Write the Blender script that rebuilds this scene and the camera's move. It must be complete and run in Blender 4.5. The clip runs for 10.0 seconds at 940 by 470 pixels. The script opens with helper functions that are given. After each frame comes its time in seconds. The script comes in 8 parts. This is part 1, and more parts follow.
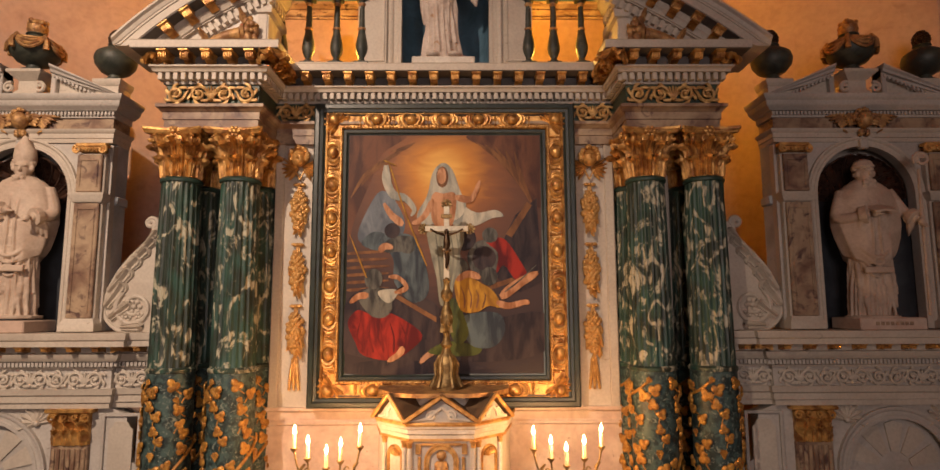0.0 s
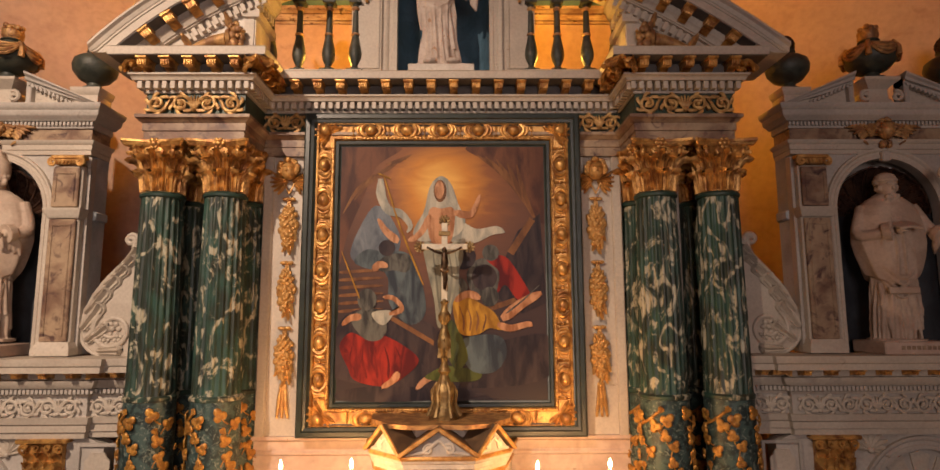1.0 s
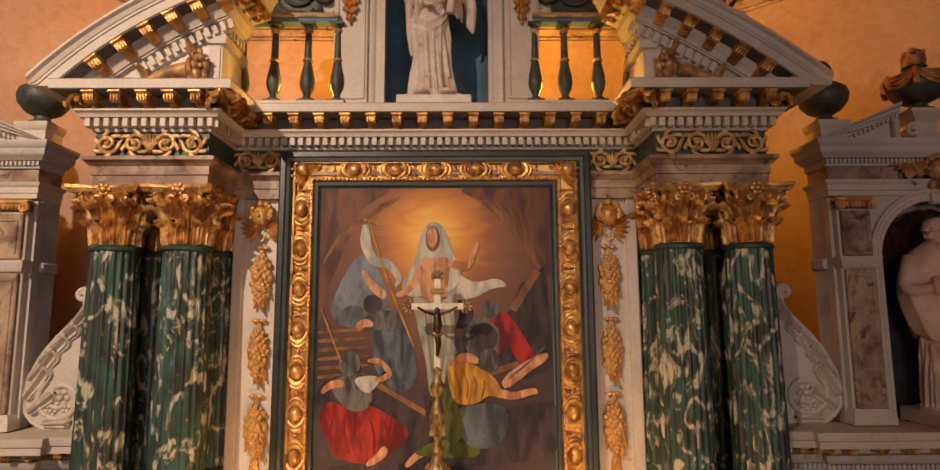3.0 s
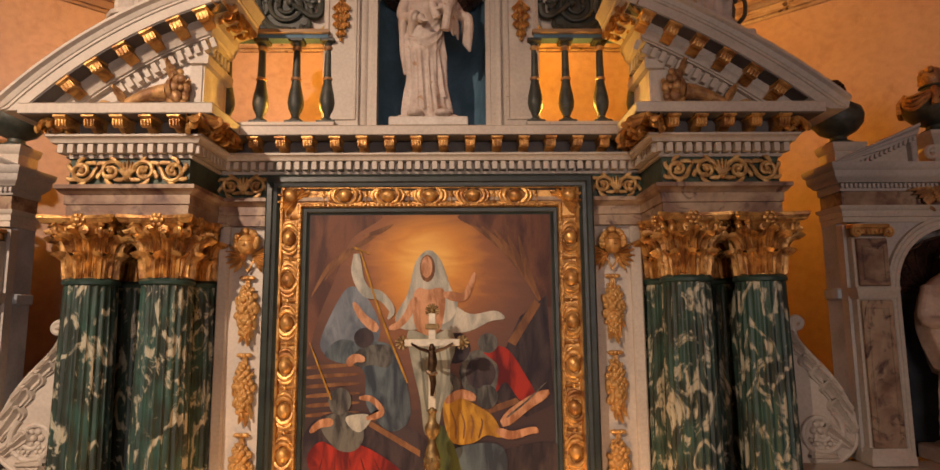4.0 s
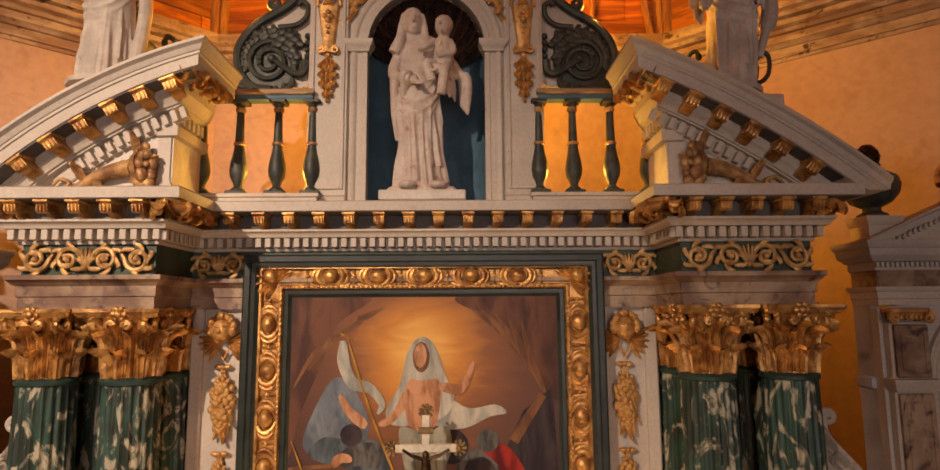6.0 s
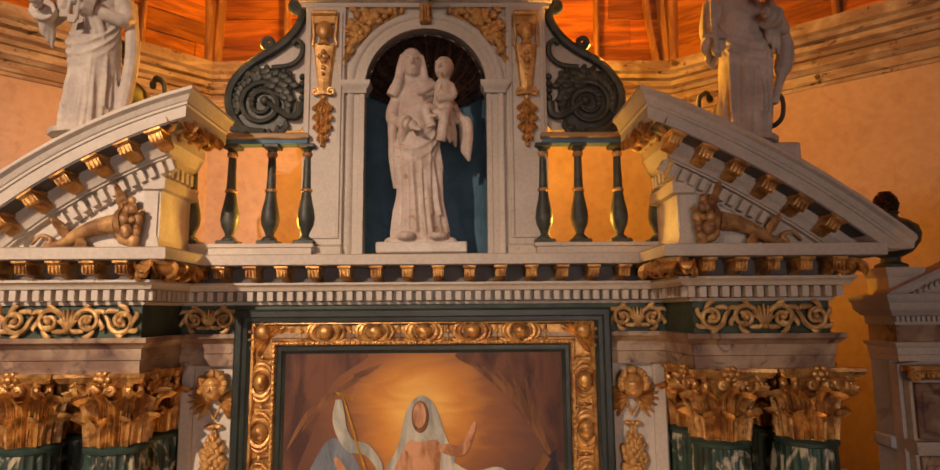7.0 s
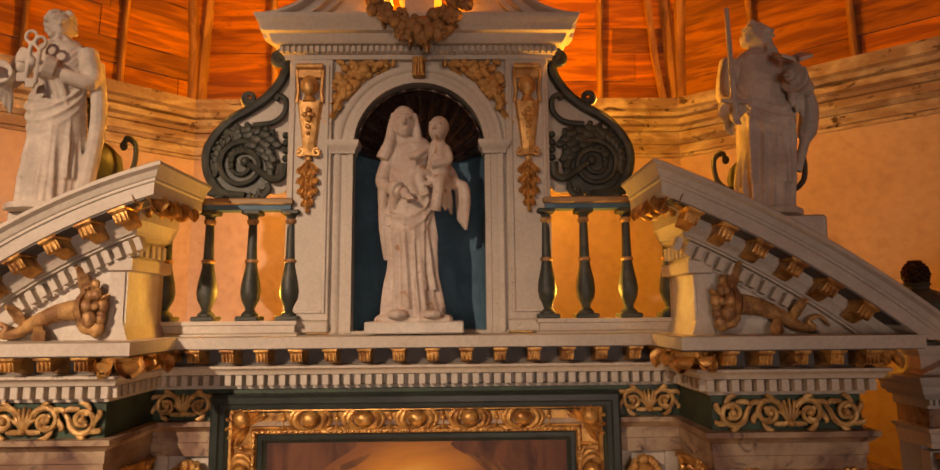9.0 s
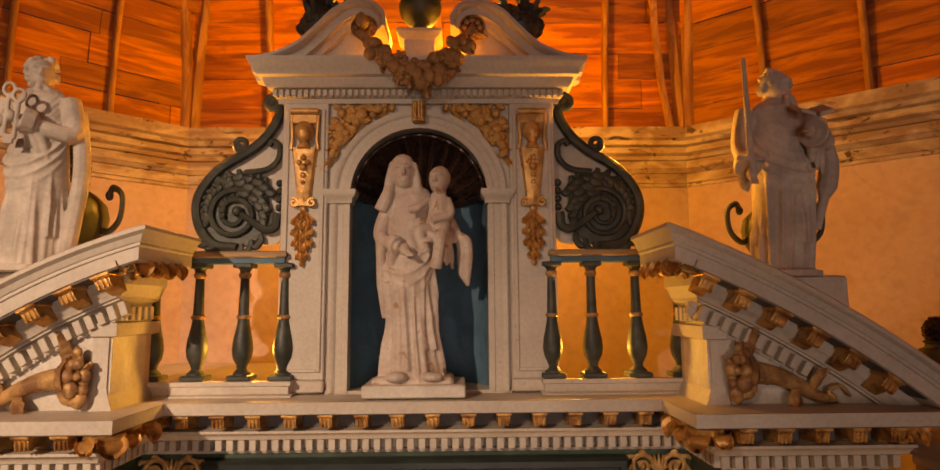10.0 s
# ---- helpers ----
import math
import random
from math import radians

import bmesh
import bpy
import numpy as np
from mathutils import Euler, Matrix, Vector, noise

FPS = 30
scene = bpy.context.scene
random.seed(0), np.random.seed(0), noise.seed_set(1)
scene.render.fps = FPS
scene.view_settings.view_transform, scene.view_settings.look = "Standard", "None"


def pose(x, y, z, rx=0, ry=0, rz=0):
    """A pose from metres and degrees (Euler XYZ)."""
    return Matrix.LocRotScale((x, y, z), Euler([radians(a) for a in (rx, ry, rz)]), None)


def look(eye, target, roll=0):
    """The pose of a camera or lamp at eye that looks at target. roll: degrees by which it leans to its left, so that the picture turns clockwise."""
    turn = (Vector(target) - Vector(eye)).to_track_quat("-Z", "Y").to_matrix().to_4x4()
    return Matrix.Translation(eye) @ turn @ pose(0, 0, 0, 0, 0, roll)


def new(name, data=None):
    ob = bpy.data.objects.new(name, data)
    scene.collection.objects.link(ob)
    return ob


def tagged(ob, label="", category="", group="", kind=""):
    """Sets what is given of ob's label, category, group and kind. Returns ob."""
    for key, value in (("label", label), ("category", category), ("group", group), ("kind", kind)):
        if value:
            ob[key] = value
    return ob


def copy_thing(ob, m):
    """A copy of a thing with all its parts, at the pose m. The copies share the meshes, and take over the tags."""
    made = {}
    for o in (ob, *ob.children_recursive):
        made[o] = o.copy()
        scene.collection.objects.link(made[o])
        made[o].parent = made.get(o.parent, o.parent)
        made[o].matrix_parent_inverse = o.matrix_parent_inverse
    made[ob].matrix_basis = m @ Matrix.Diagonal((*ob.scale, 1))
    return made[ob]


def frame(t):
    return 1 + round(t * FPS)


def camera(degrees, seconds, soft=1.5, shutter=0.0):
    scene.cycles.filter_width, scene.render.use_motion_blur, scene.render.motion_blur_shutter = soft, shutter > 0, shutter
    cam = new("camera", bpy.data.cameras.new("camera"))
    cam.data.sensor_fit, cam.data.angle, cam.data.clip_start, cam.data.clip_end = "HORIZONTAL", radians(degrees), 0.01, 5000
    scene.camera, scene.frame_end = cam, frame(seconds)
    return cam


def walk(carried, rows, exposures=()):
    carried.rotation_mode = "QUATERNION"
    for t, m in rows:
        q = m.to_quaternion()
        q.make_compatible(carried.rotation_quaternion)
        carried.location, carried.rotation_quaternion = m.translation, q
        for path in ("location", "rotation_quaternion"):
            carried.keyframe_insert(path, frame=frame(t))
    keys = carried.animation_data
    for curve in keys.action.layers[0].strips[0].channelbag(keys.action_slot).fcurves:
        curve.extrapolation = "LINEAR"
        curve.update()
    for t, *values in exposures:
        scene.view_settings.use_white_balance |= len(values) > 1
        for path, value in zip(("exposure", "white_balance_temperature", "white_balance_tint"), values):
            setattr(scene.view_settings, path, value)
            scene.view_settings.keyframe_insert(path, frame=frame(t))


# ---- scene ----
cam = camera(76.2, 10.0)
PATH = [
    (0, (0.202, -0.013, 2.991), (0.218, 1.972, 3.238), -0.2),
    (0.5, (0.205, 0.139, 3.081), (0.222, 2.123, 3.331), -0.2),
    (1, (0.205, 0.3, 3.16), (0.223, 2.283, 3.419), -0.2),
    (1.5, (0.21, 0.461, 3.254), (0.227, 2.443, 3.518), -0.2),
    (2, (0.21, 0.619, 3.379), (0.229, 2.601, 3.643), -0.3),
    (2.5, (0.219, 0.764, 3.536), (0.239, 2.747, 3.798), -0.3),
    (4, (0.248, 1.106, 3.949), (0.275, 3.089, 4.205), -0.4),
    (4.5, (0.257, 1.205, 4.102), (0.286, 3.189, 4.355), -0.4),
    (5, (0.269, 1.297, 4.271), (0.296, 3.282, 4.518), -0.4),
    (5.5, (0.268, 1.384, 4.432), (0.297, 3.368, 4.685), -0.4),
    (7, (0.268, 1.597, 5.004), (0.294, 3.581, 5.256), -0.4),
    (7.5, (0.269, 1.671, 5.177), (0.297, 3.655, 5.428), -0.4),
    (8, (0.264, 1.737, 5.313), (0.299, 3.721, 5.561), -0.4),
    (8.5, (0.286, 1.802, 5.414), (0.315, 3.786, 5.665), -0.4),
    (9, (0.285, 1.863, 5.537), (0.316, 3.847, 5.789), -0.5),
    (9.5, (0.272, 1.925, 5.739), (0.308, 3.91, 5.984), -0.5),
    (10, (0.272, 1.994, 5.938), (0.305, 3.98, 6.176), -0.4),
]
walk(cam, [(t, look(eye, target, roll)) for t, eye, target, roll in PATH], [(0.0, -0.08, 6550, 10), (5.0, -0.04, 6600, 11), (7.5, -0.13, 6800, 11), (10.0, -0.25, 7700, 13)])


# ---- light: warm lamps hidden behind the upper shrine, rim lights by its scrolls, a floodlight in the nave, candles, an added nave fill ----
def lamp(name, kind, m, energy, colour, **more):
    data = bpy.data.lights.new(name, kind)
    data.energy, data.color = energy, colour
    if kind == "SPOT":
        data.spot_size, data.spot_blend, data.shadow_soft_size = radians(more["cone"]), more["blend"], more["size"]
    elif kind == "AREA":
        data.shape, data.size, data.size_y = "RECTANGLE", more["size"], more["size_y"]
    else:
        data.shadow_soft_size = more["size"]
    ob = new(name, data)
    ob.matrix_world = m
    return ob


world = bpy.data.worlds.new("world")
scene.world = world
world.use_nodes = True
world.node_tree.nodes["Background"].inputs[0].default_value = (0.6, 0.7, 0.9, 1)
world.node_tree.nodes["Background"].inputs[1].default_value = 0.02

lamp("nave_floodlight", "SPOT", look((-4.5, -3.2, 9.0), (-2.4, 5.8, 3.4)), 4500, (1.0, 0.75, 0.57), cone=58, blend=1.0, size=0.08)
# Broad fill added to lift the fronts; the west wall has no window.
lamp("nave_fill_light", "AREA", look((1.4, -7.7, 4.4), (1.6, 6, 3.6)), 325, (1.0, 0.80, 0.75), size=4.5, size_y=4.5)
lamp("vault_lamp", "POINT", Matrix.Translation((0.05, 6.42, 7.80)), 330, (1.0, 0.42, 0.03), size=0.06)
for sx in (-1, 1):
    lamp("ledge_lamp", "POINT", Matrix.Translation((1.14 * sx, 6.06, 5.66)), 19, (1.0, 0.50, 0.07), size=0.035)
    # Hangs in open air beside the scroll, placed to rim-light the statue.
    lamp("scroll_rim_light", "POINT", Matrix.Translation((1.42 * sx, 6.0, 7.0)), 44 + 12 * sx, (1.0, 0.45, 0.055), size=0.03)


# ---- materials ----
def material(name, base, second=None, rough=0.6, metal=0.0, scale=6.0, fine=40.0, bump=0.15, mix=(0.42, 0.62), third=None, island=0.0, stretch=(1, 1, 1), spots=None):
    """Two or three colours mixed by coarse noise, grain by fine noise in roughness and relief."""
    m = bpy.data.materials.new(name)
    m.use_nodes = True
    t = m.node_tree
    n, link = t.nodes, t.links.new
    bsdf = n["Principled BSDF"]
    co = n.new("ShaderNodeTexCoord")
    mp = n.new("ShaderNodeMapping")
    mp.inputs["Scale"].default_value = stretch
    link(co.outputs["Object"], mp.inputs[0])
    own = n.new("ShaderNodeObjectInfo")
    shift = n.new("ShaderNodeMath")
    shift.operation = "MULTIPLY"
    shift.inputs[1].default_value = 23.0
    link(own.outputs["Random"], shift.inputs[0])
    link(shift.outputs[0], mp.inputs["Location"])
    coarse = n.new("ShaderNodeTexNoise")
    coarse.inputs["Scale"].default_value, coarse.inputs["Detail"].default_value, coarse.inputs["Distortion"].default_value = scale, 6, 0.6
    grain = n.new("ShaderNodeTexNoise")
    grain.inputs["Scale"].default_value, grain.inputs["Detail"].default_value = fine, 4
    for node in (coarse, grain):
        link(mp.outputs[0], node.inputs["Vector"])
    ramp = n.new("ShaderNodeValToRGB")
    ramp.color_ramp.elements[0].position, ramp.color_ramp.elements[1].position = mix
    second = second or tuple(c * 0.8 for c in base)
    ramp.color_ramp.elements[0].color, ramp.color_ramp.elements[1].color = (*second, 1), (*base, 1)
    if third:
        e = ramp.color_ramp.elements.new(min(mix[1] + 0.1, 0.95))
        e.color = (*third, 1)
    link(coarse.outputs[0], ramp.inputs[0])
    colour = ramp.outputs[0]
    if spots:
        sn = n.new("ShaderNodeTexNoise")
        sn.inputs["Scale"].default_value, sn.inputs["Detail"].default_value, sn.inputs["Distortion"].default_value = spots[1], 9, 1.7
        sn.inputs["Roughness"].default_value = 0.62
        link(mp.outputs[0], sn.inputs["Vector"])
        sr = n.new("ShaderNodeValToRGB")
        sr.color_ramp.elements[0].position, sr.color_ramp.elements[1].position = spots[2], spots[3]
        link(sn.outputs[0], sr.inputs[0])
        mx = n.new("ShaderNodeMix")
        mx.data_type = "RGBA"
        link(sr.outputs[0], mx.inputs[0])
        link(colour, mx.inputs[6])
        mx.inputs[7].default_value = (*spots[0], 1)
        colour = mx.outputs[2]
    mul = n.new("ShaderNodeMix")
    mul.data_type, mul.blend_type = "RGBA", "MULTIPLY"
    mul.inputs[0].default_value = 0.24
    gr = n.new("ShaderNodeValToRGB")
    gr.color_ramp.elements[0].position, gr.color_ramp.elements[1].position = 0.3, 0.62
    gr.color_ramp.elements[0].color = (0.45, 0.42, 0.4, 1)
    link(grain.outputs[0], gr.inputs[0])
    link(colour, mul.inputs[6])
    link(gr.outputs[0], mul.inputs[7])
    colour = mul.outputs[2]
    if island:
        geo = n.new("ShaderNodeNewGeometry")
        obi = n.new("ShaderNodeObjectInfo")
        add = n.new("ShaderNodeMath")
        link(geo.outputs["Random Per Island"], add.inputs[0])
        link(obi.outputs["Random"], add.inputs[1])
        fr = n.new("ShaderNodeMath")
        fr.operation = "FRACT"
        link(add.outputs[0], fr.inputs[0])
        mr = n.new("ShaderNodeMapRange")
        mr.inputs["To Min"].default_value, mr.inputs["To Max"].default_value = 1 - island, 1 + island
        link(fr.outputs[0], mr.inputs[0])
        hv = n.new("ShaderNodeHueSaturation")
        link(mr.outputs[0], hv.inputs["Value"])
        link(colour, hv.inputs["Color"])
        colour = hv.outputs[0]
    link(colour, bsdf.inputs["Base Color"])
    bsdf.inputs["Metallic"].default_value = metal
    rr = n.new("ShaderNodeMapRange")
    rr.inputs["To Min"].default_value, rr.inputs["To Max"].default_value = max(rough - 0.15, 0.05), min(rough + 0.15, 1)
    link(grain.outputs[0], rr.inputs[0])
    link(rr.outputs[0], bsdf.inputs["Roughness"])
    bp = n.new("ShaderNodeBump")
    bp.inputs["Strength"].default_value, bp.inputs["Distance"].default_value = bump, 0.01
    link(grain.outputs[0], bp.inputs["Height"])
    link(bp.outputs[0], bsdf.inputs["Normal"])
    return m


def glow(name, colour, strength):
    m = bpy.data.materials.new(name)
    m.use_nodes = True
    b = m.node_tree.nodes["Principled BSDF"]
    b.inputs["Base Color"].default_value = (*colour, 1)
    b.inputs["Emission Color"].default_value, b.inputs["Emission Strength"].default_value = (*colour, 1), strength
    return m


CREAM = material("aged_cream_paint", (0.60, 0.535, 0.445), (0.53, 0.465, 0.385), 0.55, scale=2.0, fine=40, bump=0.10, spots=((0.30, 0.23, 0.17), 9, 0.64, 0.76))
GREY = material("aged_grey_paint", (0.54, 0.50, 0.45), (0.46, 0.425, 0.38), 0.55, scale=2.0, fine=40, bump=0.10, spots=((0.28, 0.23, 0.19), 9, 0.64, 0.76))
WHITE = material("white_paint", (0.74, 0.69, 0.60), (0.6, 0.54, 0.46), 0.5, scale=4, bump=0.15)
BROWN_MARBLE = material("painted_brown_marble", (0.43, 0.31, 0.20), (0.20, 0.115, 0.075), 0.5, scale=4, fine=24, mix=(0.38, 0.58), spots=((0.10, 0.052, 0.045), 5, 0.53, 0.66))
GREEN_MARBLE = material("painted_green_marble", (0.034, 0.086, 0.066), (0.026, 0.038, 0.028), 0.44, scale=5, fine=26, bump=0.10, spots=((0.46, 0.43, 0.31), 5.6, 0.53, 0.60), stretch=(1.25, 1.25, 0.66))
DARK_MARBLE = material("plain_green_marble", (0.030, 0.068, 0.054), (0.016, 0.042, 0.034), 0.48, scale=6, fine=20, bump=0.08, spots=((0.12, 0.14, 0.1), 12, 0.62, 0.72))
VINE_GREEN = material("blue_green_painted_ground", (0.055, 0.10, 0.095), (0.018, 0.034, 0.034), 0.5, scale=16, fine=50, mix=(0.44, 0.56), spots=((0.22, 0.26, 0.22), 20, 0.56, 0.62))
GOLD = material("old_gilding", (0.74, 0.42, 0.13), (0.30, 0.13, 0.04), 0.38, metal=0.55, scale=12, fine=70, bump=0.4, mix=(0.36, 0.58), spots=((0.16, 0.075, 0.03), 22, 0.60, 0.70))
BRIGHT_GOLD = material("bright_gilding", (0.82, 0.49, 0.17), (0.52, 0.27, 0.085), 0.42, metal=0.45, scale=12, fine=70, bump=0.4, spots=((0.24, 0.12, 0.05), 20, 0.66, 0.74))
DULL_GOLD = material("worn_ochre_gilding", (0.58, 0.34, 0.13), (0.28, 0.14, 0.06), 0.5, metal=0.3, scale=12, fine=60, bump=0.4, spots=((0.14, 0.075, 0.04), 16, 0.60, 0.70))
FRIEZE_GOLD = material("pale_worn_gilding", (0.68, 0.43, 0.16), (0.40, 0.22, 0.08), 0.46, metal=0.3, scale=14, fine=60, bump=0.35)
# Bluish tint puts the cool daylight on the side faces into the paint.
COOL_LIT = material("cool_lit_grey_paint", (0.46, 0.51, 0.55), (0.36, 0.40, 0.43), 0.55, scale=3, fine=40, spots=((0.26, 0.25, 0.24), 8, 0.62, 0.74))
VINE_GOLD = material("ochre_gilt_vine", (0.62, 0.33, 0.07), (0.36, 0.17, 0.04), 0.42, metal=0.35, scale=16, fine=70, bump=0.3)
DARK_GREEN = material("dark_green_paint", (0.024, 0.036, 0.030), (0.014, 0.022, 0.02), 0.38, scale=5, fine=40, bump=0.12)
FRIEZE_GREEN = material("frieze_green_paint", (0.05, 0.085, 0.05), (0.03, 0.05, 0.035), 0.5, scale=5)
BLUE = material("blue_niche_paint", (0.10, 0.20, 0.28), (0.07, 0.145, 0.205), 0.65, scale=5, fine=30)
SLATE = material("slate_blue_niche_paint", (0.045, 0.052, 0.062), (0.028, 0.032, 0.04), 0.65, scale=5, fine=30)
SHELL = material("dark_brown_shell", (0.085, 0.042, 0.026), (0.035, 0.018, 0.013), 0.30, scale=8, fine=30)
PLASTER = material("peach_plaster", (0.60, 0.43, 0.35), (0.50, 0.34, 0.27), 0.85, scale=0.9, fine=14, bump=0.14, mix=(0.35, 0.65), spots=((0.44, 0.29, 0.22), 2.6, 0.56, 0.78))
NAVE_PLASTER = material("dim_ochre_plaster", (0.34, 0.25, 0.18), (0.27, 0.19, 0.13), 0.85, scale=1.3, fine=16)
CORNICE = material("stained_plaster_cornice", (0.56, 0.44, 0.33), (0.34, 0.22, 0.15), 0.8, scale=3, fine=26, bump=0.4, spots=((0.09, 0.05, 0.035), 4, 0.58, 0.66), stretch=(1, 1, 2.2))
PLANK = material("vault_planks", (0.60, 0.185, 0.012), (0.30, 0.075, 0.006), 0.62, scale=2.2, fine=20, bump=0.15, island=0.42, stretch=(0.7, 0.7, 6), spots=((0.11, 0.036, 0.010), 2.2, 0.60, 0.74))
RIB = material("vault_rib_wood", (0.56, 0.26, 0.07), (0.34, 0.14, 0.035), 0.55, scale=4, fine=30, stretch=(3, 3, 0.6))
STONE = material("worn_white_statue", (0.66, 0.57, 0.49), (0.52, 0.42, 0.35), 0.6, scale=6, fine=40, bump=0.2, spots=((0.40, 0.22, 0.11), 6, 0.60, 0.66))
PALE_STONE = material("pale_stone_statue", (0.62, 0.55, 0.46), (0.46, 0.40, 0.34), 0.7, scale=5, fine=40, bump=0.25)
SAND_STONE = material("sandy_cream_statue", (0.62, 0.50, 0.39), (0.50, 0.38, 0.29), 0.65, scale=5, fine=40, bump=0.2)
ROSE_MARBLE = material("rose_veined_marble", (0.70, 0.56, 0.45), (0.58, 0.43, 0.34), 0.35, scale=4, fine=20, bump=0.05, spots=((0.30, 0.17, 0.12), 7, 0.64, 0.70))
BRASS = material("old_brass", (0.40, 0.28, 0.12), (0.20, 0.13, 0.055), 0.48, metal=0.7, scale=14, fine=60, bump=0.45)
IVORY = material("ivory_inlay", (0.75, 0.68, 0.52), (0.6, 0.52, 0.38), 0.4, scale=9)
BRONZE = material("dark_bronze", (0.12, 0.075, 0.04), (0.06, 0.035, 0.02), 0.4, metal=0.7, scale=12)
WAX = material("candle_wax", (0.62, 0.52, 0.38), (0.54, 0.44, 0.30), 0.5, scale=20, bump=0.05)
FLAME = glow("candle_flame", (1.0, 0.74, 0.36), 26.0)
RAIL_WOOD = material("ochre_rail_wood", (0.46, 0.30, 0.14), (0.32, 0.19, 0.08), 0.55, scale=5, fine=40, stretch=(0.5, 3, 3))
TAB_WOOD = material("worn_brown_gable_wood", (0.20, 0.12, 0.06), (0.11, 0.065, 0.035), 0.6, scale=6, fine=40)
BLACK_GREEN = material("weathered_green_carving", (0.064, 0.070, 0.052), (0.030, 0.036, 0.029), 0.5, scale=8, fine=40, bump=0.3)
# Dark grey that puts the shade under the cornices into the soffit strips.
SOFFIT_SHADE = material("soffit_shade_tone", (0.15, 0.135, 0.125), (0.10, 0.09, 0.085), 0.65, scale=4)
FLOOR_STONE = material("dark_floor_stone", (0.12, 0.105, 0.09), (0.09, 0.08, 0.07), 0.6, scale=3)


# ---- mesh building ----
class G:
    """Gathers vertices and faces of one mesh."""

    def __init__(self):
        self.v, self.f = [], []

    def add(self, vs, fs):
        k = len(self.v)
        self.v.extend([tuple(p) for p in vs])
        self.f.extend([tuple(i + k for i in f) for f in fs])
        return self

    def box(self, x0, x1, y0, y1, z0, z1, b=0.0, m=None):
        """A box, its edges chamfered by b."""
        if b <= 0:
            vs = [(x, y, z) for x in (x0, x1) for y in (y0, y1) for z in (z0, z1)]
            fs = [(0, 1, 3, 2), (4, 6, 7, 5), (0, 4, 5, 1), (2, 3, 7, 6), (0, 2, 6, 4), (1, 5, 7, 3)]
        else:
            rings = []
            for z, i in ((z0, b), (z0 + b, 0), (z1 - b, 0), (z1, b)):
                c = b if i == 0 else b * 1.6
                rings.append([(x0 + i + c - i * 0.6, y0 + i, z), (x1 - i - c + i * 0.6, y0 + i, z), (x1 - i, y0 + c, z), (x1 - i, y1 - c, z), (x1 - i - c + i * 0.6, y1 - i, z), (x0 + i + c - i * 0.6, y1 - i, z), (x0 + i, y1 - c, z), (x0 + i, y0 + c, z)])
            h = G().loft(rings)
            vs, fs = h.v, h.f
        if m is not None:
            vs = [m @ Vector(p) for p in vs]
        return self.add(vs, fs)

    def loft(self, rings, closed=True, cap=True):
        n = len(rings[0])
        vs = [p for r in rings for p in r]
        fs = []
        for i in range(len(rings) - 1):
            for j in range(n if closed else n - 1):
                a, b = i * n + j, i * n + (j + 1) % n
                fs.append((a, b, b + n, a + n))
        if cap and closed:
            fs.append(tuple(range(n)))
            fs.append(tuple(range((len(rings) - 1) * n, len(rings) * n)))
        return self.add(vs, fs)

    def lathe(self, profile, n=24, c=(0, 0, 0), m=None, a0=0.0, a1=None):
        full = a1 is None
        k = n if full else n + 1
        rings = []
        for r, z in profile:
            ring = []
            for j in range(k):
                a = a0 + (2 * math.pi if full else a1 - a0) * j / n
                ring.append(Vector((c[0] + r * math.cos(a), c[1] + r * math.sin(a), c[2] + z)))
            rings.append([m @ p for p in ring] if m is not None else ring)
        return self.loft(rings, closed=full, cap=full)

    def ball(self, c, r, nu=14, nv=9, m=None):
        r = (r, r, r) if isinstance(r, (int, float)) else r
        rings = []
        for i in range(nv + 1):
            b = -math.pi / 2 + math.pi * (i + 0.02) / (nv + 0.04)
            ring = [Vector((r[0] * math.cos(b) * math.cos(2 * math.pi * j / nu), r[1] * math.cos(b) * math.sin(2 * math.pi * j / nu), r[2] * math.sin(b))) for j in range(nu)]
            rings.append([(m @ p if m is not None else p) + Vector(c) for p in ring])
        return self.loft(rings)

    def tube(self, pts, r, n=8, flat=1.0):
        """A round bar along pts; r: one radius, or one for each point. flat squeezes it in y."""
        pts = [Vector(p) for p in pts]
        rs = [r] * len(pts) if isinstance(r, (int, float)) else r
        rings = []
        side = None
        for i, p in enumerate(pts):
            d = (pts[min(i + 1, len(pts) - 1)] - pts[max(i - 1, 0)]).normalized()
            if side is None:
                side = d.cross(Vector((0, 1, 0.01)))
                if side.length < 0.1:
                    side = d.cross(Vector((1, 0, 0)))
            side = (side - d * side.dot(d)).normalized()
            up = d.cross(side)
            ring = []
            for j in range(n):
                a = 2 * math.pi * j / n
                o = side * math.cos(a) * rs[i] + up * math.sin(a) * rs[i]
                ring.append(p + Vector((o.x, o.y * flat, o.z)))
            rings.append(ring)
        return self.loft(rings)

    def prism(self, pts, y0, y1):
        """An outline in x and z, from y0 to y1."""
        n = len(pts)
        vs = [(x, y0, z) for x, z in pts] + [(x, y1, z) for x, z in pts]
        fs = [tuple(range(n)), tuple(range(n, 2 * n))] + [(i, (i + 1) % n, n + (i + 1) % n, n + i) for i in range(n)]
        return self.add(vs, fs)

    def run(self, plan, profile):
        """A moulding: the closed profile of (out, z) carried along the plan of (x, y), mitred; out lies to the right of the way."""
        rings = []
        pts = [Vector(p) for p in plan]
        for i, p in enumerate(pts):
            ns = []
            for a, b in ((i - 1, i), (i, i + 1)):
                if a >= 0 and b < len(pts):
                    d = (pts[b] - pts[a]).normalized()
                    ns.append(Vector((d.y, -d.x)))
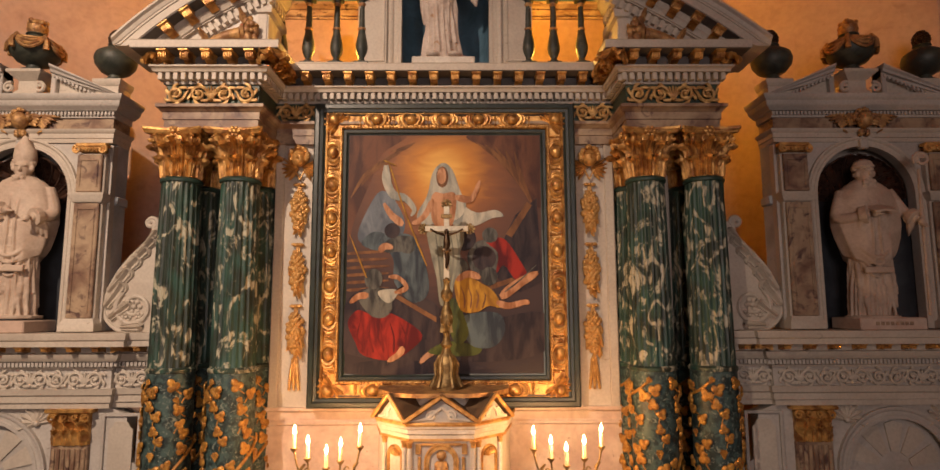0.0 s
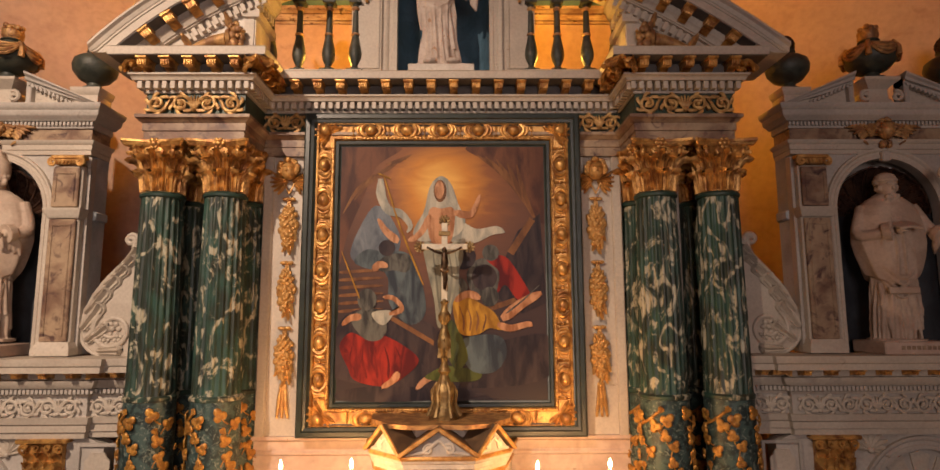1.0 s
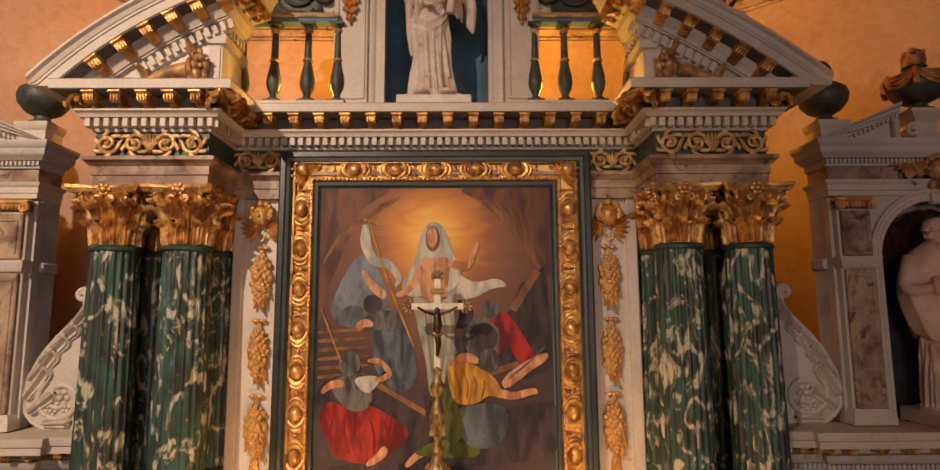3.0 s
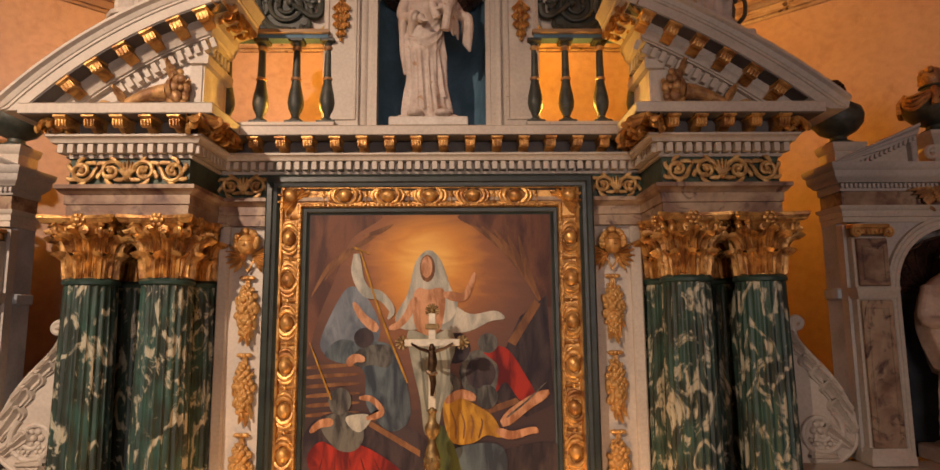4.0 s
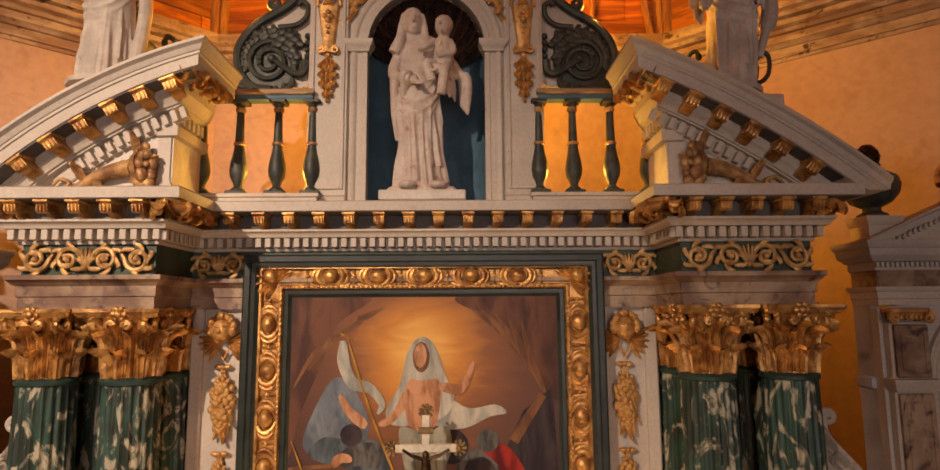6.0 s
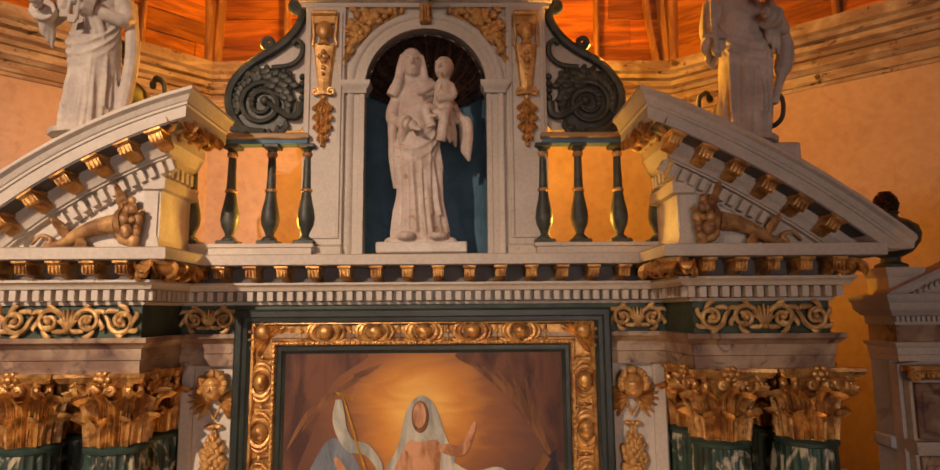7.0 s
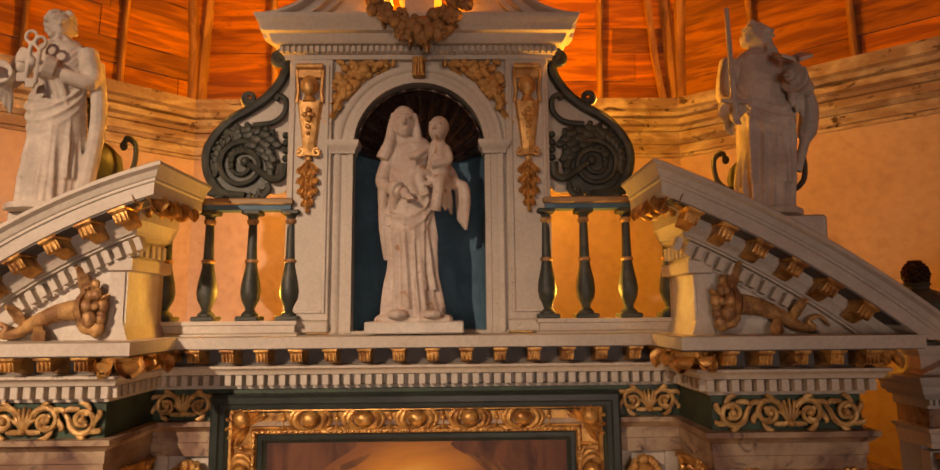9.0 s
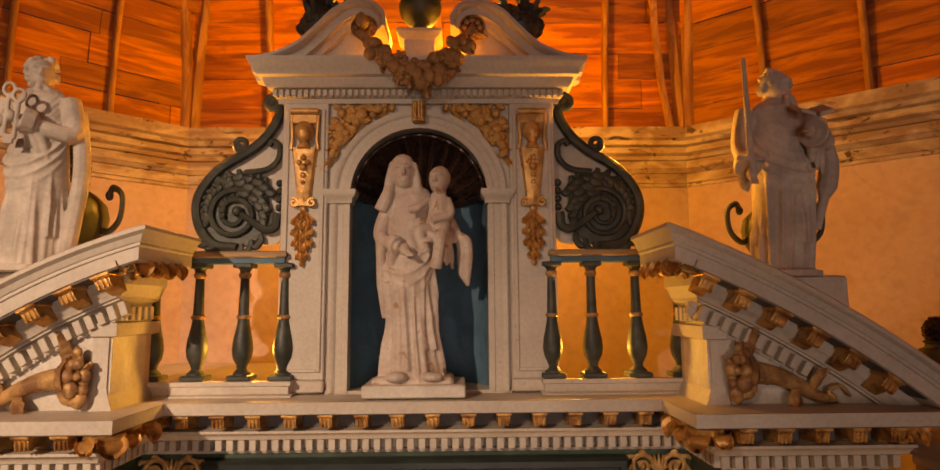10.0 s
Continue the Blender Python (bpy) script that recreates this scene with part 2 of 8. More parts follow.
            o = ns[0] if len(ns) == 1 else (ns[0] + ns[1]) / (1 + ns[0].dot(ns[1]))
            rings.append([(p.x + o.x * e, p.y + o.y * e, z) for e, z in profile])
        return self.loft(rings)

    def moved(self, m):
        self.v = [tuple(m @ Vector(p)) for p in self.v]
        return self

    def join(self, other, m=None):
        return self.add([m @ Vector(p) for p in other.v] if m is not None else other.v, other.f)


def mesh(name, g, mat, sharp=38):
    me = bpy.data.meshes.new(name)
    me.from_pydata(g.v, [], g.f)
    b = bmesh.new()
    b.from_mesh(me)
    bmesh.ops.recalc_face_normals(b, faces=b.faces)
    b.to_mesh(me)
    b.free()
    me.materials.append(mat)
    me.polygons.foreach_set("use_smooth", [True] * len(me.polygons))
    me.set_sharp_from_angle(angle=radians(sharp))
    return me


def part(name, g, mat, parent=None, label="", m=None, sharp=38):
    """One mesh object, under a thing or part where one is given. g may be a finished mesh, which is then shared."""
    ob = new(name, g if isinstance(g, bpy.types.Mesh) else mesh(name, g, mat, sharp))
    if parent is not None:
        ob.parent = parent
    if m is not None:
        ob.matrix_basis = m
    return tagged(ob, label)


def thing(name, label, category, group="", kind="", at=(0, 0, 0)):
    ob = new(name)
    ob.empty_display_size = 0.1
    ob.location = at
    return tagged(ob, label, category, group, kind)


def solo(name, g, mat, label, category, group="", kind="", m=None, sharp=38):
    return tagged(part(name, g, mat, None, label, m, sharp), "", category, group, kind)


def mirror(sx):
    return Matrix.Diagonal((sx, 1, 1, 1))


def spiral(c, r0, r1, a0, turns, n=40):
    """Points of a spiral in x and z, from radius r0 at angle a0 to radius r1."""
    out = []
    for i in range(n + 1):
        u = i / n
        a = a0 + turns * 2 * math.pi * u
        r = r0 + (r1 - r0) * u
        out.append((c[0] + r * math.cos(a), c[1] + r * math.sin(a)))
    return out


def curve(pts, n=10):
    """A smooth line through the points."""
    p = [Vector(q) for q in pts]
    p = [2 * p[0] - p[1]] + p + [2 * p[-1] - p[-2]]
    out = []
    for i in range(1, len(p) - 2):
        for k in range(n):
            t = k / n
            out.append(0.5 * (2 * p[i] + (p[i + 1] - p[i - 1]) * t + (2 * p[i - 1] - 5 * p[i] + 4 * p[i + 1] - p[i + 2]) * t * t + (3 * p[i] - p[i - 1] - 3 * p[i + 1] + p[i + 2]) * t ** 3))
    return out + [p[-2]]


def leaf(length, width, curl=0.4, thick=0.012, lobes=3, n=10):
    """An acanthus leaf that grows up z and bends to -y, lobed at its rim, with a raised middle rib."""
    rows = []
    y0 = z0 = 0.0
    for i in range(n + 1):
        u = i / n
        w = width * 0.5 * (math.sin(math.pi * min(u * 0.8 + 0.16, 1)) ** 0.7) * (1 - 0.22 * abs(math.sin(lobes * math.pi * u)))
        a = curl * 2.7 * max(0, (u - 0.42) / 0.58) ** 1.5
        ny, nz = -math.cos(a), -math.sin(a)
        row = []
        for s, t in ((-1, 0.0), (-0.5, 0.4), (0, 1.5), (0.5, 0.4), (1, 0.0), (1, -0.8), (0, -0.8), (-1, -0.8)):
            e = thick * t - 0.12 * width * s * s
            row.append((w * s, y0 + ny * e, z0 + nz * e))
        rows.append(row)
        y0 -= math.sin(a) * length / n
        z0 += math.cos(a) * length / n
    return G().loft(rows)


def acanthus(length, width, curl=0.8, thick=0.012, lobes=4, n=15):
    """A fluted acanthus leaf that grows up z, flares and bends to -y, its rim cut into rounded lobes."""
    rows = []
    y0 = z0 = 0.0
    across = [k / 6 - 1 for k in range(13)]
    for i in range(n + 1):
        u = i / n
        w = width * 0.5 * (0.62 + 0.46 * u) * (1 if u < 0.8 else math.sqrt(max(0.04, 1 - ((u - 0.8) / 0.2) ** 2)))
        notch = 0.26 * (1 - abs(math.sin(lobes * math.pi * u + 0.4))) ** 2
        a = curl * 2.9 * max(0, (u - 0.45) / 0.55) ** 1.7
        ny, nz = -math.cos(a), -math.sin(a)
        row = []
        for t in across:
            e = thick * (0.9 * math.cos(t * 3 * math.pi) + 1.0 * (1 - abs(t))) - 0.20 * width * t * t
            q = w * t * (1 - notch * t * t)
            row.append((q, y0 + ny * e, z0 + nz * e))
        row += [(w * t * 0.9, y0 - ny * thick * 0.7, z0 - nz * thick * 0.7) for t in (1, 0, -1)]
        rows.append(row)
        y0 -= math.sin(a) * length / n
        z0 += math.cos(a) * length / n
    return G().loft(rows)


def lobe(g, pts, width, thick, n=8):
    """One rounded, fleshy lobe of carved foliage lying in an xz plane along pts."""
    line = curve([Vector(p) for p in pts], 4)
    k = len(line) - 1
    rings = []
    for i, p in enumerate(line):
        d = (line[min(i + 1, k)] - line[max(i - 1, 0)]).normalized()
        s = Vector((d.z, 0, -d.x))
        u = i / k
        w = width * 0.5 * (0.30 + 0.70 * math.sin(math.pi * min(0.10 + 0.80 * u, 1.0))) * (1 if u < 0.9 else 0.62)
        t = thick * (0.45 + 0.75 * u)
        rings.append([p + s * (w * math.cos(2 * math.pi * j / n)) + Vector((0, -t * math.sin(2 * math.pi * j / n) * 0.8, 0)) for j in range(n)])
    return g.loft(rings)


def frond(g, spine, y, n, size, side, thick=0.02, forward=0.9):
    """A row of overlapping lobes that leave a curved rib on one side, as on a carved acanthus leaf."""
    line = curve([Vector((x, y, z)) for x, z in spine], 8)
    k = len(line) - 1
    for i in range(n):
        u = (i + 0.5) / n
        f = u * k
        a = min(int(f), k - 1)
        p = line[a].lerp(line[a + 1], f - a)
        d = (line[min(a + 2, k)] - line[max(a - 1, 0)]).normalized()
        s = Vector((d.z, 0, -d.x)) * side
        l = size[0] + (size[1] - size[0]) * u
        dy = Vector((0, -0.006, 0))
        lobe(g, [p, p + (d * 0.30 * forward + s * 0.55) * l + dy, p + (d * 0.95 * forward + s * 0.80) * l + dy * 2.5, p + (d * 1.35 * forward + s * 0.62) * l + dy * 2], l * 0.62, thick)
    return g


# ---- the chancel: floor, walls of the apse and nave, cornice, wooden vault ----
def setting(name, g, mat, label, category):
    return solo(name, g, mat, label, category, kind="structure")


APSE = [(-7.0, 5.60), (-4.90, 6.06), (-2.62, 8.30), (2.72, 8.30), (5.30, 6.06), (7.0, 5.60)]
setting("floor", G().box(-7.3, 7.3, -8.3, 8.6, -0.2, 0.0), FLOOR_STONE, "plain grey stone church floor", "floor")
for i in range(5):
    g = G()
    (xa, ya), (xb, yb) = APSE[i], APSE[i + 1]
    d = Vector((xb - xa, yb - ya)).normalized()
    nx, ny = -d.y * 0.3, d.x * 0.3
    g.add([(x, y, z) for z in (0.0, 8.0) for x, y in ((xa, ya), (xb, yb), (xb + nx, yb + ny), (xa + nx, ya + ny))], [(0, 1, 2, 3), (4, 5, 6, 7), (0, 1, 5, 4), (1, 2, 6, 5), (2, 3, 7, 6), (3, 0, 4, 7)])
    setting(f"wall_apse_{i + 1}", g, PLASTER, "peach plaster wall with stains and cracks", "wall")
setting("wall_west", G().box(-7.3, 7.3, -8.3, -8.0, 0, 13), NAVE_PLASTER, "plain plaster wall behind", "wall")
setting("wall_north", G().box(-7.3, -7.0, -8.0, 6.6, 0, 13), NAVE_PLASTER, "plain plaster nave wall", "wall")
setting("wall_south", G().box(7.0, 7.3, -8.0, 6.6, 0, 13), NAVE_PLASTER, "plain plaster nave wall", "wall")
setting("wall_cornice", G().run(APSE, [(-0.05, 7.20), (0.02, 7.20), (0.02, 7.235), (0.045, 7.24), (0.045, 7.27), (0.02, 7.275), (0.02, 7.34), (0.05, 7.345), (0.07, 7.375), (0.10, 7.385), (0.10, 7.42), (0.07, 7.425), (0.07, 7.47), (0.11, 7.475), (0.13, 7.51), (0.19, 7.53), (0.20, 7.57), (0.15, 7.575), (0.15, 7.60), (0.22, 7.61), (0.24, 7.65), (0.29, 7.67), (0.30, 7.71), (0.30, 7.78), (-0.05, 7.78)]), CORNICE, "stained moulded plaster cornice under the vault", "cornice")


def vault_at(p, n, h):
    """A point of the vault, h along its rise from the cornice, over the wall's point p with inward normal n."""
    a = h / 7.0
    o = 0.08 + 7.0 * (1 - math.cos(a)) * 1.1
    return Vector((p[0] + n[0] * o, p[1] + n[1] * o, 7.76 + 7.0 * math.sin(a) * 0.92))


planks, ribs = G(), G()
rnd = random.Random(5)
FACETS = [((-2.62, 8.30), (2.72, 8.30)), ((2.72, 8.30), (5.30, 6.06)), ((-4.90, 6.06), (-2.62, 8.30)), ((5.30, 6.06), (5.4, -7.8)), ((-5.4, -7.8), (-4.90, 6.06))]
for fa, fb in FACETS:
    pa, pb = Vector(fa), Vector(fb)
    d = (pb - pa).normalized()
    n = Vector((d.y, -d.x))
    length = (pb - pa).length
    h = 0.0
    while h < 7.6:
        step = rnd.uniform(0.24, 0.36)
        x = -0.3
        while x < length + 0.3:
            w = rnd.uniform(1.8, 3.4)
            x1 = min(x + w, length + 0.3)
            lean = rnd.uniform(-0.012, 0.012)
            top, low = [], []
            for hh in (h, h + step - 0.008):
                for xx in (x, x1 - 0.006):
                    q = pa + d * xx
                    v = vault_at(q, n, hh)
                    v += Vector((n.x, n.y, 0)) * lean
                    top.append(v)
                    low.append(v - Vector((n.x, n.y, -0.3)) * 0.03)
            planks.add(top + low, [(0, 1, 3, 2), (4, 6, 7, 5), (0, 4, 5, 1), (2, 3, 7, 6), (0, 2, 6, 4), (1, 5, 7, 3)])
            x = x1
        h += step
    count = max(2, round(length / 0.88))
    for k in range(count + 1):
        q = pa + d * (length * k / count)
        hip = k in (0, count)
        wide = 0.055 if hip else rnd.uniform(0.026, 0.034)
        rows = []
        for j in range(24):
            v = vault_at(q, n, j * 0.33 - 0.02) + Vector((n.x, n.y, -0.25)) * 0.02
            rows.append([v + Vector((d.x, d.y, 0)) * wide * s + Vector((n.x, n.y, -0.25)) * o for s, o in ((-1, -0.02), (-0.9, 0.055), (-0.3, 0.07), (0.3, 0.07), (0.9, 0.055), (1, -0.02))])
        ribs.loft(rows)
setting("ceiling", planks, PLANK, "curved wooden plank vault in orange-brown boards", "ceiling")
ribs.loft([[Vector((2.52 - 0.42 * u, 8.15 - 0.9 * u * u, 7.74 + 2.2 * u)) + Vector((sx * 0.03, sy * 0.03, 0)) for sx, sy in ((-1, -1), (1, -1), (1, 1), (-1, 1))] for u in (0, 0.25, 0.5, 0.75, 1)])
setting("ceiling_ribs", ribs, RIB, "wooden ribs and battens of the vault", "rib")
setting("ceiling_top", G().box(-7.3, 7.3, -8.3, 8.6, 14.0, 14.2), RIB, "plain boards above the vault", "ceiling")

# ---- the main altarpiece: carcass, entablature ----
YB, YC = 5.32, 5.84      # frieze planes of the column blocks and of the recessed middle
PLAN = [(-2.55, 6.25), (-2.55, YB), (-1.69, YB), (-1.69, YC), (1.69, YC), (1.69, YB), (2.55, YB), (2.55, 6.25)]
carcass = thing("altarpiece_carcass", "cream and grey painted wooden back of the high altarpiece", "altarpiece", kind="structure", at=(0, 6.1, 0))


def wpart(name, g, mat, parent, label="", sharp=38):
    """A part given in the world's places, under a thing that stands at its own place."""
    ob = part(name, g, mat, parent, label, None, sharp)
    if parent.parent is None:
        ob.matrix_parent_inverse = Matrix.Translation(parent.location).inverted()
    return ob


# Unseen; the deep left piece keeps orange lamp light off the wall below.
wpart("top_board", G().box(-2.62, 2.62, 6.0, 6.45, 5.34, 5.385).box(-2.85, -0.2, 6.452, 8.28, 5.34, 5.385), GREY, carcass, "unseen board that blocks lamp spill behind the cornice")
wpart("back_panel", G().box(-2.62, 2.62, 6.16, 6.26, 0, 5.335), GREY, carcass, "grey painted back boards")
for sx in (-1, 1):
    m = mirror(sx)
    wpart("side_panel", G().box(1.22, 1.66, 5.90, 6.15, 2.06, 4.66).moved(m), CREAM, carcass)
    wpart("stile", G().box(1.60, 1.69, 5.865, 5.91, 2.06, 4.66, 0.012).moved(m), CREAM, carcass)
    wpart("stile", G().box(1.28, 1.32, 5.875, 5.91, 2.06, 4.66, 0.01).moved(m), CREAM, carcass)
    wpart("string_moulding", G().box(1.655, 1.80, 5.98, 6.16, 2.40, 2.46, 0.015).moved(m), GREY, carcass)
    wpart("string_moulding", G().box(1.655, 2.75, 6.0, 6.16, 4.16, 4.20, 0.012).moved(m), GREY, carcass)
    for x0, x1, y0 in ((1.72, 1.76, 6.10), (2.17, 2.27, 5.95)):
        wpart("pilaster_strip", G().box(x0, x1, y0, 6.16, 1.2, 4.64, 0.01).moved(m), CREAM, carcass)
wpart("predella", G().run([(-1.72, 6.1), (-1.72, 5.90), (1.72, 5.90), (1.72, 6.1)], [(-0.1, 0.9), (0.0, 0.9), (0.0, 1.90), (0.02, 1.91), (0.02, 1.93), (0.0, 1.95), (0.0, 2.02), (0.035, 2.04), (0.035, 2.07), (-0.1, 2.07)]), ROSE_MARBLE, carcass, "rose veined marble slab behind the candles")

entablature = thing("entablature", "grey and marbled entablature with gilt brackets over green columns", "entablature", kind="structure", at=(0, 5.8, 4.64))
wpart("architrave", G().run(PLAN, [(-0.2, 4.64), (0.0, 4.64), (0.0, 4.72), (0.012, 4.725), (0.012, 4.79), (0.03, 4.80), (0.05, 4.825), (0.06, 4.83), (0.06, 4.858), (-0.2, 4.858)]), BROWN_MARBLE, entablature, "brown marbled architrave")
wpart("frieze", G().run(PLAN, [(-0.2, 4.85), (-0.005, 4.85), (-0.005, 5.07), (-0.2, 5.07)]), FRIEZE_GREEN, entablature, "dark green frieze")
cornice = wpart("cornice", G().run(PLAN, [(-0.25, 5.055), (0.015, 5.055), (0.02, 5.075), (0.0, 5.08), (0.0, 5.15), (0.085, 5.15), (0.09, 5.165), (0.105, 5.185), (0.115, 5.19), (0.115, 5.205), (0.03, 5.21), (0.03, 5.32), (0.23, 5.32), (0.23, 5.385), (0.235, 5.39), (-0.25, 5.39)]), CREAM, entablature, "cream and grey moulded cornice")
# Lines the recess behind the brackets; its dark colour stands for shade.
wpart("soffit", G().run(PLAN, [(0.028, 5.21), (0.034, 5.21), (0.034, 5.314), (0.222, 5.314), (0.222, 5.322), (0.028, 5.322)]), SOFFIT_SHADE, entablature, "thin strip toned dark for the shade under the cornice")

DENTIL = mesh("dentil", G().box(-0.0205, 0.0205, -0.022, 0.055, -0.033, 0.033, 0.003), CREAM)


def modillion_mesh():
    g = G()
    side = [(0, 0), (0.135, 0), (0.135, -0.02), (0.125, -0.028), (0.125, -0.05), (0.118, -0.075), (0.10, -0.082), (0.085, -0.07), (0.06, -0.068), (0.03, -0.09), (0, -0.10)]
    rows = [[(x, -y, z) for y, z in side] for x in (-0.032, 0.032)]
    g.loft(rows)
    g.box(-0.042, 0.042, -0.142, 0.0, -0.018, 0.002, 0.004)
    for x in (-0.02, 0, 0.02):
        g.box(x - 0.005, x + 0.005, -0.132, -0.11, -0.078, -0.028, 0.003)
    return mesh("modillion", g, GOLD)


MODILLION = modillion_mesh()


def leafy_bracket_mesh():
    """A gilt bracket wrapped in a curling leaf, with side scrolls; it hangs from z = 0 and stands out to -y."""
    g = G().box(-0.06, 0.06, -0.15, 0.02, -0.03, 0.0, 0.005)
    g.join(acanthus(0.24, 0.115, 0.85, 0.010), pose(0, 0.03, -0.045, 82, 0, 0))
    for s in (-1, 1):
        g.join(acanthus(0.19, 0.07, 0.8, 0.008), pose(0.045 * s, 0.03, -0.05, 78, 0, 14 * s))
        g.tube([(0.062 * s, -0.085 + y, -0.055 + z) for y, z in spiral((0, 0), 0.046, 0.010, 1.4, -1.5, 20)], 0.014, 7)
        g.tube([(0.062 * s, 0.0 + y, -0.075 + z) for y, z in spiral((0, 0), 0.036, 0.010, 4.4, 1.4, 18)], 0.012, 7)
    return mesh("leafy_bracket", g, GOLD)


BRACKET = leafy_bracket_mesh()


def piece(name, me, parent, m):
    """A piece that shares its mesh, at a place of the world."""
    ob = new(name, me)
    ob.parent = parent
    if parent.parent is None:
        ob.matrix_parent_inverse = Matrix.Translation(parent.location).inverted()
    ob.matrix_basis = m
    return ob


def along(plan, out, pitch, inset):
    """Places and turns of pieces along the front faces of a plan, out from it."""
    for i in range(1, len(plan) - 2):
        a, b = Vector(plan[i]), Vector(plan[i + 1])
        d = (b - a).normalized()
        n = Vector((d.y, -d.x))
        ends = []
        for j, k in ((i - 1, i), (i + 1, i + 2)):
            e = (Vector(plan[k]) - Vector(plan[j])).normalized()
            ends.append(1 if (e.cross(d) if j < i else d.cross(e)) > 0 else -1)
        lo, hi = -ends[0] * out + inset, (b - a).length + ends[1] * out - inset
        count = max(1, round((hi - lo) / pitch))
        for k in range(count + 1):
            p = a + d * (lo + (hi - lo) * k / count) + n * out
            yield p, math.degrees(math.atan2(d.y, d.x))


for p, turn in along(PLAN, 0.055, 0.069, 0.03):
    piece("dentil", DENTIL, cornice, pose(p.x, p.y, 5.113, 0, 0, turn))
for p, turn in along(PLAN, 0.034, 0.205, 0.075):
    piece("modillion", MODILLION, cornice, pose(p.x, p.y, 5.314, 0, 0, turn) @ Matrix.Diagonal((1.12, 1.28, 1.0, 1)))


for sx in (-1, 1):
    for x, y, turn, k in ((1.60, 5.235, -45, 1.15), (2.57, 5.30, 45, 0.95)):
        piece("leafy_bracket", BRACKET, cornice, pose(x * sx, y, 5.312, 0, 0, turn * sx) @ Matrix.Diagonal((k * 1.1, k, 1.0, 1)))
    piece("leafy_bracket", BRACKET, cornice, pose(1.64 * sx, 5.47, 5.312, 0, 0, -90 * sx) @ Matrix.Diagonal((1.2, 1.1, 1.05, 1)))


# ---- gilt scroll carvings for friezes ----
def scroll_carving(w, h, units=2, deep=0.03):
    """Running acanthus scrolls, w wide and h high, symmetrical about a palmette, on the plane y = 0."""
    g = G()
    for sx in (-1, 1):
        for k in range(units):
            step = w / 2 / units
            cx = step * (k + 0.56)
            up = 1 if k % 2 == 0 else -1
            r = min(h * 0.40, step * 0.44)
            line = [(sx * (cx - step * 0.62), -deep * 0.4, -up * h * 0.34), (sx * (cx - step * 0.42), -deep * 0.5, -up * h * 0.05)]
            line += [(sx * x, -deep * (0.6 + 0.5 * i / 30), z * up) for i, (x, z) in enumerate(spiral((cx, 0), r, r * 0.22, 2.7, -1.45, 30))]
            g.tube(line, [h * 0.05, h * 0.075] + [h * 0.095 * (1 - 0.45 * i / 30) for i in range(31)], 7)
            g.ball((sx * cx, -deep * 1.0, 0), (r * 0.30, deep * 0.8, r * 0.30), 9, 6)
            for a, l in ((2.2, 0.40), (1.2, 0.44), (0.2, 0.40), (-0.9, 0.46), (-1.9, 0.42)):
                d = Vector((math.sin(a), 0, -math.cos(a)))
                o = Vector((math.cos(a), 0, math.sin(a)))
                p = Vector((cx, -deep * 0.8, 0)) + o * r * 0.86
                pts = [p, p + (d * 0.35 + o * 0.10) * h * l, p + (d * 0.75 + o * 0.22) * h * l, p + (d * 0.95 + o * 0.05) * h * l]
                lobe(g, [Vector((sx * q.x, q.y, max(-h * 0.48, min(h * 0.48, q.z * up)))) for q in pts], h * 0.17, deep * 0.5)
            for q in (0.22, -0.30):
                lobe(g, [Vector((sx * (cx - r * 0.15), -deep * 0.8, q * r * up)), Vector((sx * (cx + r * 0.2), -deep * 1.1, q * 1.6 * r * up)), Vector((sx * (cx + r * 0.45), -deep, q * 1.2 * r * up))], h * 0.13, deep * 0.4)
    for j in range(7):
        a = math.pi * (j + 0.5) / 7
        lobe(g, [Vector((0, -deep * 0.5, -h * 0.34)), Vector((math.cos(a) * h * 0.18, -deep * 1.1, -h * 0.06)), Vector((math.cos(a) * h * 0.36, -deep * 0.8, h * (-0.06 + 0.46 * math.sin(a))))], h * 0.13, deep * 0.5)
    g.ball((0, -deep, -h * 0.30), (h * 0.12, deep, h * 0.1), 9, 6)
    return g


BLOCK_SCROLL = mesh("scroll_carving", scroll_carving(0.82, 0.192, 2), FRIEZE_GOLD)
SMALL_SCROLL = mesh("scroll_carving", scroll_carving(0.37, 0.18, 1), FRIEZE_GOLD)
for sx in (-1, 1):
    piece("scroll_carving", BLOCK_SCROLL, entablature, pose(2.12 * sx, YB - 0.002, 4.958))
    piece("scroll_carving", SMALL_SCROLL, entablature, pose(1.49 * sx, YC - 0.002, 4.958))


# ---- columns ----
def flute_shaft(z0, z1, r0, r1, flutes=22):
    g = G()
    rings = []
    for i in range(9):
        u = i / 8
        r = r0 + (r1 - r0) * (u ** 1.5)
        ring = []
        for k in range(flutes):
            for q, dip in ((0, 0), (0.22, 0), (0.36, 0.6), (0.61, 1.0), (0.86, 0.6)):
                a = 2 * math.pi * (k + q) / flutes
                rr = r - 0.013 * dip * (0 if i in (0, 8) else 1)
                ring.append((rr * math.cos(a), rr * math.sin(a), z0 + (z1 - z0) * (0.0 if i == 0 else 1.0 if i == 8 else 0.015 + 0.97 * (i - 1) / 6)))
        rings.append(ring)
    return g.loft(rings)


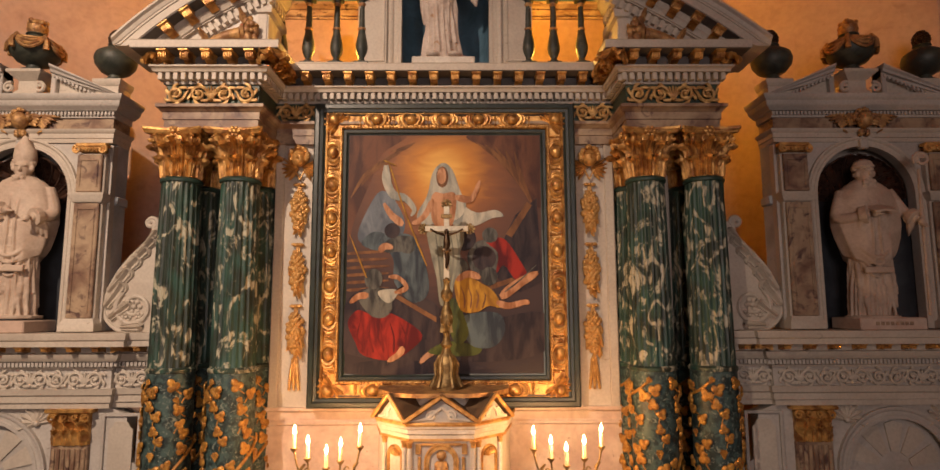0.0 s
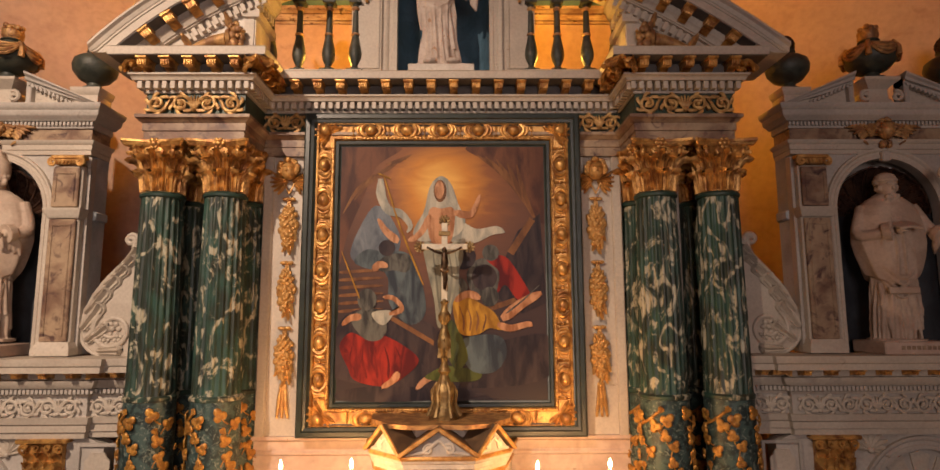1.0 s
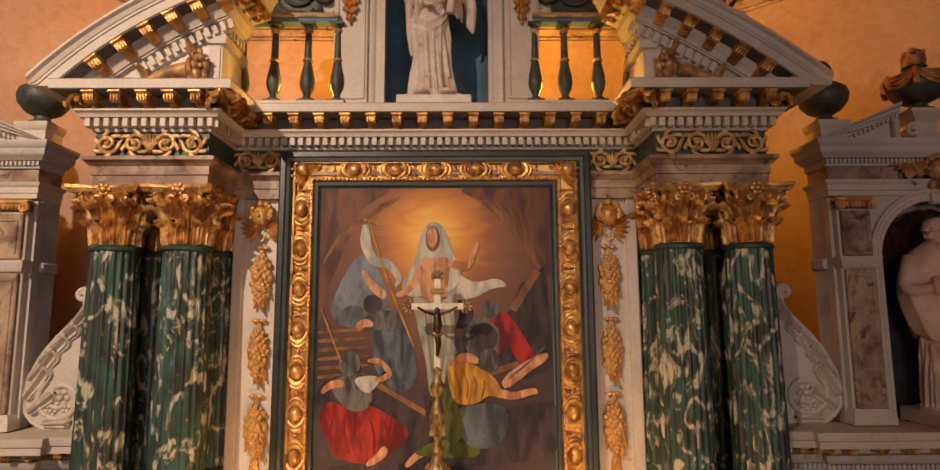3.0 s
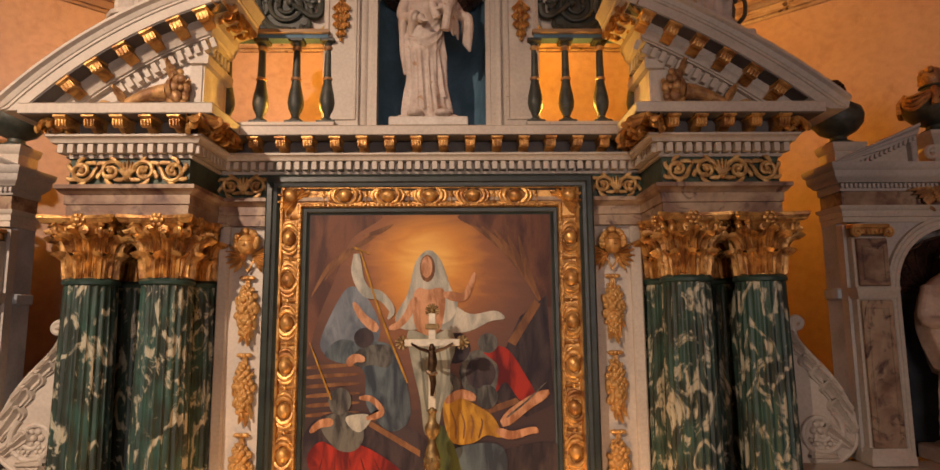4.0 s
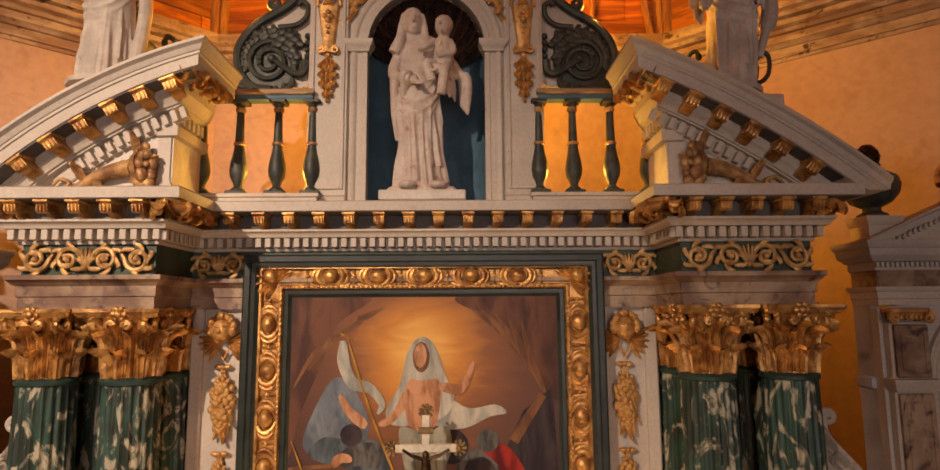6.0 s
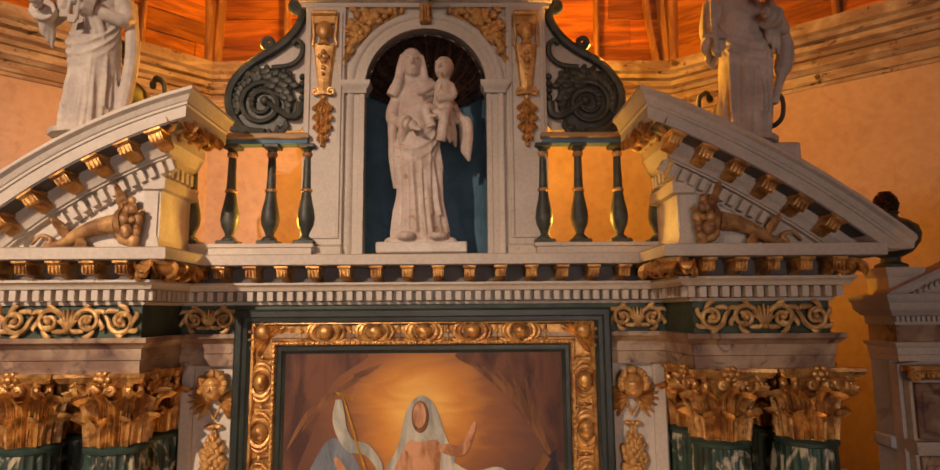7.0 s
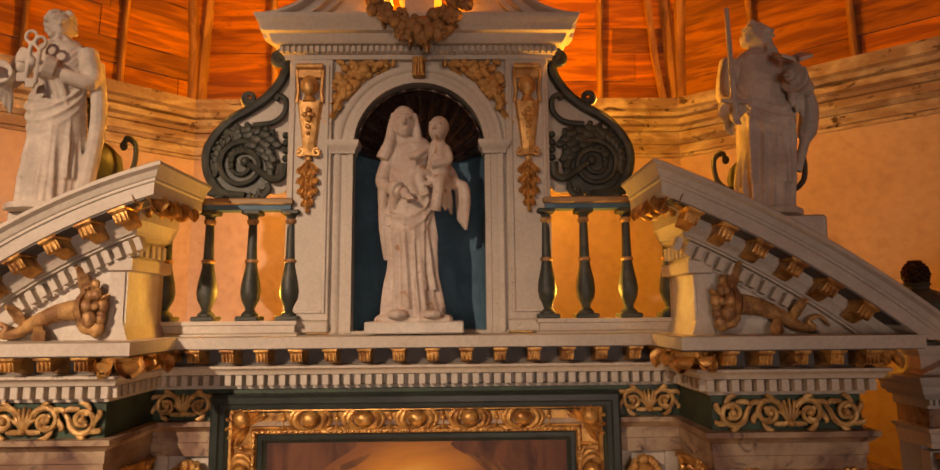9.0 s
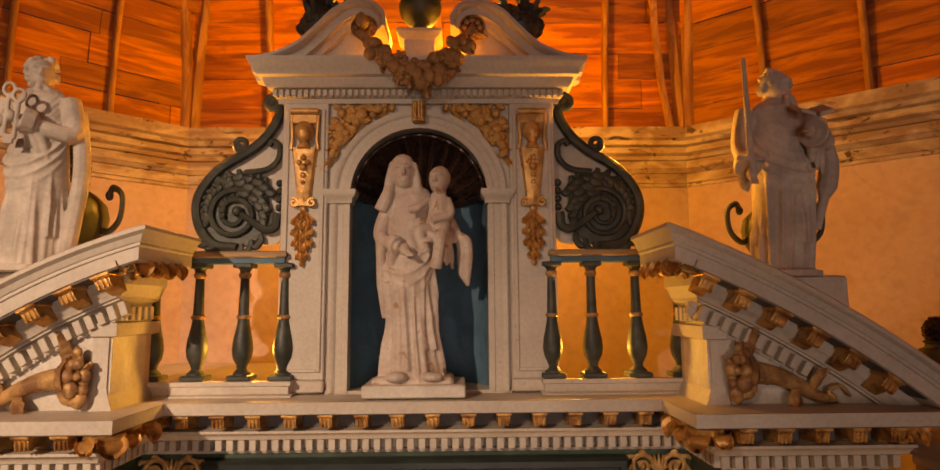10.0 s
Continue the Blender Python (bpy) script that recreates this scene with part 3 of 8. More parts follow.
def capital(parent, r, h, wide, mat):
    """A Corinthian capital on z = 0: bell, two tiers of leaves, volutes, bowed abacus with flowers."""
    bell = part("bell", G().lathe([(r * 0.96, 0), (r * 0.98, h * 0.5), (r * 1.12, h * 0.78), (r * 1.35, h * 0.87), (r * 1.3, h * 0.88)], 24), mat, parent)
    low = mesh("acanthus_leaf", acanthus(h * 0.46, r * 0.72, 0.85, 0.011), mat)
    high = mesh("acanthus_leaf", acanthus(h * 0.78, r * 0.66, 0.82, 0.012), mat)
    stalk = mesh("stalk_leaf", acanthus(h * 0.86, r * 0.34, 0.72, 0.008, 3), mat)
    for k in range(8):
        a = 45 * k
        part("acanthus_leaf", low, mat, parent, m=pose(0, 0, 0, 0, 0, a) @ pose(0, -r * 1.02, 0, 5, 0, 0))
        part("acanthus_leaf", high, mat, parent, m=pose(0, 0, 0, 0, 0, a + 22.5) @ pose(0, -r * 0.99, 0.01, 7, 0, 0))
        part("stalk_leaf", stalk, mat, parent, m=pose(0, 0, 0, 0, 0, a) @ pose(0, -r * 1.0, 0.02, 8, 0, 0))
    vol = G()
    pts = [(0.0, -r * 1.0, h * 0.5), (0.0, -r * 1.15, h * 0.72)]
    for i in range(22):
        a = math.pi / 2 + 0.9 - i * 0.42
        q = r * 0.34 * (1 - i / 26)
        pts.append((0, -(r * 1.52 + q * math.cos(a) * -1 - 0.02), h * 0.78 + q * math.sin(a)))
    vol.tube(pts, [0.022] * 8 + [0.026 - 0.0006 * i for i in range(16)], 8)
    volm = mesh("volute", vol, mat)
    for k in range(4):
        for off in (-7, 7):
            part("volute", volm, mat, parent, m=pose(0, 0, 0, 0, 0, 45 + 90 * k + off))
    helix = G()
    hp = [(0, -r * 1.04, h * 0.5)] + [(x, -r * 1.22, z) for x, z in spiral((r * 0.30, h * 0.76), r * 0.17, r * 0.03, math.pi, -1.4, 18)]
    helix.tube(hp, 0.018, 7)
    hm = mesh("helix", helix, mat)
    for k in range(4):
        for s in (-1, 1):
            part("helix", hm, mat, parent, m=pose(0, 0, 0, 0, 0, 90 * k) @ mirror(s))
    ring = []
    for k in range(4):
        for s in range(9):
            x = -1 + s / 4
            y = -(wide / 2) * (0.80 + 0.20 * x * x)
            v = Matrix.Rotation(math.pi / 2 * k, 3, "Z") @ Vector((x * wide / 2 * 0.94, y, 0))
            ring.append((v.x, v.y))
    ab = G().loft([[(x * s, y * s, z) for x, y in ring] for s, z in ((0.90, h * 0.87), (0.95, h * 0.90), (0.97, h * 0.94), (1.0, h * 0.95), (1.0, h), (0.9, h))])
    part("abacus", ab, mat, parent)
    fl = G().ball((0, 0, 0), (0.03, 0.025, 0.03), 8, 6)
    for k in range(6):
        fl.ball((0.036 * math.cos(k * 1.05), 0.006, 0.036 * math.sin(k * 1.05)), (0.02, 0.016, 0.02), 7, 5)
    fm = mesh("flower", fl, mat)
    for k in range(4):
        part("flower", fm, mat, parent, m=pose(0, 0, 0, 0, 0, 90 * k) @ pose(0, -wide * 0.41, h * 0.92))


def vine_leaf_mesh():
    """A three-lobed leaf with a pointed tip, domed, on a short stalk."""
    rim = []
    for k in range(48):
        a = 2 * math.pi * k / 48
        r = 0.030 + 0.026 * abs(math.cos(1.5 * (a - math.pi / 2))) ** 0.7 + 0.010 * max(0, math.cos(a - math.pi / 2)) ** 12
        rim.append((r * math.cos(a), r * math.sin(a)))
    g = G().loft([[(x * q, y, z * q) for x, z in rim] for q, y in ((1.0, 0.004), (1.0, -0.004), (0.82, -0.014), (0.5, -0.017), (0.12, -0.010))])
    for a in (90, 210, -30):
        g.tube([(0, -0.012, 0), (0.024 * math.cos(radians(a)), -0.019, 0.024 * math.sin(radians(a))), (0.046 * math.cos(radians(a)), -0.010, 0.046 * math.sin(radians(a)))], [0.004, 0.003, 0.002], 5)
    g.tube([(0, 0, -0.02), (0.006, 0.002, -0.06), (0.022, 0.006, -0.095)], 0.006, 5)
    return mesh("vine_leaf", g, VINE_GOLD)


VINE_LEAF = vine_leaf_mesh()


def grape_mesh():
    g = G()
    r = random.Random(2)
    for row, n in ((0, 3), (1, 4), (2, 3), (3, 2), (4, 1)):
        for k in range(n):
            g.ball(((k - (n - 1) / 2) * 0.016, -0.004 + r.uniform(-0.004, 0.004), 0.03 - row * 0.015), 0.0095, 7, 5)
    return mesh("grape_bunch", g, VINE_GOLD)


GRAPES = grape_mesh()


def column(front=True):
    r0, r1 = 0.198, 0.167
    col = thing("column", "fluted green marbled column with gilt capital and gilt vine on its foot" if front else "plain green marbled rear column with gilt capital in shade", "column", "columns of the high altarpiece")
    part("shaft", flute_shaft(2.47, 4.17, r0, r1), GREEN_MARBLE, col, "fluted shaft, green with white veins" if front else "dark green fluted shaft")
    part("neck_ring", G().lathe([(r1, 4.155), (r1 + 0.018, 4.165), (r1 + 0.02, 4.185), (r1 + 0.004, 4.205), (r1 * 0.9, 4.21)], 32), DARK_MARBLE, col)
    part("drum_ring", G().lathe([(r0, 2.44), (r0 + 0.014, 2.45), (r0 + 0.016, 2.475), (r0, 2.49), (r0 * 0.9, 2.49)], 32), GREEN_MARBLE, col)
    part("drum", G().lathe([(r0 + 0.03, 0.95), (r0 + 0.012, 1.02), (r0 + 0.005, 1.2), (r0 + 0.005, 2.45), (r0 * 0.8, 2.45)], 32), VINE_GREEN, col, "blue-green painted drum")
    part("pedestal", G().box(-0.28, 0.28, -0.24, 0.24, 0, 0.95, 0.01), GREY, col)
    cap = part("capital", G().lathe([(r1 * 0.9, 4.195), (r1 * 0.95, 4.21), (r1 * 0.8, 4.3)], 24), GOLD, col, "gilt Corinthian capital")
    before = set(bpy.data.objects)
    capital(cap, r1, 0.44, 0.54, GOLD)
    for ob in set(bpy.data.objects) - before:
        ob.matrix_basis = Matrix.Translation((0, 0, 4.205)) @ ob.matrix_basis
    rr = random.Random(11)
    stem = G()
    pts = []
    for i in range(70):
        u = i / 69
        a = -math.pi / 2 - 1.9 + 7.6 * u
        pts.append(((r0 + 0.012) * math.cos(a), (r0 + 0.012) * math.sin(a), 1.25 + 1.12 * u + 0.03 * math.sin(18 * u)))
    stem.tube(pts, [0.017 - 0.005 * i / 69 for i in range(70)], 6)
    for k in range(9):
        i = 6 + k * 7
        a = math.atan2(pts[i][1], pts[i][0])
        s = 1 if k % 2 else -1
        tp = []
        for j in range(10):
            q = j / 9
            b = a + s * 0.5 * q + 0.12 * math.sin(q * 5)
            tp.append(((r0 + 0.012) * math.cos(b), (r0 + 0.012) * math.sin(b), pts[i][2] + 0.13 * q - 0.1 * q * q))
        stem.tube(tp, [0.008 - 0.0005 * j for j in range(10)], 5)
    part("vine_stem", stem, VINE_GOLD, col, "gilt vine stem")
    for k in range(42):
        a = -math.pi / 2 + 3.7 * ((k * 0.618) % 1 - 0.5) + rr.uniform(-0.3, 0.3)
        z = 1.30 + 1.08 * (k + 0.5) / 42
        kind = ("grape_bunch", GRAPES) if k % 6 == 5 else ("vine_leaf", VINE_LEAF)
        s = rr.uniform(0.78, 1.05)
        part(kind[0], kind[1], None, col, m=pose(0, 0, z, 0, 0, math.degrees(a) + 90) @ pose(0, -(r0 + 0.022), 0, 0, rr.uniform(-60, 60), 0) @ Matrix.Scale(s, 4))
    return col


first = column(True)
first.matrix_basis = pose(-2.45, 5.52, 0)
for x in (-1.90, 1.90, 2.45):
    copy_thing(first, pose(x, 5.52, 0))
rear = column(False)
rear.matrix_basis = pose(-2.45, 5.95, 0)
for x in (-1.89, 1.89, 2.45):
    copy_thing(rear, pose(x, 5.96, 0))


# ---- broken segmental pediments ----
def circle3(a, b, c):
    """Centre and radius of the circle through three points of x and z."""
    (ax, az), (bx, bz), (cx, cz) = a, b, c
    d = 2 * (ax * (bz - cz) + bx * (cz - az) + cx * (az - bz))
    ux = ((ax * ax + az * az) * (bz - cz) + (bx * bx + bz * bz) * (cz - az) + (cx * cx + cz * cz) * (az - bz)) / d
    uz = ((ax * ax + az * az) * (cx - bx) + (bx * bx + bz * bz) * (ax - cx) + (cx * cx + cz * cz) * (bx - ax)) / d
    return ux, uz, math.hypot(ax - ux, az - uz)


ARC_DENTIL = mesh("dentil", G().box(-0.020, 0.020, -0.028, 0.03, -0.040, 0.040, 0.003), CREAM)
BOSS = mesh("bead", G().ball((0, 0, 0), 0.010, 7, 5), CREAM)


def fruit_cluster(g, rnd, c, size, n, r=(0.025, 0.045), flat=0.7):
    for k in range(n):
        a, q = rnd.uniform(0, 6.28), math.sqrt(rnd.random())
        s = rnd.uniform(*r)
        g.ball((c[0] + size[0] * q * math.cos(a), c[1] - rnd.uniform(0, size[1]) * (1 - 0.6 * q), c[2] + size[2] * q * math.sin(a)), (s, s * flat, s * rnd.uniform(0.85, 1.2)), 10, 7)


def cornucopia(sx):
    """A gilt horn lying on its side that spills fruit towards the middle."""
    g = G()
    rnd = random.Random(21)
    pts = [Vector((0.52, 0, 0.03)), Vector((0.47, 0, 0.085)), Vector((0.40, 0, 0.06)), Vector((0.42, 0, 0.02)), Vector((0.34, 0, 0.03)), Vector((0.24, 0, 0.09)), Vector((0.12, 0, 0.14)), Vector((0.0, 0, 0.16))]
    line = curve(pts, 6)
    n = len(line)
    rings = [0.010 + 0.055 * (i / n) ** 1.6 for i in range(n)]
    g.tube(line, rings, 10)
    for i in range(18, n, 3):
        g.ball(line[i], (0.012, rings[i] * 1.02, rings[i] * 1.06), 10, 6)
    g.tube([(-0.02, 0, 0.16), (-0.06, 0, 0.165)], [0.085, 0.10], 12)
    fruit_cluster(g, rnd, (-0.09, -0.01, 0.17), (0.06, 0.06, 0.14), 26)
    for k in range(8):
        g.join(leaf(0.12, 0.06, 0.6), pose(-0.08, -0.03, 0.17, rnd.uniform(-30, 10), rnd.uniform(0, 360), 0) @ Matrix.Scale(rnd.uniform(0.7, 1.1), 4))
    g.join(leaf(0.15, 0.08, 0.5), pose(-0.04, -0.03, 0.26, -10, 20, 0))
    g.join(leaf(0.16, 0.09, 0.5), pose(0.22, -0.02, 0.07, 20, 200, 0))
    g.join(leaf(0.14, 0.07, 0.6), pose(0.3, -0.02, 0.07, 10, 30, 0))
    return g.moved(mirror(sx))


def pediment(sx, pts):
    cx, cz, r = circle3(*pts)
    post = 1.66
    face = 5.40

    def top(x):
        return cz + math.sqrt(r * r - (x - cx) ** 2)

    def tilt(x):
        return math.asin(max(-0.95, min(0.95, (x - cx) / r)))

    ped = thing("segmental_pediment", "curved half of a broken cream pediment with gilt brackets", "pediment", "halves of the broken pediment", at=(2.1 * sx, 5.6, 5.39))
    end = pts[2][0] + 0.02
    # (out from the face, depth under the top edge)
    prof = [(-0.38, 0.0), (0.28, 0.0), (0.30, 0.012), (0.30, 0.03), (0.275, 0.045), (0.262, 0.075), (0.255, 0.08), (0.255, 0.095), (0.245, 0.10), (0.245, 0.165), (0.235, 0.17), (0.10, 0.172), (0.10, 0.235), (0.085, 0.25), (0.07, 0.285), (0.055, 0.29), (0.055, 0.30), (0.015, 0.302), (0.015, 0.40), (0.008, 0.41), (-0.02, 0.415), (-0.38, 0.415)]
    rings = []
    n = 26
    for i in range(n + 1):
        ring = []
        for o, d in prof:
            near = post - max(o, 0.0)
            x = end + (near - end) * i / n
            z = top(x) - d / max(math.cos(tilt(x)), 0.3)
            ring.append((x * sx, face - o, max(z, 5.36)))
        rings.append(ring)
    last = [(post - max(o, 0.0), 5.78, z) for (o, d), (x, y, z) in zip(prof, rings[-1])]
    rings.append([(x * sx, y if o > -0.3 else 5.78, z) for (x, y, z), (o, d) in zip(last, prof)])
    arch = wpart("raking_cornice", G().loft(rings), CREAM, ped, sharp=30)
    # Same dark lining under the arc, shade given by colour.
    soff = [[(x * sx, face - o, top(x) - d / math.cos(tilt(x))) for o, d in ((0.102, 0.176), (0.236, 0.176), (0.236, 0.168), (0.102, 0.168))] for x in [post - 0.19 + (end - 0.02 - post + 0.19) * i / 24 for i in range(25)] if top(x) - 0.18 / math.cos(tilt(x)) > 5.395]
    wpart("soffit", G().loft(soff), SOFFIT_SHADE, ped, "thin strip toned dark for the shade under the curved cornice")
    g = G()
    cols = [(x, min(top(x) - 0.40 / math.cos(tilt(x)), 6.2)) for x in [post + (end - post) * i / 16 for i in range(17)]]
    cols = [c for c in cols if c[1] > 5.40]
    g.prism([(x * sx, z) for x, z in cols] + [(cols[-1][0] * sx, 5.39), (post * sx, 5.39)], face, 5.76)
    wpart("tympanum", g, WHITE, ped, "plain white tympanum")
    g = G()
    zt = top(post) - 0.42 / math.cos(tilt(post))
    g.loft([[(sx * (post + 0.012 - o), face - 0.012 - o * 0.5, z), (sx * (post + 0.10), face - 0.012 - o * 0.5, z), (sx * (post + 0.10), 5.84, z), (sx * (post + 0.012 - o), 5.84, z)] for o, z in ((0.05, 5.385), (0.03, 5.42), (0.0, 5.50), (0.0, zt - 0.06), (0.05, zt - 0.05), (0.05, zt + 0.02))])
    wpart("end_post", g, CREAM, ped, "concave end post of the pediment")
    x = post + 0.05
    while x < end - 0.30:
        a = tilt(x)
        if top(x) - 0.36 / math.cos(a) > 5.44:
            q = Vector((math.sin(a), 0, math.cos(a)))
            p = Vector((x, face - 0.035, top(x))) - q * 0.352
            piece("dentil", ARC_DENTIL, arch, pose(p.x * sx, p.y, p.z, 0, math.degrees(a) * sx, 0))
            p = Vector((x + 0.033, face - 0.02, top(x + 0.033))) - q * 0.40
            piece("bead", BOSS, arch, pose(p.x * sx, p.y, p.z))
        x += 0.066
    x = post + 0.02
    while x < end - 0.12:
        a = tilt(x)
        q = Vector((math.sin(a), 0, math.cos(a)))
        p = Vector((x, face - 0.095, top(x))) - q * 0.172
        if p.z - 0.1 > 5.40:
            piece("modillion", MODILLION, arch, pose(p.x * sx, p.y, p.z, 0, math.degrees(a) * sx, 0) @ Matrix.Diagonal((1.25, 1.05, 1.05, 1)))
        x += 0.195
    for k in range(3):
        piece("leafy_bracket", BRACKET, arch, pose((post - 0.085) * sx, face - 0.09 + 0.15 * k, top(post - 0.2) - 0.14, 0, 0, (-60 if k == 0 else -90) * sx))
    for k in range(5):
        piece("dentil", ARC_DENTIL, arch, pose((post - 0.025) * sx, face + 0.03 + 0.07 * k, top(post) - 0.375, 0, 0, 90))
    solo("cornucopia", cornucopia(sx), DULL_GOLD, "gilt carved horn of plenty spilling fruit on the ledge", "carving", "horns of plenty", m=pose(1.90 * sx, face - 0.05, 5.405))


pediment(-1, [(1.375, 6.38), (2.11, 6.085), (2.935, 5.465)])
pediment(1, [(1.36, 6.385), (2.13, 6.025), (2.955, 5.468)])

# ---- balustrade behind the cornice ----
for sx in (-1, 1):
    bal = thing("balustrade", "dark green wooden balustrade with ochre rail above the cornice", "balustrade", at=(1.3 * sx, 5.9, 5.39))
    m = mirror(sx)
    wpart("plinth", G().run([(0.80, 6.05), (0.80, 5.82), (1.80, 5.82), (1.80, 6.05)], [(-0.05, 5.385), (0.02, 5.385), (0.02, 5.40), (0.0, 5.41), (0.0, 5.455), (0.015, 5.46), (0.015, 5.485), (-0.05, 5.485)]).moved(m), CREAM, bal, "cream plinth")
    g = G().run([(0.86, 6.0), (0.86, 5.86), (1.80, 5.86), (1.80, 6.0)], [(-0.12, 6.26), (0.0, 6.26), (0.012, 6.27), (0.012, 6.295), (0.0, 6.305), (-0.12, 6.305)])
    wpart("rail", g.moved(m), RAIL_WOOD, bal, "ochre wooden handrail")
    wpart("under_rail", G().box(0.86, 1.80, 5.87, 5.97, 6.225, 6.26).moved(m), BLUE, bal, "blue-grey board under the rail")
    prof = [(0.055, 0.03), (0.055, 0.045), (0.045, 0.055), (0.03, 0.07), (0.034, 0.09), (0.058, 0.14), (0.066, 0.19), (0.06, 0.25), (0.045, 0.32), (0.036, 0.37), (0.036, 0.385), (0.043, 0.39), (0.043, 0.405), (0.034, 0.41), (0.031, 0.50), (0.028, 0.62), (0.026, 0.65), (0.038, 0.66), (0.038, 0.675), (0.03, 0.68), (0.034, 0.70), (0.05, 0.715)]
    balm = mesh("baluster", G().box(-0.075, 0.075, -0.07, 0.07, 0.0, 0.032, 0.006).lathe(prof, 20).box(-0.06, 0.06, -0.06, 0.06, 0.712, 0.742, 0.005), BLACK_GREEN)
    ringm = [mesh("collar", G().lathe(q, 20), DULL_GOLD) for q in ([(0.030, 0.645), (0.039, 0.658), (0.039, 0.676), (0.03, 0.685)], [(0.04, 0.385), (0.0445, 0.39), (0.0445, 0.405), (0.038, 0.41)])]
    for x in (0.865, 1.125, 1.415, 1.695):
        b = piece("baluster", balm, bal, pose(x * sx, 5.915, 5.485))
        for q in ringm:
            part("collar", q, None, b)

# ---- the upper shrine with its niche ----
shrine = thing("niche_shrine", "cream shrine with arched blue niche and gilt ornaments", "shrine", at=(0, 6.1, 5.39))
YS = 5.92


def arch_wall(g, x0, x1, z0, z1, cx, half, spring, y0, y1, n=24):
    """A wall from x0 to x1 and z0 to z1 with a round-headed opening."""
    arc = [(cx + half * math.cos(math.pi * i / n), spring + half * math.sin(math.pi * i / n)) for i in range(n + 1)]
    inner = [(cx + half, z0)] + arc + [(cx - half, z0)]
    outer = []
    for x, z in inner:
        if z <= spring + 1e-6:
            outer.append((x1 if x > cx else x0, z))
        else:
            a = math.atan2(z - spring, x - cx)
            k = min((x1 - cx) / max(abs(math.cos(a)), 1e-6), (z1 - spring) / max(math.sin(a), 1e-6))
            outer.append((cx + k * math.cos(a), spring + k * math.sin(a)))
    k = len(inner)
    for y in (y0, y1):
        g.add([(x, y, z) for x, z in inner] + [(x, y, z) for x, z in outer], [(i, i + 1, k + i + 1, k + i) for i in range(k - 1)])
    for line in (inner, outer):
        g.add([(x, y, z) for y in (y0, y1) for x, z in line], [(i, i + 1, k + i + 1, k + i) for i in range(k - 1)])
    return g


def archivolt(cx, half, wide, spring, z0, y0, deep):
    """A moulded band round an opening: jambs and arch."""
    prof = [(0, 0), (0, deep), (wide * 0.3, deep), (wide * 0.34, deep * 0.75), (wide * 0.62, deep * 0.75), (wide * 0.68, deep), (wide * 0.8, deep * 1.3), (wide, deep * 1.3), (wide, 0)]
    path = [(cx + half, z0, 1, 0)] + [(cx + half * math.cos(math.pi * i / 24), spring + half * math.sin(math.pi * i / 24), math.cos(math.pi * i / 24), math.sin(math.pi * i / 24)) for i in range(25)] + [(cx - half, z0, -1, 0)]
    return G().loft([[(x + nx * w, y0 - d, z + nz * w) for w, d in prof] for x, z, nx, nz in path])


def niche(g, cx, half, spring, z0, y0, deep, n=20):
    """The round-backed hollow up to the spring of its arch."""
    rows = []
    for z in (z0, spring):
        rows.append([(cx + half * math.cos(math.pi * i / n), y0 + deep * math.sin(math.pi * i / n), z) for i in range(n + 1)])
    return g.loft(rows, closed=False, cap=False)


def shell(cx, half, spring, y0, deep, ribs=13):
    """The scalloped half-dome in the head of a niche: rounded flutes between sharp grooves, with a lip."""
    rows = []
    n = ribs * 8
    for j in range(13):
        phi = math.pi / 2 * j / 12
        row = []
        for i in range(n + 1):
            a = math.pi * i / n
            lob = abs(math.sin(a * ribs))
            rr = half * math.cos(phi) * (0.965 - 0.11 * lob * math.cos(phi) + 0.10 * lob * math.cos(phi) ** 8)
            row.append((cx + rr * math.cos(a), y0 + deep * math.sin(phi) - 0.03 * lob * math.cos(phi), spring - 0.02 + rr * math.sin(a)))
        rows.append(row)
    g = G().loft(rows, closed=False, cap=False)
    g.tube([Vector(p) + Vector((0, -0.004, 0)) for p in rows[0]], 0.009, 6)
    rib_list = []
    for i in range(ribs):
        k = i * 8 + 4
        rib_list.append(G().tube([Vector(rows[j][k]) + Vector((0, -0.002, 0)) for j in (0, 2, 4, 6, 8, 10)], [0.012, 0.012, 0.010, 0.008, 0.006, 0.004], 6))
    return g, rib_list


wpart("front_wall", arch_wall(G(), -0.905, 0.905, 5.40, 7.31, 0, 0.455, 6.68, YS + 0.02, YS + 0.10), CREAM, shrine)
for sx in (-1, 1):
    m = mirror(sx)
    wpart("side_wall", G().box(0.84, 0.905, YS + 0.101, 6.12, 5.40, 7.31).moved(m), CREAM, shrine)
    g = G().box(0.605, 0.905, YS - 0.015, YS + 0.02, 5.48, 7.31, 0.006)
    pil = wpart("pilaster", g.moved(m), CREAM, shrine, "panelled cream pilaster")
    for x0, x1, z0, z1 in ((0.625, 0.650, 5.53, 7.26), (0.860, 0.885, 5.53, 7.26), (0.651, 0.859, 5.53, 5.552), (0.651, 0.859, 7.238, 7.26)):
        wpart("panel_moulding", G().box(x0, x1, YS - 0.028, YS - 0.015, z0, z1, 0.004).moved(m), CREAM, pil)
    wpart("pilaster_foot", G().box(0.60, 0.915, YS - 0.03, YS + 0.02, 5.40, 5.48, 0.01).moved(m), CREAM, shrine)
    wpart("impost", G().run([(0.44, 6.0), (0.44, YS - 0.03), (0.60, YS - 0.03), (0.60, 6.0)], [(-0.02, 6.62), (0.0, 6.62), (0.005, 6.65), (0.02, 6.665), (0.03, 6.69), (0.03, 6.71), (-0.02, 6.71)]).moved(m), CREAM, shrine)
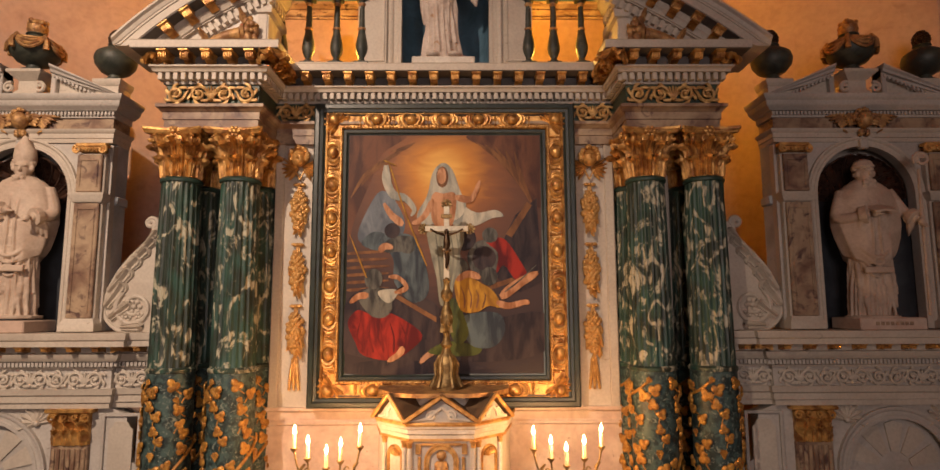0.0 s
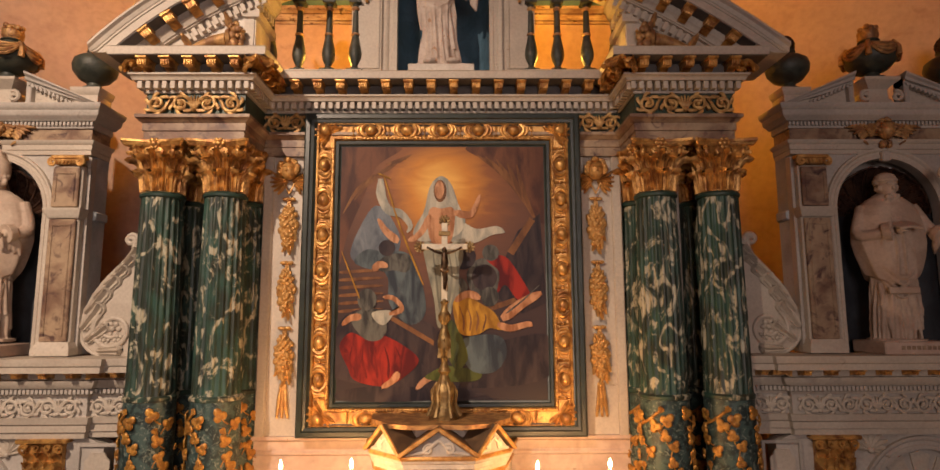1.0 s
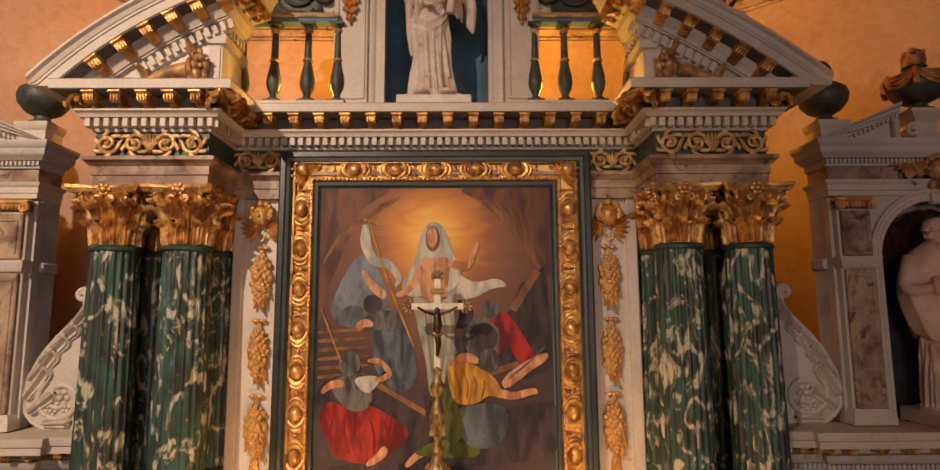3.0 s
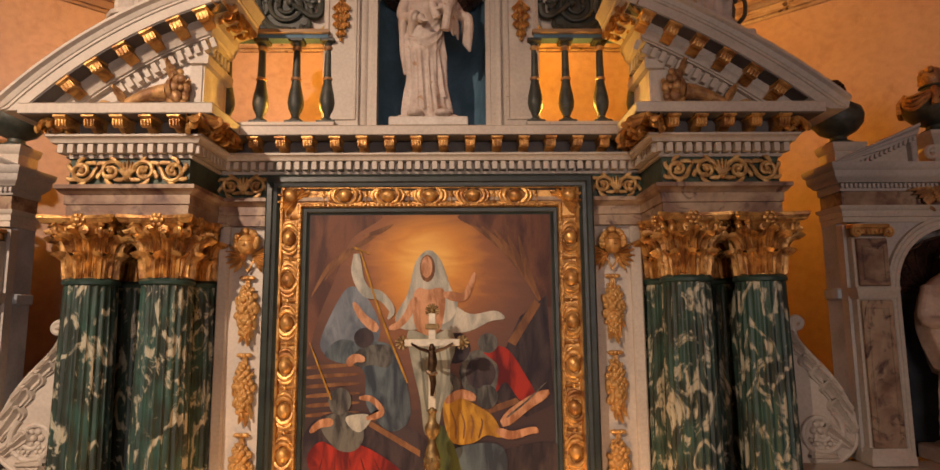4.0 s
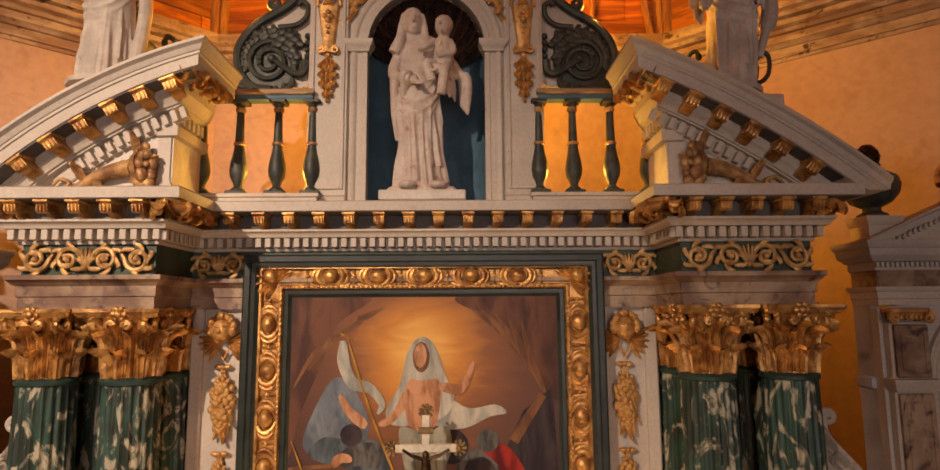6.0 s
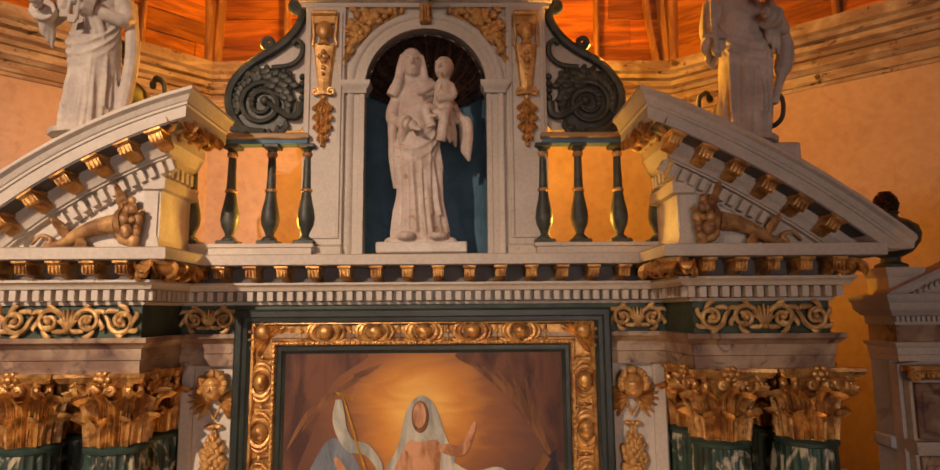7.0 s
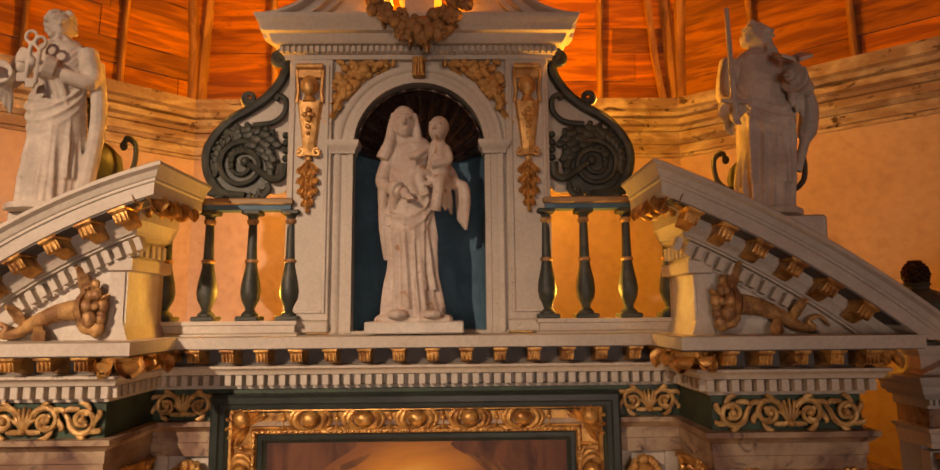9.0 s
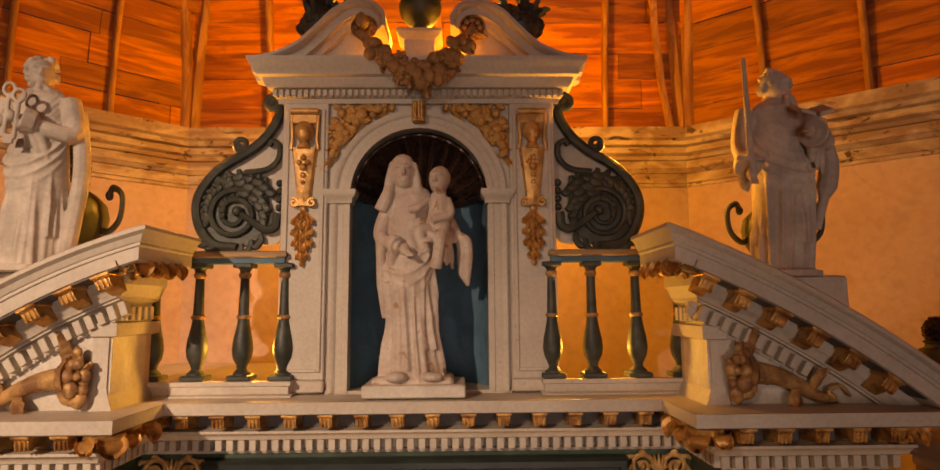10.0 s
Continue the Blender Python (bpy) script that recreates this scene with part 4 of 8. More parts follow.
wpart("archivolt", archivolt(0, 0.455, 0.125, 6.68, 5.40, YS + 0.02, 0.03), CREAM, shrine)
wpart("niche_back", niche(G(), 0, 0.47, 6.70, 5.36, YS + 0.06, 0.44), BLUE, shrine, "dark blue niche wall")
bowl, bars = shell(0, 0.452, 6.68, YS + 0.05, 0.42)
sh = wpart("shell", bowl, SHELL, shrine, "dark brown scallop shell")
for bar in bars:
    wpart("shell_rib", bar, SHELL, sh)
# Outer skins added round the niche so lamp light cannot leak in.
wpart("niche_shell_cover", G().lathe([(0.54 * math.cos(k * math.pi / 20), 0.50 * math.sin(k * math.pi / 20)) for k in range(10)], 24, m=pose(0, YS + 0.075, 6.68, -90, 0, 0), a0=math.pi, a1=2 * math.pi), BLUE, shrine)
wpart("niche_cover", niche(G(), 0, 0.54, 6.70, 5.38, YS + 0.075, 0.50), GREY, shrine)
wpart("niche_floor", G().box(-0.6, 0.6, YS, 6.5, 5.38, 5.41), CREAM, shrine)
wpart("back_wall", G().box(-0.52, 0.52, 6.50, 6.54, 5.40, 7.4), GREY, shrine)
TOP_PLAN = [(-0.94, 6.14), (-0.94, YS - 0.02), (0.94, YS - 0.02), (0.94, 6.14)]
top_cornice = wpart("cornice", G().run(TOP_PLAN, [(-0.1, 7.30), (0.0, 7.30), (0.005, 7.33), (0.02, 7.335), (0.02, 7.385), (0.06, 7.39), (0.075, 7.41), (0.09, 7.45), (0.12, 7.46), (0.13, 7.49), (0.16, 7.53), (0.17, 7.55), (0.17, 7.565), (-0.1, 7.565)]), CREAM, shrine, "cream dentilled cornice")
TOP_DENTIL = mesh("dentil", G().box(-0.013, 0.013, -0.014, 0.014, -0.022, 0.022, 0.002), CREAM)
for p, turn in along(TOP_PLAN, 0.033, 0.041, 0.02):
    piece("dentil", TOP_DENTIL, top_cornice, pose(p.x, p.y, 7.360, 0, 0, turn))


def swan_neck(sx):
    """Half of the swan-necked gable: the sweeping rim with a volute, on a plain back."""
    rim = [(x, z) for x, z, _ in [(v.x, v.y, 0) for v in curve([Vector((1.11, 7.565)), Vector((0.95, 7.60)), Vector((0.80, 7.67)), Vector((0.68, 7.78)), Vector((0.56, 7.90)), Vector((0.43, 7.965)), Vector((0.30, 7.95)), Vector((0.22, 7.87)), Vector((0.215, 7.78))], 6)]]
    prof = [(0.0, 0.17), (0.02, 0.17), (0.035, 0.15), (0.04, 0.12), (0.055, 0.11), (0.085, 0.105), (0.09, 0.05), (0.12, 0.04), (0.125, 0.0), (0.06, -0.22), (0.0, -0.22)]
    rings = []
    for i, (x, z) in enumerate(rim):
        a, b = Vector(rim[max(i - 1, 0)]), Vector(rim[min(i + 1, len(rim) - 1)])
        t = (b - a).normalized()
        nrm = Vector((t.y, -t.x)) * -1
        if nrm.y > 0 and i < len(rim) * 0.7:
            nrm = -nrm
        k = 1.0
        c = Vector((0.36, 7.79))
        if i > len(rim) * 0.55:
            nrm = (c - Vector((x, z))).normalized()
            k = min(1, (c - Vector((x, z))).length / 0.14)
        rings.append([((x + nrm.x * d * k) * sx, YS - 0.0 - o, z + nrm.y * d * k) for d, o in prof])
    g = G().loft(rings)
    low = [(x, z - 0.03) for x, z in rim if x > 0.34]
    g.prism([(x * sx, z) for x, z in low] + [(0.34 * sx, 7.565), (1.05 * sx, 7.565)], YS + 0.005, YS + 0.22)
    return g


def rosette(r, mat_petals=8):
    g = G().ball((0, -0.02, 0), (r * 0.25, 0.02, r * 0.25), 9, 6)
    for k in range(mat_petals):
        a = 2 * math.pi * k / mat_petals
        g.ball((r * 0.6 * math.cos(a), -0.01, r * 0.6 * math.sin(a)), (r * 0.28, 0.016, r * 0.28), 8, 5)
    return g.lathe([(r, 0.0), (r * 1.05, 0.012), (r * 0.9, 0.022), (r * 0.85, 0.0)], 20, m=pose(0, 0, 0, 90, 0, 0))


for sx in (-1, 1):
    half = wpart("swan_neck", swan_neck(sx), CREAM, shrine, "swan-necked half gable")
    for k in range(9):
        piece("dentil", TOP_DENTIL, half, pose((0.80 - 0.038 * k) * sx, YS - 0.03, 7.60 + 0.020 * k + 0.0022 * k * k, 0, 38 * sx, 0) @ Matrix.Scale(1.25, 4))
    wpart("rosette", rosette(0.085).moved(pose(0.36 * sx, YS - 0.11, 7.79)), DULL_GOLD, shrine, "gilt rosette in the volute")


FRUIT = [mesh("fruit", G().ball((0, 0, 0), 1.0, 12, 8), DULL_GOLD), mesh("fruit", G().ball((0, 0, 0), (0.9, 0.9, 1.25), 12, 8).ball((0, 0, 1.2), 0.16, 6, 4), DULL_GOLD)]
SPRIG = mesh("leaf", leaf(0.11, 0.05, 0.5), DULL_GOLD)
rosy = G().ball((0, -0.3, 0), 0.35, 9, 6)
for k in range(6):
    rosy.ball((0.62 * math.cos(k * 1.047), 0, 0.62 * math.sin(k * 1.047)), (0.42, 0.3, 0.42), 8, 6)
FLOWER = mesh("flower", rosy, DULL_GOLD)
GILT = [mesh("fruit", G().ball((0, 0, 0), 1.0, 12, 8), BRIGHT_GOLD), mesh("fruit", G().ball((0, 0, 0), (0.9, 0.9, 1.35), 12, 8), BRIGHT_GOLD)]
GILT_SPRIG = mesh("leaf", leaf(0.12, 0.055, 0.5), BRIGHT_GOLD)
swagged = thing("fruit_festoon", "gilt garland of fruit and flowers hung between volutes", "garland", at=(0, 5.75, 7.6))
rnd = random.Random(3)
for k in range(92):
    u = rnd.uniform(-1, 1)
    w = 0.035 + 0.055 * (1 - u * u)
    s = rnd.uniform(0.026, 0.046)
    a, q = rnd.uniform(0, 6.28), math.sqrt(rnd.random())
    x, z = 0.37 * u + w * q * math.cos(a), 7.80 - 0.36 * (1 - u * u) ** 0.8 + w * q * math.sin(a)
    kind = ("flower", FLOWER) if k % 9 == 0 else ("fruit", FRUIT[k % 2])
    piece(kind[0], kind[1], swagged, pose(x, YS - 0.17 - rnd.uniform(0.0, 0.09) * (1 - q * 0.7), z, 0, rnd.uniform(-60, 60), 0) @ Matrix.Scale(s * (1.3 if k % 9 == 0 else 1), 4))
for k in range(26):
    u = rnd.uniform(-1, 1)
    piece("leaf", SPRIG, swagged, pose(0.38 * u, YS - 0.19, 7.79 - 0.36 * (1 - u * u), rnd.uniform(-20, 20), rnd.uniform(100, 260), 0))
piece("leaf", SPRIG, swagged, pose(0.06, YS - 0.2, 7.42, 0, 178, 0) @ Matrix.Scale(1.4, 4))


# ---- gilt applied ornaments of the shrine ----
def term_figure():
    """A gilt tapering bracket with a plain head, scroll top and drops."""
    g = G()
    g.tube([(-0.085, -0.03, 0.60), (0.085, -0.03, 0.60)], 0.022, 10)
    g.box(-0.08, 0.08, -0.03, 0.0, 0.52, 0.60, 0.008)
    g.ball((0, -0.05, 0.45), (0.045, 0.045, 0.06), 14, 10)
    g.ball((0, -0.035, 0.47), (0.062, 0.04, 0.066), 12, 8)
    g.tube([(0, -0.03, 0.40), (0, -0.03, 0.36)], [0.03, 0.045], 10)
    g.loft([[(s * w, -d, z) for s, d in ((-1, 0.0), (-0.8, 0.03), (0, 0.045), (0.8, 0.03), (1, 0.0))] for w, z in ((0.085, 0.37), (0.075, 0.30), (0.062, 0.2), (0.052, 0.12), (0.046, 0.05), (0.06, 0.02), (0.075, 0.0))])
    for sx in (-1, 1):
        g.tube([(sx * x, -0.03, z) for x, z in spiral((0.055, 0.02), 0.03, 0.008, 1.2, 1.2, 14)], 0.010, 6)
        g.tube([(sx * 0.085, -0.02, 0.58), (sx * 0.075, -0.025, 0.42), (sx * 0.085, -0.02, 0.36)], 0.012, 6)
    for x, z, s in ((0, 0.24, 0.024), (-0.025, 0.27, 0.018), (0.025, 0.27, 0.018), (0, 0.19, 0.018), (0, 0.30, 0.02), (0, 0.145, 0.014)):
        g.ball((x, -0.048, z), s, 8, 6)
    return mesh("term_bracket", g, BRIGHT_GOLD)


def leaf_drop(h=0.30):
    """A hanging drop of leaves in tiers under a knot, with a few fruits."""
    g = G().tube([(0, -0.01, h + 0.05), (0, -0.02, h)], 0.014, 6).ball((0, -0.025, h + 0.01), (0.034, 0.022, 0.022), 10, 7)
    for tier, (z, n, size) in enumerate(((h, 5, 0.13), (h * 0.76, 5, 0.13), (h * 0.50, 5, 0.12), (h * 0.28, 3, 0.11), (h * 0.10, 1, 0.09))):
        for k in range(n):
            turn = 180 + (k - (n - 1) / 2) * 25
            g.join(acanthus(size, 0.048, 0.38, 0.006, 3), pose(0, -0.016 - 0.005 * (n - abs(2 * k - n + 1)), z, 0, turn, 0))
    for x, z in ((0, 0.86), (-0.022, 0.68), (0.022, 0.68), (0, 0.52), (0, 0.34)):
        g.ball((x, -0.045, h * z), 0.016, 8, 6)
    return mesh("leaf_drop", g, BRIGHT_GOLD)


TERM, DROP = term_figure(), leaf_drop()
for sx in (-1, 1):
    ob = new("term_bracket", TERM)
    ob.matrix_basis = pose(0.755 * sx, YS - 0.016, 6.60) @ Matrix.Scale(1.06, 4)
    tagged(ob, "gilt bracket with plain head and scrolls on a pilaster", "carving", "gilt ornaments of the shrine")
    ob = new("leaf_drop", DROP)
    ob.matrix_basis = pose(0.755 * sx, YS - 0.016, 6.27) @ Matrix.Diagonal((0.72, 0.9, 1.0, 1))
    tagged(ob, "gilt drop of leaves and fruit on a pilaster", "carving", "gilt ornaments of the shrine")
    sp = thing("spandrel_carving", "gilt fruit and leaves beside the niche arch", "carving", "gilt ornaments of the shrine", at=(0.4 * sx, YS, 7.0))
    rnd = random.Random(8)
    for k in range(190):
        x, z = rnd.uniform(0.13, 0.575), rnd.uniform(6.78, 7.275)
        if math.hypot(x, z - 6.68) > 0.61:
            piece("fruit", GILT[k % 2], sp, pose(x * sx, YS - rnd.uniform(0.0, 0.03), z, 0, rnd.uniform(-90, 90), 0) @ Matrix.Scale(rnd.uniform(0.018, 0.040), 4))
    for k in range(24):
        a = rnd.uniform(0.25, 1.25)
        piece("leaf", GILT_SPRIG, sp, pose(0.63 * math.cos(a) * sx, YS - 0.01, 6.68 + 0.63 * math.sin(a), rnd.uniform(-20, 0), rnd.uniform(60, 150) * sx, 0))
g = G().box(-0.045, 0.045, YS - 0.06, YS + 0.02, 7.16, 7.31, 0.01)
for x in (-0.02, 0, 0.02):
    g.tube([(x, YS - 0.066, 7.18), (x, YS - 0.07, 7.24), (x, YS - 0.066, 7.30)], 0.009, 6)
solo("keystone", g, GOLD, "gilt scrolled keystone of the niche arch", "keystone")


# ---- green scroll carvings beside the shrine, urn and baskets on top ----
def side_scroll(sx):
    """An upright carved scroll: small volute on top, sweeping neck, broad acanthus spiral below."""
    sc = thing("scroll_carving", "dark green carved acanthus scroll standing on the balustrade", "carving", "green scrolls beside the shrine", at=(1.2 * sx, 5.97, 6.3))
    m = mirror(sx)
    back = [(v.x, v.y) for v in curve([Vector((0.915, 7.30)), Vector((0.99, 7.16)), Vector((1.10, 7.02)), Vector((1.30, 6.88)), Vector((1.45, 6.72)), Vector((1.475, 6.55)), Vector((1.40, 6.38)), Vector((1.26, 6.32)), Vector((1.10, 6.36)), Vector((0.92, 6.40)), Vector((0.915, 6.8))], 5)]
    wpart("back_board", G().prism(back, 5.985, 6.02).moved(m), CREAM, sc, "cream board behind the carving")
    disc = [(1.235 + 0.235 * math.cos(k * 0.2618), 6.565 + 0.235 * math.sin(k * 0.2618)) for k in range(24)]
    wpart("roundel", G().prism(disc, 5.962, 5.985).moved(m), BLACK_GREEN, sc)
    neck = curve([Vector((1.0, 0, 7.32)), Vector((0.945, 0, 7.25)), Vector((1.02, 0, 7.10)), Vector((1.14, 0, 6.99)), Vector((1.34, 0, 6.86)), Vector((1.465, 0, 6.68)), Vector((1.46, 0, 6.50)), Vector((1.36, 0, 6.36)), Vector((1.2, 0, 6.33))], 6)
    wpart("rim", G().tube([(v.x, 5.955, v.z) for v in neck], 0.036, 8).moved(m), BLACK_GREEN, sc)
    wpart("spiral", G().tube([(x, 5.945, z) for x, z in spiral((1.225, 6.555), 0.175, 0.045, 2.2, -1.9, 60)], [0.022 - 0.0001 * i for i in range(61)], 8).moved(m), BLACK_GREEN, sc)
    wpart("volute", G().tube([(x, 5.94, z) for x, z in spiral((0.985, 7.315), 0.062, 0.01, 2.6, -1.5, 24)], 0.022, 8).moved(m), BLACK_GREEN, sc)
    wpart("volute", G().tube([(x, 5.94, z) for x, z in spiral((1.19, 7.03), 0.055, 0.01, -2.4, 1.5, 24)], 0.020, 8).moved(m), BLACK_GREEN, sc)
    stem = curve([Vector((1.20, 0, 6.575)), Vector((1.12, 0, 6.52)), Vector((1.02, 0, 6.455)), Vector((0.95, 0, 6.47)), Vector((0.935, 0, 6.56))], 6)
    wpart("stem", G().tube([(v.x, 5.935, v.z) for v in stem], [0.020 + 0.0006 * i for i in range(len(stem))], 8).moved(m), BLACK_GREEN, sc)
    sprig = curve([Vector((1.16, 0, 6.84)), Vector((1.02, 0, 6.86)), Vector((0.945, 0, 6.93)), Vector((0.94, 0, 7.02)), Vector((0.985, 0, 7.055)), Vector((1.01, 0, 7.02))], 6)
    wpart("stem", G().tube([(v.x, 5.945, v.z) for v in sprig], 0.020, 8).moved(m), BLACK_GREEN, sc)
    wpart("bud", G().ball((1.20, 5.93, 6.575), (0.036, 0.03, 0.036), 10, 7).moved(m), BLACK_GREEN, sc)
    for spine, n, size, side in (
            ([(1.40, 6.80), (1.25, 6.86), (1.10, 6.85), (1.0, 6.80)], 6, (0.085, 0.105), -1),
            ([(1.40, 6.78), (1.24, 6.83), (1.08, 6.79), (0.99, 6.70)], 6, (0.095, 0.11), -1),
            ([(1.26, 6.79), (1.12, 6.75), (1.02, 6.66), (0.975, 6.56)], 5, (0.095, 0.09), -1),
            ([(1.02, 6.45), (1.14, 6.375), (1.26, 6.345), (1.38, 6.40)], 6, (0.08, 0.08), 1),
            ([(1.44, 6.44), (1.465, 6.56), (1.44, 6.68), (1.36, 6.78)], 7, (0.08, 0.08), -1),
            ([(1.12, 6.66), (1.21, 6.70), (1.31, 6.66), (1.335, 6.57)], 6, (0.055, 0.055), 1)):
        wpart("acanthus_leaf", frond(G(), spine, 5.952, n, size, side, 0.022).moved(m), BLACK_GREEN, sc)
    for k in range(4):
        wpart("bead", G().ball((0.93, 5.95, 6.60 + 0.055 * k), 0.026, 8, 6).moved(m), BLACK_GREEN, sc)
    return sc


for sx in (-1, 1):
    side_scroll(sx)
ped = thing("finial_pedestal", "small cream pedestal between the volutes", "pedestal", at=(0, 6.0, 7.56))
wpart("body", G().run([(-0.12, 6.12), (-0.12, 5.90), (0.12, 5.90), (0.12, 6.12)], [(-0.05, 7.56), (0.01, 7.56), (0.01, 7.60), (-0.015, 7.62), (-0.015, 7.76), (0.01, 7.775), (0.035, 7.80), (0.035, 7.82), (-0.05, 7.82)]), CREAM, ped)


def urn(name, label, mat, h, w, group, handles=False, drape=None, foot=None):
    u = thing(name, label, "urn", group)
    prof = [(w * 0.26, 0), (w * 0.26, h * 0.04), (w * 0.16, h * 0.08), (w * 0.15, h * 0.13), (w * 0.34, h * 0.20), (w * 0.47, h * 0.32), (w * 0.5, h * 0.43), (w * 0.46, h * 0.53), (w * 0.33, h * 0.60), (w * 0.19, h * 0.645), (w * 0.17, h * 0.68), (w * 0.21, h * 0.70), (w * 0.19, h * 0.72)]
    part("bowl", G().lathe(prof, 28), mat, u)
    if drape:
        for k in range(5):
            a0 = 2 * math.pi * k / 5 - math.pi / 2 - 0.63
            for row in range(4):
                pts = []
                for j in range(9):
                    t = j / 8
                    a = a0 + 2 * math.pi / 5 * t
                    sag = (0.05 + 0.065 * row) * h * 4 * t * (1 - t)
                    z = h * 0.58 - sag
                    rr = w * (0.40 + 0.125 * min(1, max(0, (h * 0.60 - z) / (h * 0.16))))
                    pts.append((rr * math.cos(a), rr * math.sin(a), z))
                part("swag", G().tube(pts, h * 0.028, 6), drape, u, "gilt swag of cloth")
            a = a0
            part("cloth_end", G().tube([(w * 0.42 * math.cos(a), w * 0.42 * math.sin(a), h * 0.60), (w * 0.54 * math.cos(a), w * 0.54 * math.sin(a), h * 0.48), (w * 0.53 * math.cos(a), w * 0.53 * math.sin(a), h * 0.34)], [h * 0.04, h * 0.035, h * 0.05], 7), drape, u)
        f = G().lathe([(w * 0.17, h * 0.72), (w * 0.2, h * 0.78), (w * 0.2, h * 0.86), (w * 0.17, h * 0.88)], 16)
        for k in range(22):
            a, z = k * 2.4, 0.76 + 0.2 * (k / 22)
            f.ball((w * 0.15 * math.cos(a), w * 0.15 * math.sin(a), h * z), w * 0.06, 7, 5)
        f.ball((0, 0, h * 0.93), (w * 0.15, w * 0.15, h * 0.07), 12, 7)
        part("finial", f, drape, u, "gilt flame-like finial")
    else:
        f = G()
        rows = 7
        for r in range(rows):
            t = (r + 0.5) / rows
            rr = w * 0.175 * math.sin(math.pi * (0.25 + 0.7 * t)) ** 0.8
            n = 9
            for k in range(n):
                a = 2 * math.pi * (k + 0.5 * (r % 2)) / n
                f.ball((rr * math.cos(a), rr * math.sin(a), h * (0.73 + 0.25 * t)), (w * 0.05, w * 0.05, h * 0.028), 6, 4)
        f.ball((0, 0, h * 0.85), (w * 0.15, w * 0.15, h * 0.145), 10, 8)
        part("finial", f, foot or mat, u, "carved pine cone finial")
    if handles:
        for sx in (-1, 1):
            hp = [(sx * x, 0, z) for x, z in [(w * 0.42, h * 0.36), (w * 0.55, h * 0.32), (w * 0.72, h * 0.42), (w * 0.74, h * 0.6), (w * 0.6, h * 0.66), (w * 0.55, h * 0.6)]]
            part("handle", G().tube(curve(hp, 5), w * 0.04, 7).ball(hp[-1], w * 0.06, 8, 6), mat, u, "curled handle")
    return u


top_urn = urn("urn", "dark urn on a pedestal between the volutes", BLACK_GREEN, 0.50, 0.30, "urns of the high altarpiece")
top_urn.matrix_basis = pose(0, 6.0, 7.82)


def basket(seed):
    b = thing("flower_basket", "dark carved basket heaped with flowers and fruit", "basket", "flower baskets of the shrine")
    rnd = random.Random(seed)
    part("bowl", G().lathe([(0.09, 0), (0.09, 0.03), (0.06, 0.05), (0.12, 0.12), (0.15, 0.2), (0.13, 0.21)], 20), BLACK_GREEN, b)
    g = G()
    for k in range(60):
        a, q = rnd.uniform(0, 6.28), math.sqrt(rnd.random())
        s = rnd.uniform(0.03, 0.055)
        g.ball((0.16 * q * math.cos(a), 0.13 * q * math.sin(a), 0.20 + (1 - q * q) * rnd.uniform(0.05, 0.22)), s, 9, 6)
    for k in range(24):
        a = rnd.uniform(0, 360)
        g.join(leaf(0.12, 0.06, 0.6), pose(0, 0, 0.22, 0, 0, a) @ pose(0, -0.12, rnd.uniform(0, 0.14), rnd.uniform(-10, 60), 0, 0))
    tagged(part("flower_heap", g, BLACK_GREEN, b, "carved dark flowers and fruit"), kind="stuff")
    return b


for sx, seed in ((-1, 1), (1, 6)):
    b = basket(seed)
    b.matrix_basis = pose(0.70 * sx, 6.12, 7.60 + 0.12)
    base = thing("basket_base", "cream block under the flower basket", "pedestal", at=(0.70 * sx, 6.12, 7.565))
    wpart("block", G().box(0.70 * sx - 0.11, 0.70 * sx + 0.11, 6.02, 6.22, 7.56, 7.722, 0.01), CREAM, base)


# ---- the painting and its frame ----
frame_thing = thing("picture_frame", "dark green frame with carved gilt border of bosses", "frame", at=(0, 5.8, 2.07))
FX, FZ0, FZ1 = 1.285, 2.08, 5.025


def frame_run(x, z0, z1, prof):
    """A frame of four mitred sides: prof of (inwards, out)."""
    rings = []
    for px, pz, nx, nz in ((-x, z0, 1, 1), (x, z0, -1, 1), (x, z1, -1, -1), (-x, z1, 1, -1), (-x, z0, 1, 1)):
        rings.append([(px + nx * d, 5.84 - o, pz + nz * d) for d, o in prof])
    return G().loft(rings, cap=False)


wpart("outer_moulding", frame_run(FX, FZ0, FZ1, [(0, 0), (0, 0.10), (0.015, 0.115), (0.05, 0.115), (0.06, 0.10), (0.085, 0.095), (0.10, 0.075), (0.112, 0.07), (0.112, 0)]), DARK_GREEN, frame_thing, "dark green outer moulding")
gold_bed = wpart("gilt_bed", frame_run(FX - 0.110, FZ0 + 0.080, FZ1 - 0.080, [(0, 0), (0, 0.075), (0.02, 0.085), (0.03, 0.055), (0.13, 0.045), (0.142, 0.07), (0.16, 0.07), (0.168, 0.05), (0.168, 0)]), GOLD, frame_thing, "gilt border")
wpart("inner_moulding", frame_run(FX - 0.276, FZ0 + 0.246, FZ1 - 0.246, [(0, 0), (0, 0.045), (0.01, 0.052), (0.035, 0.05), (0.045, 0.035), (0.06, 0.03), (0.065, 0.018), (0.065, 0)]), DARK_GREEN, frame_thing, "dark green inner moulding")


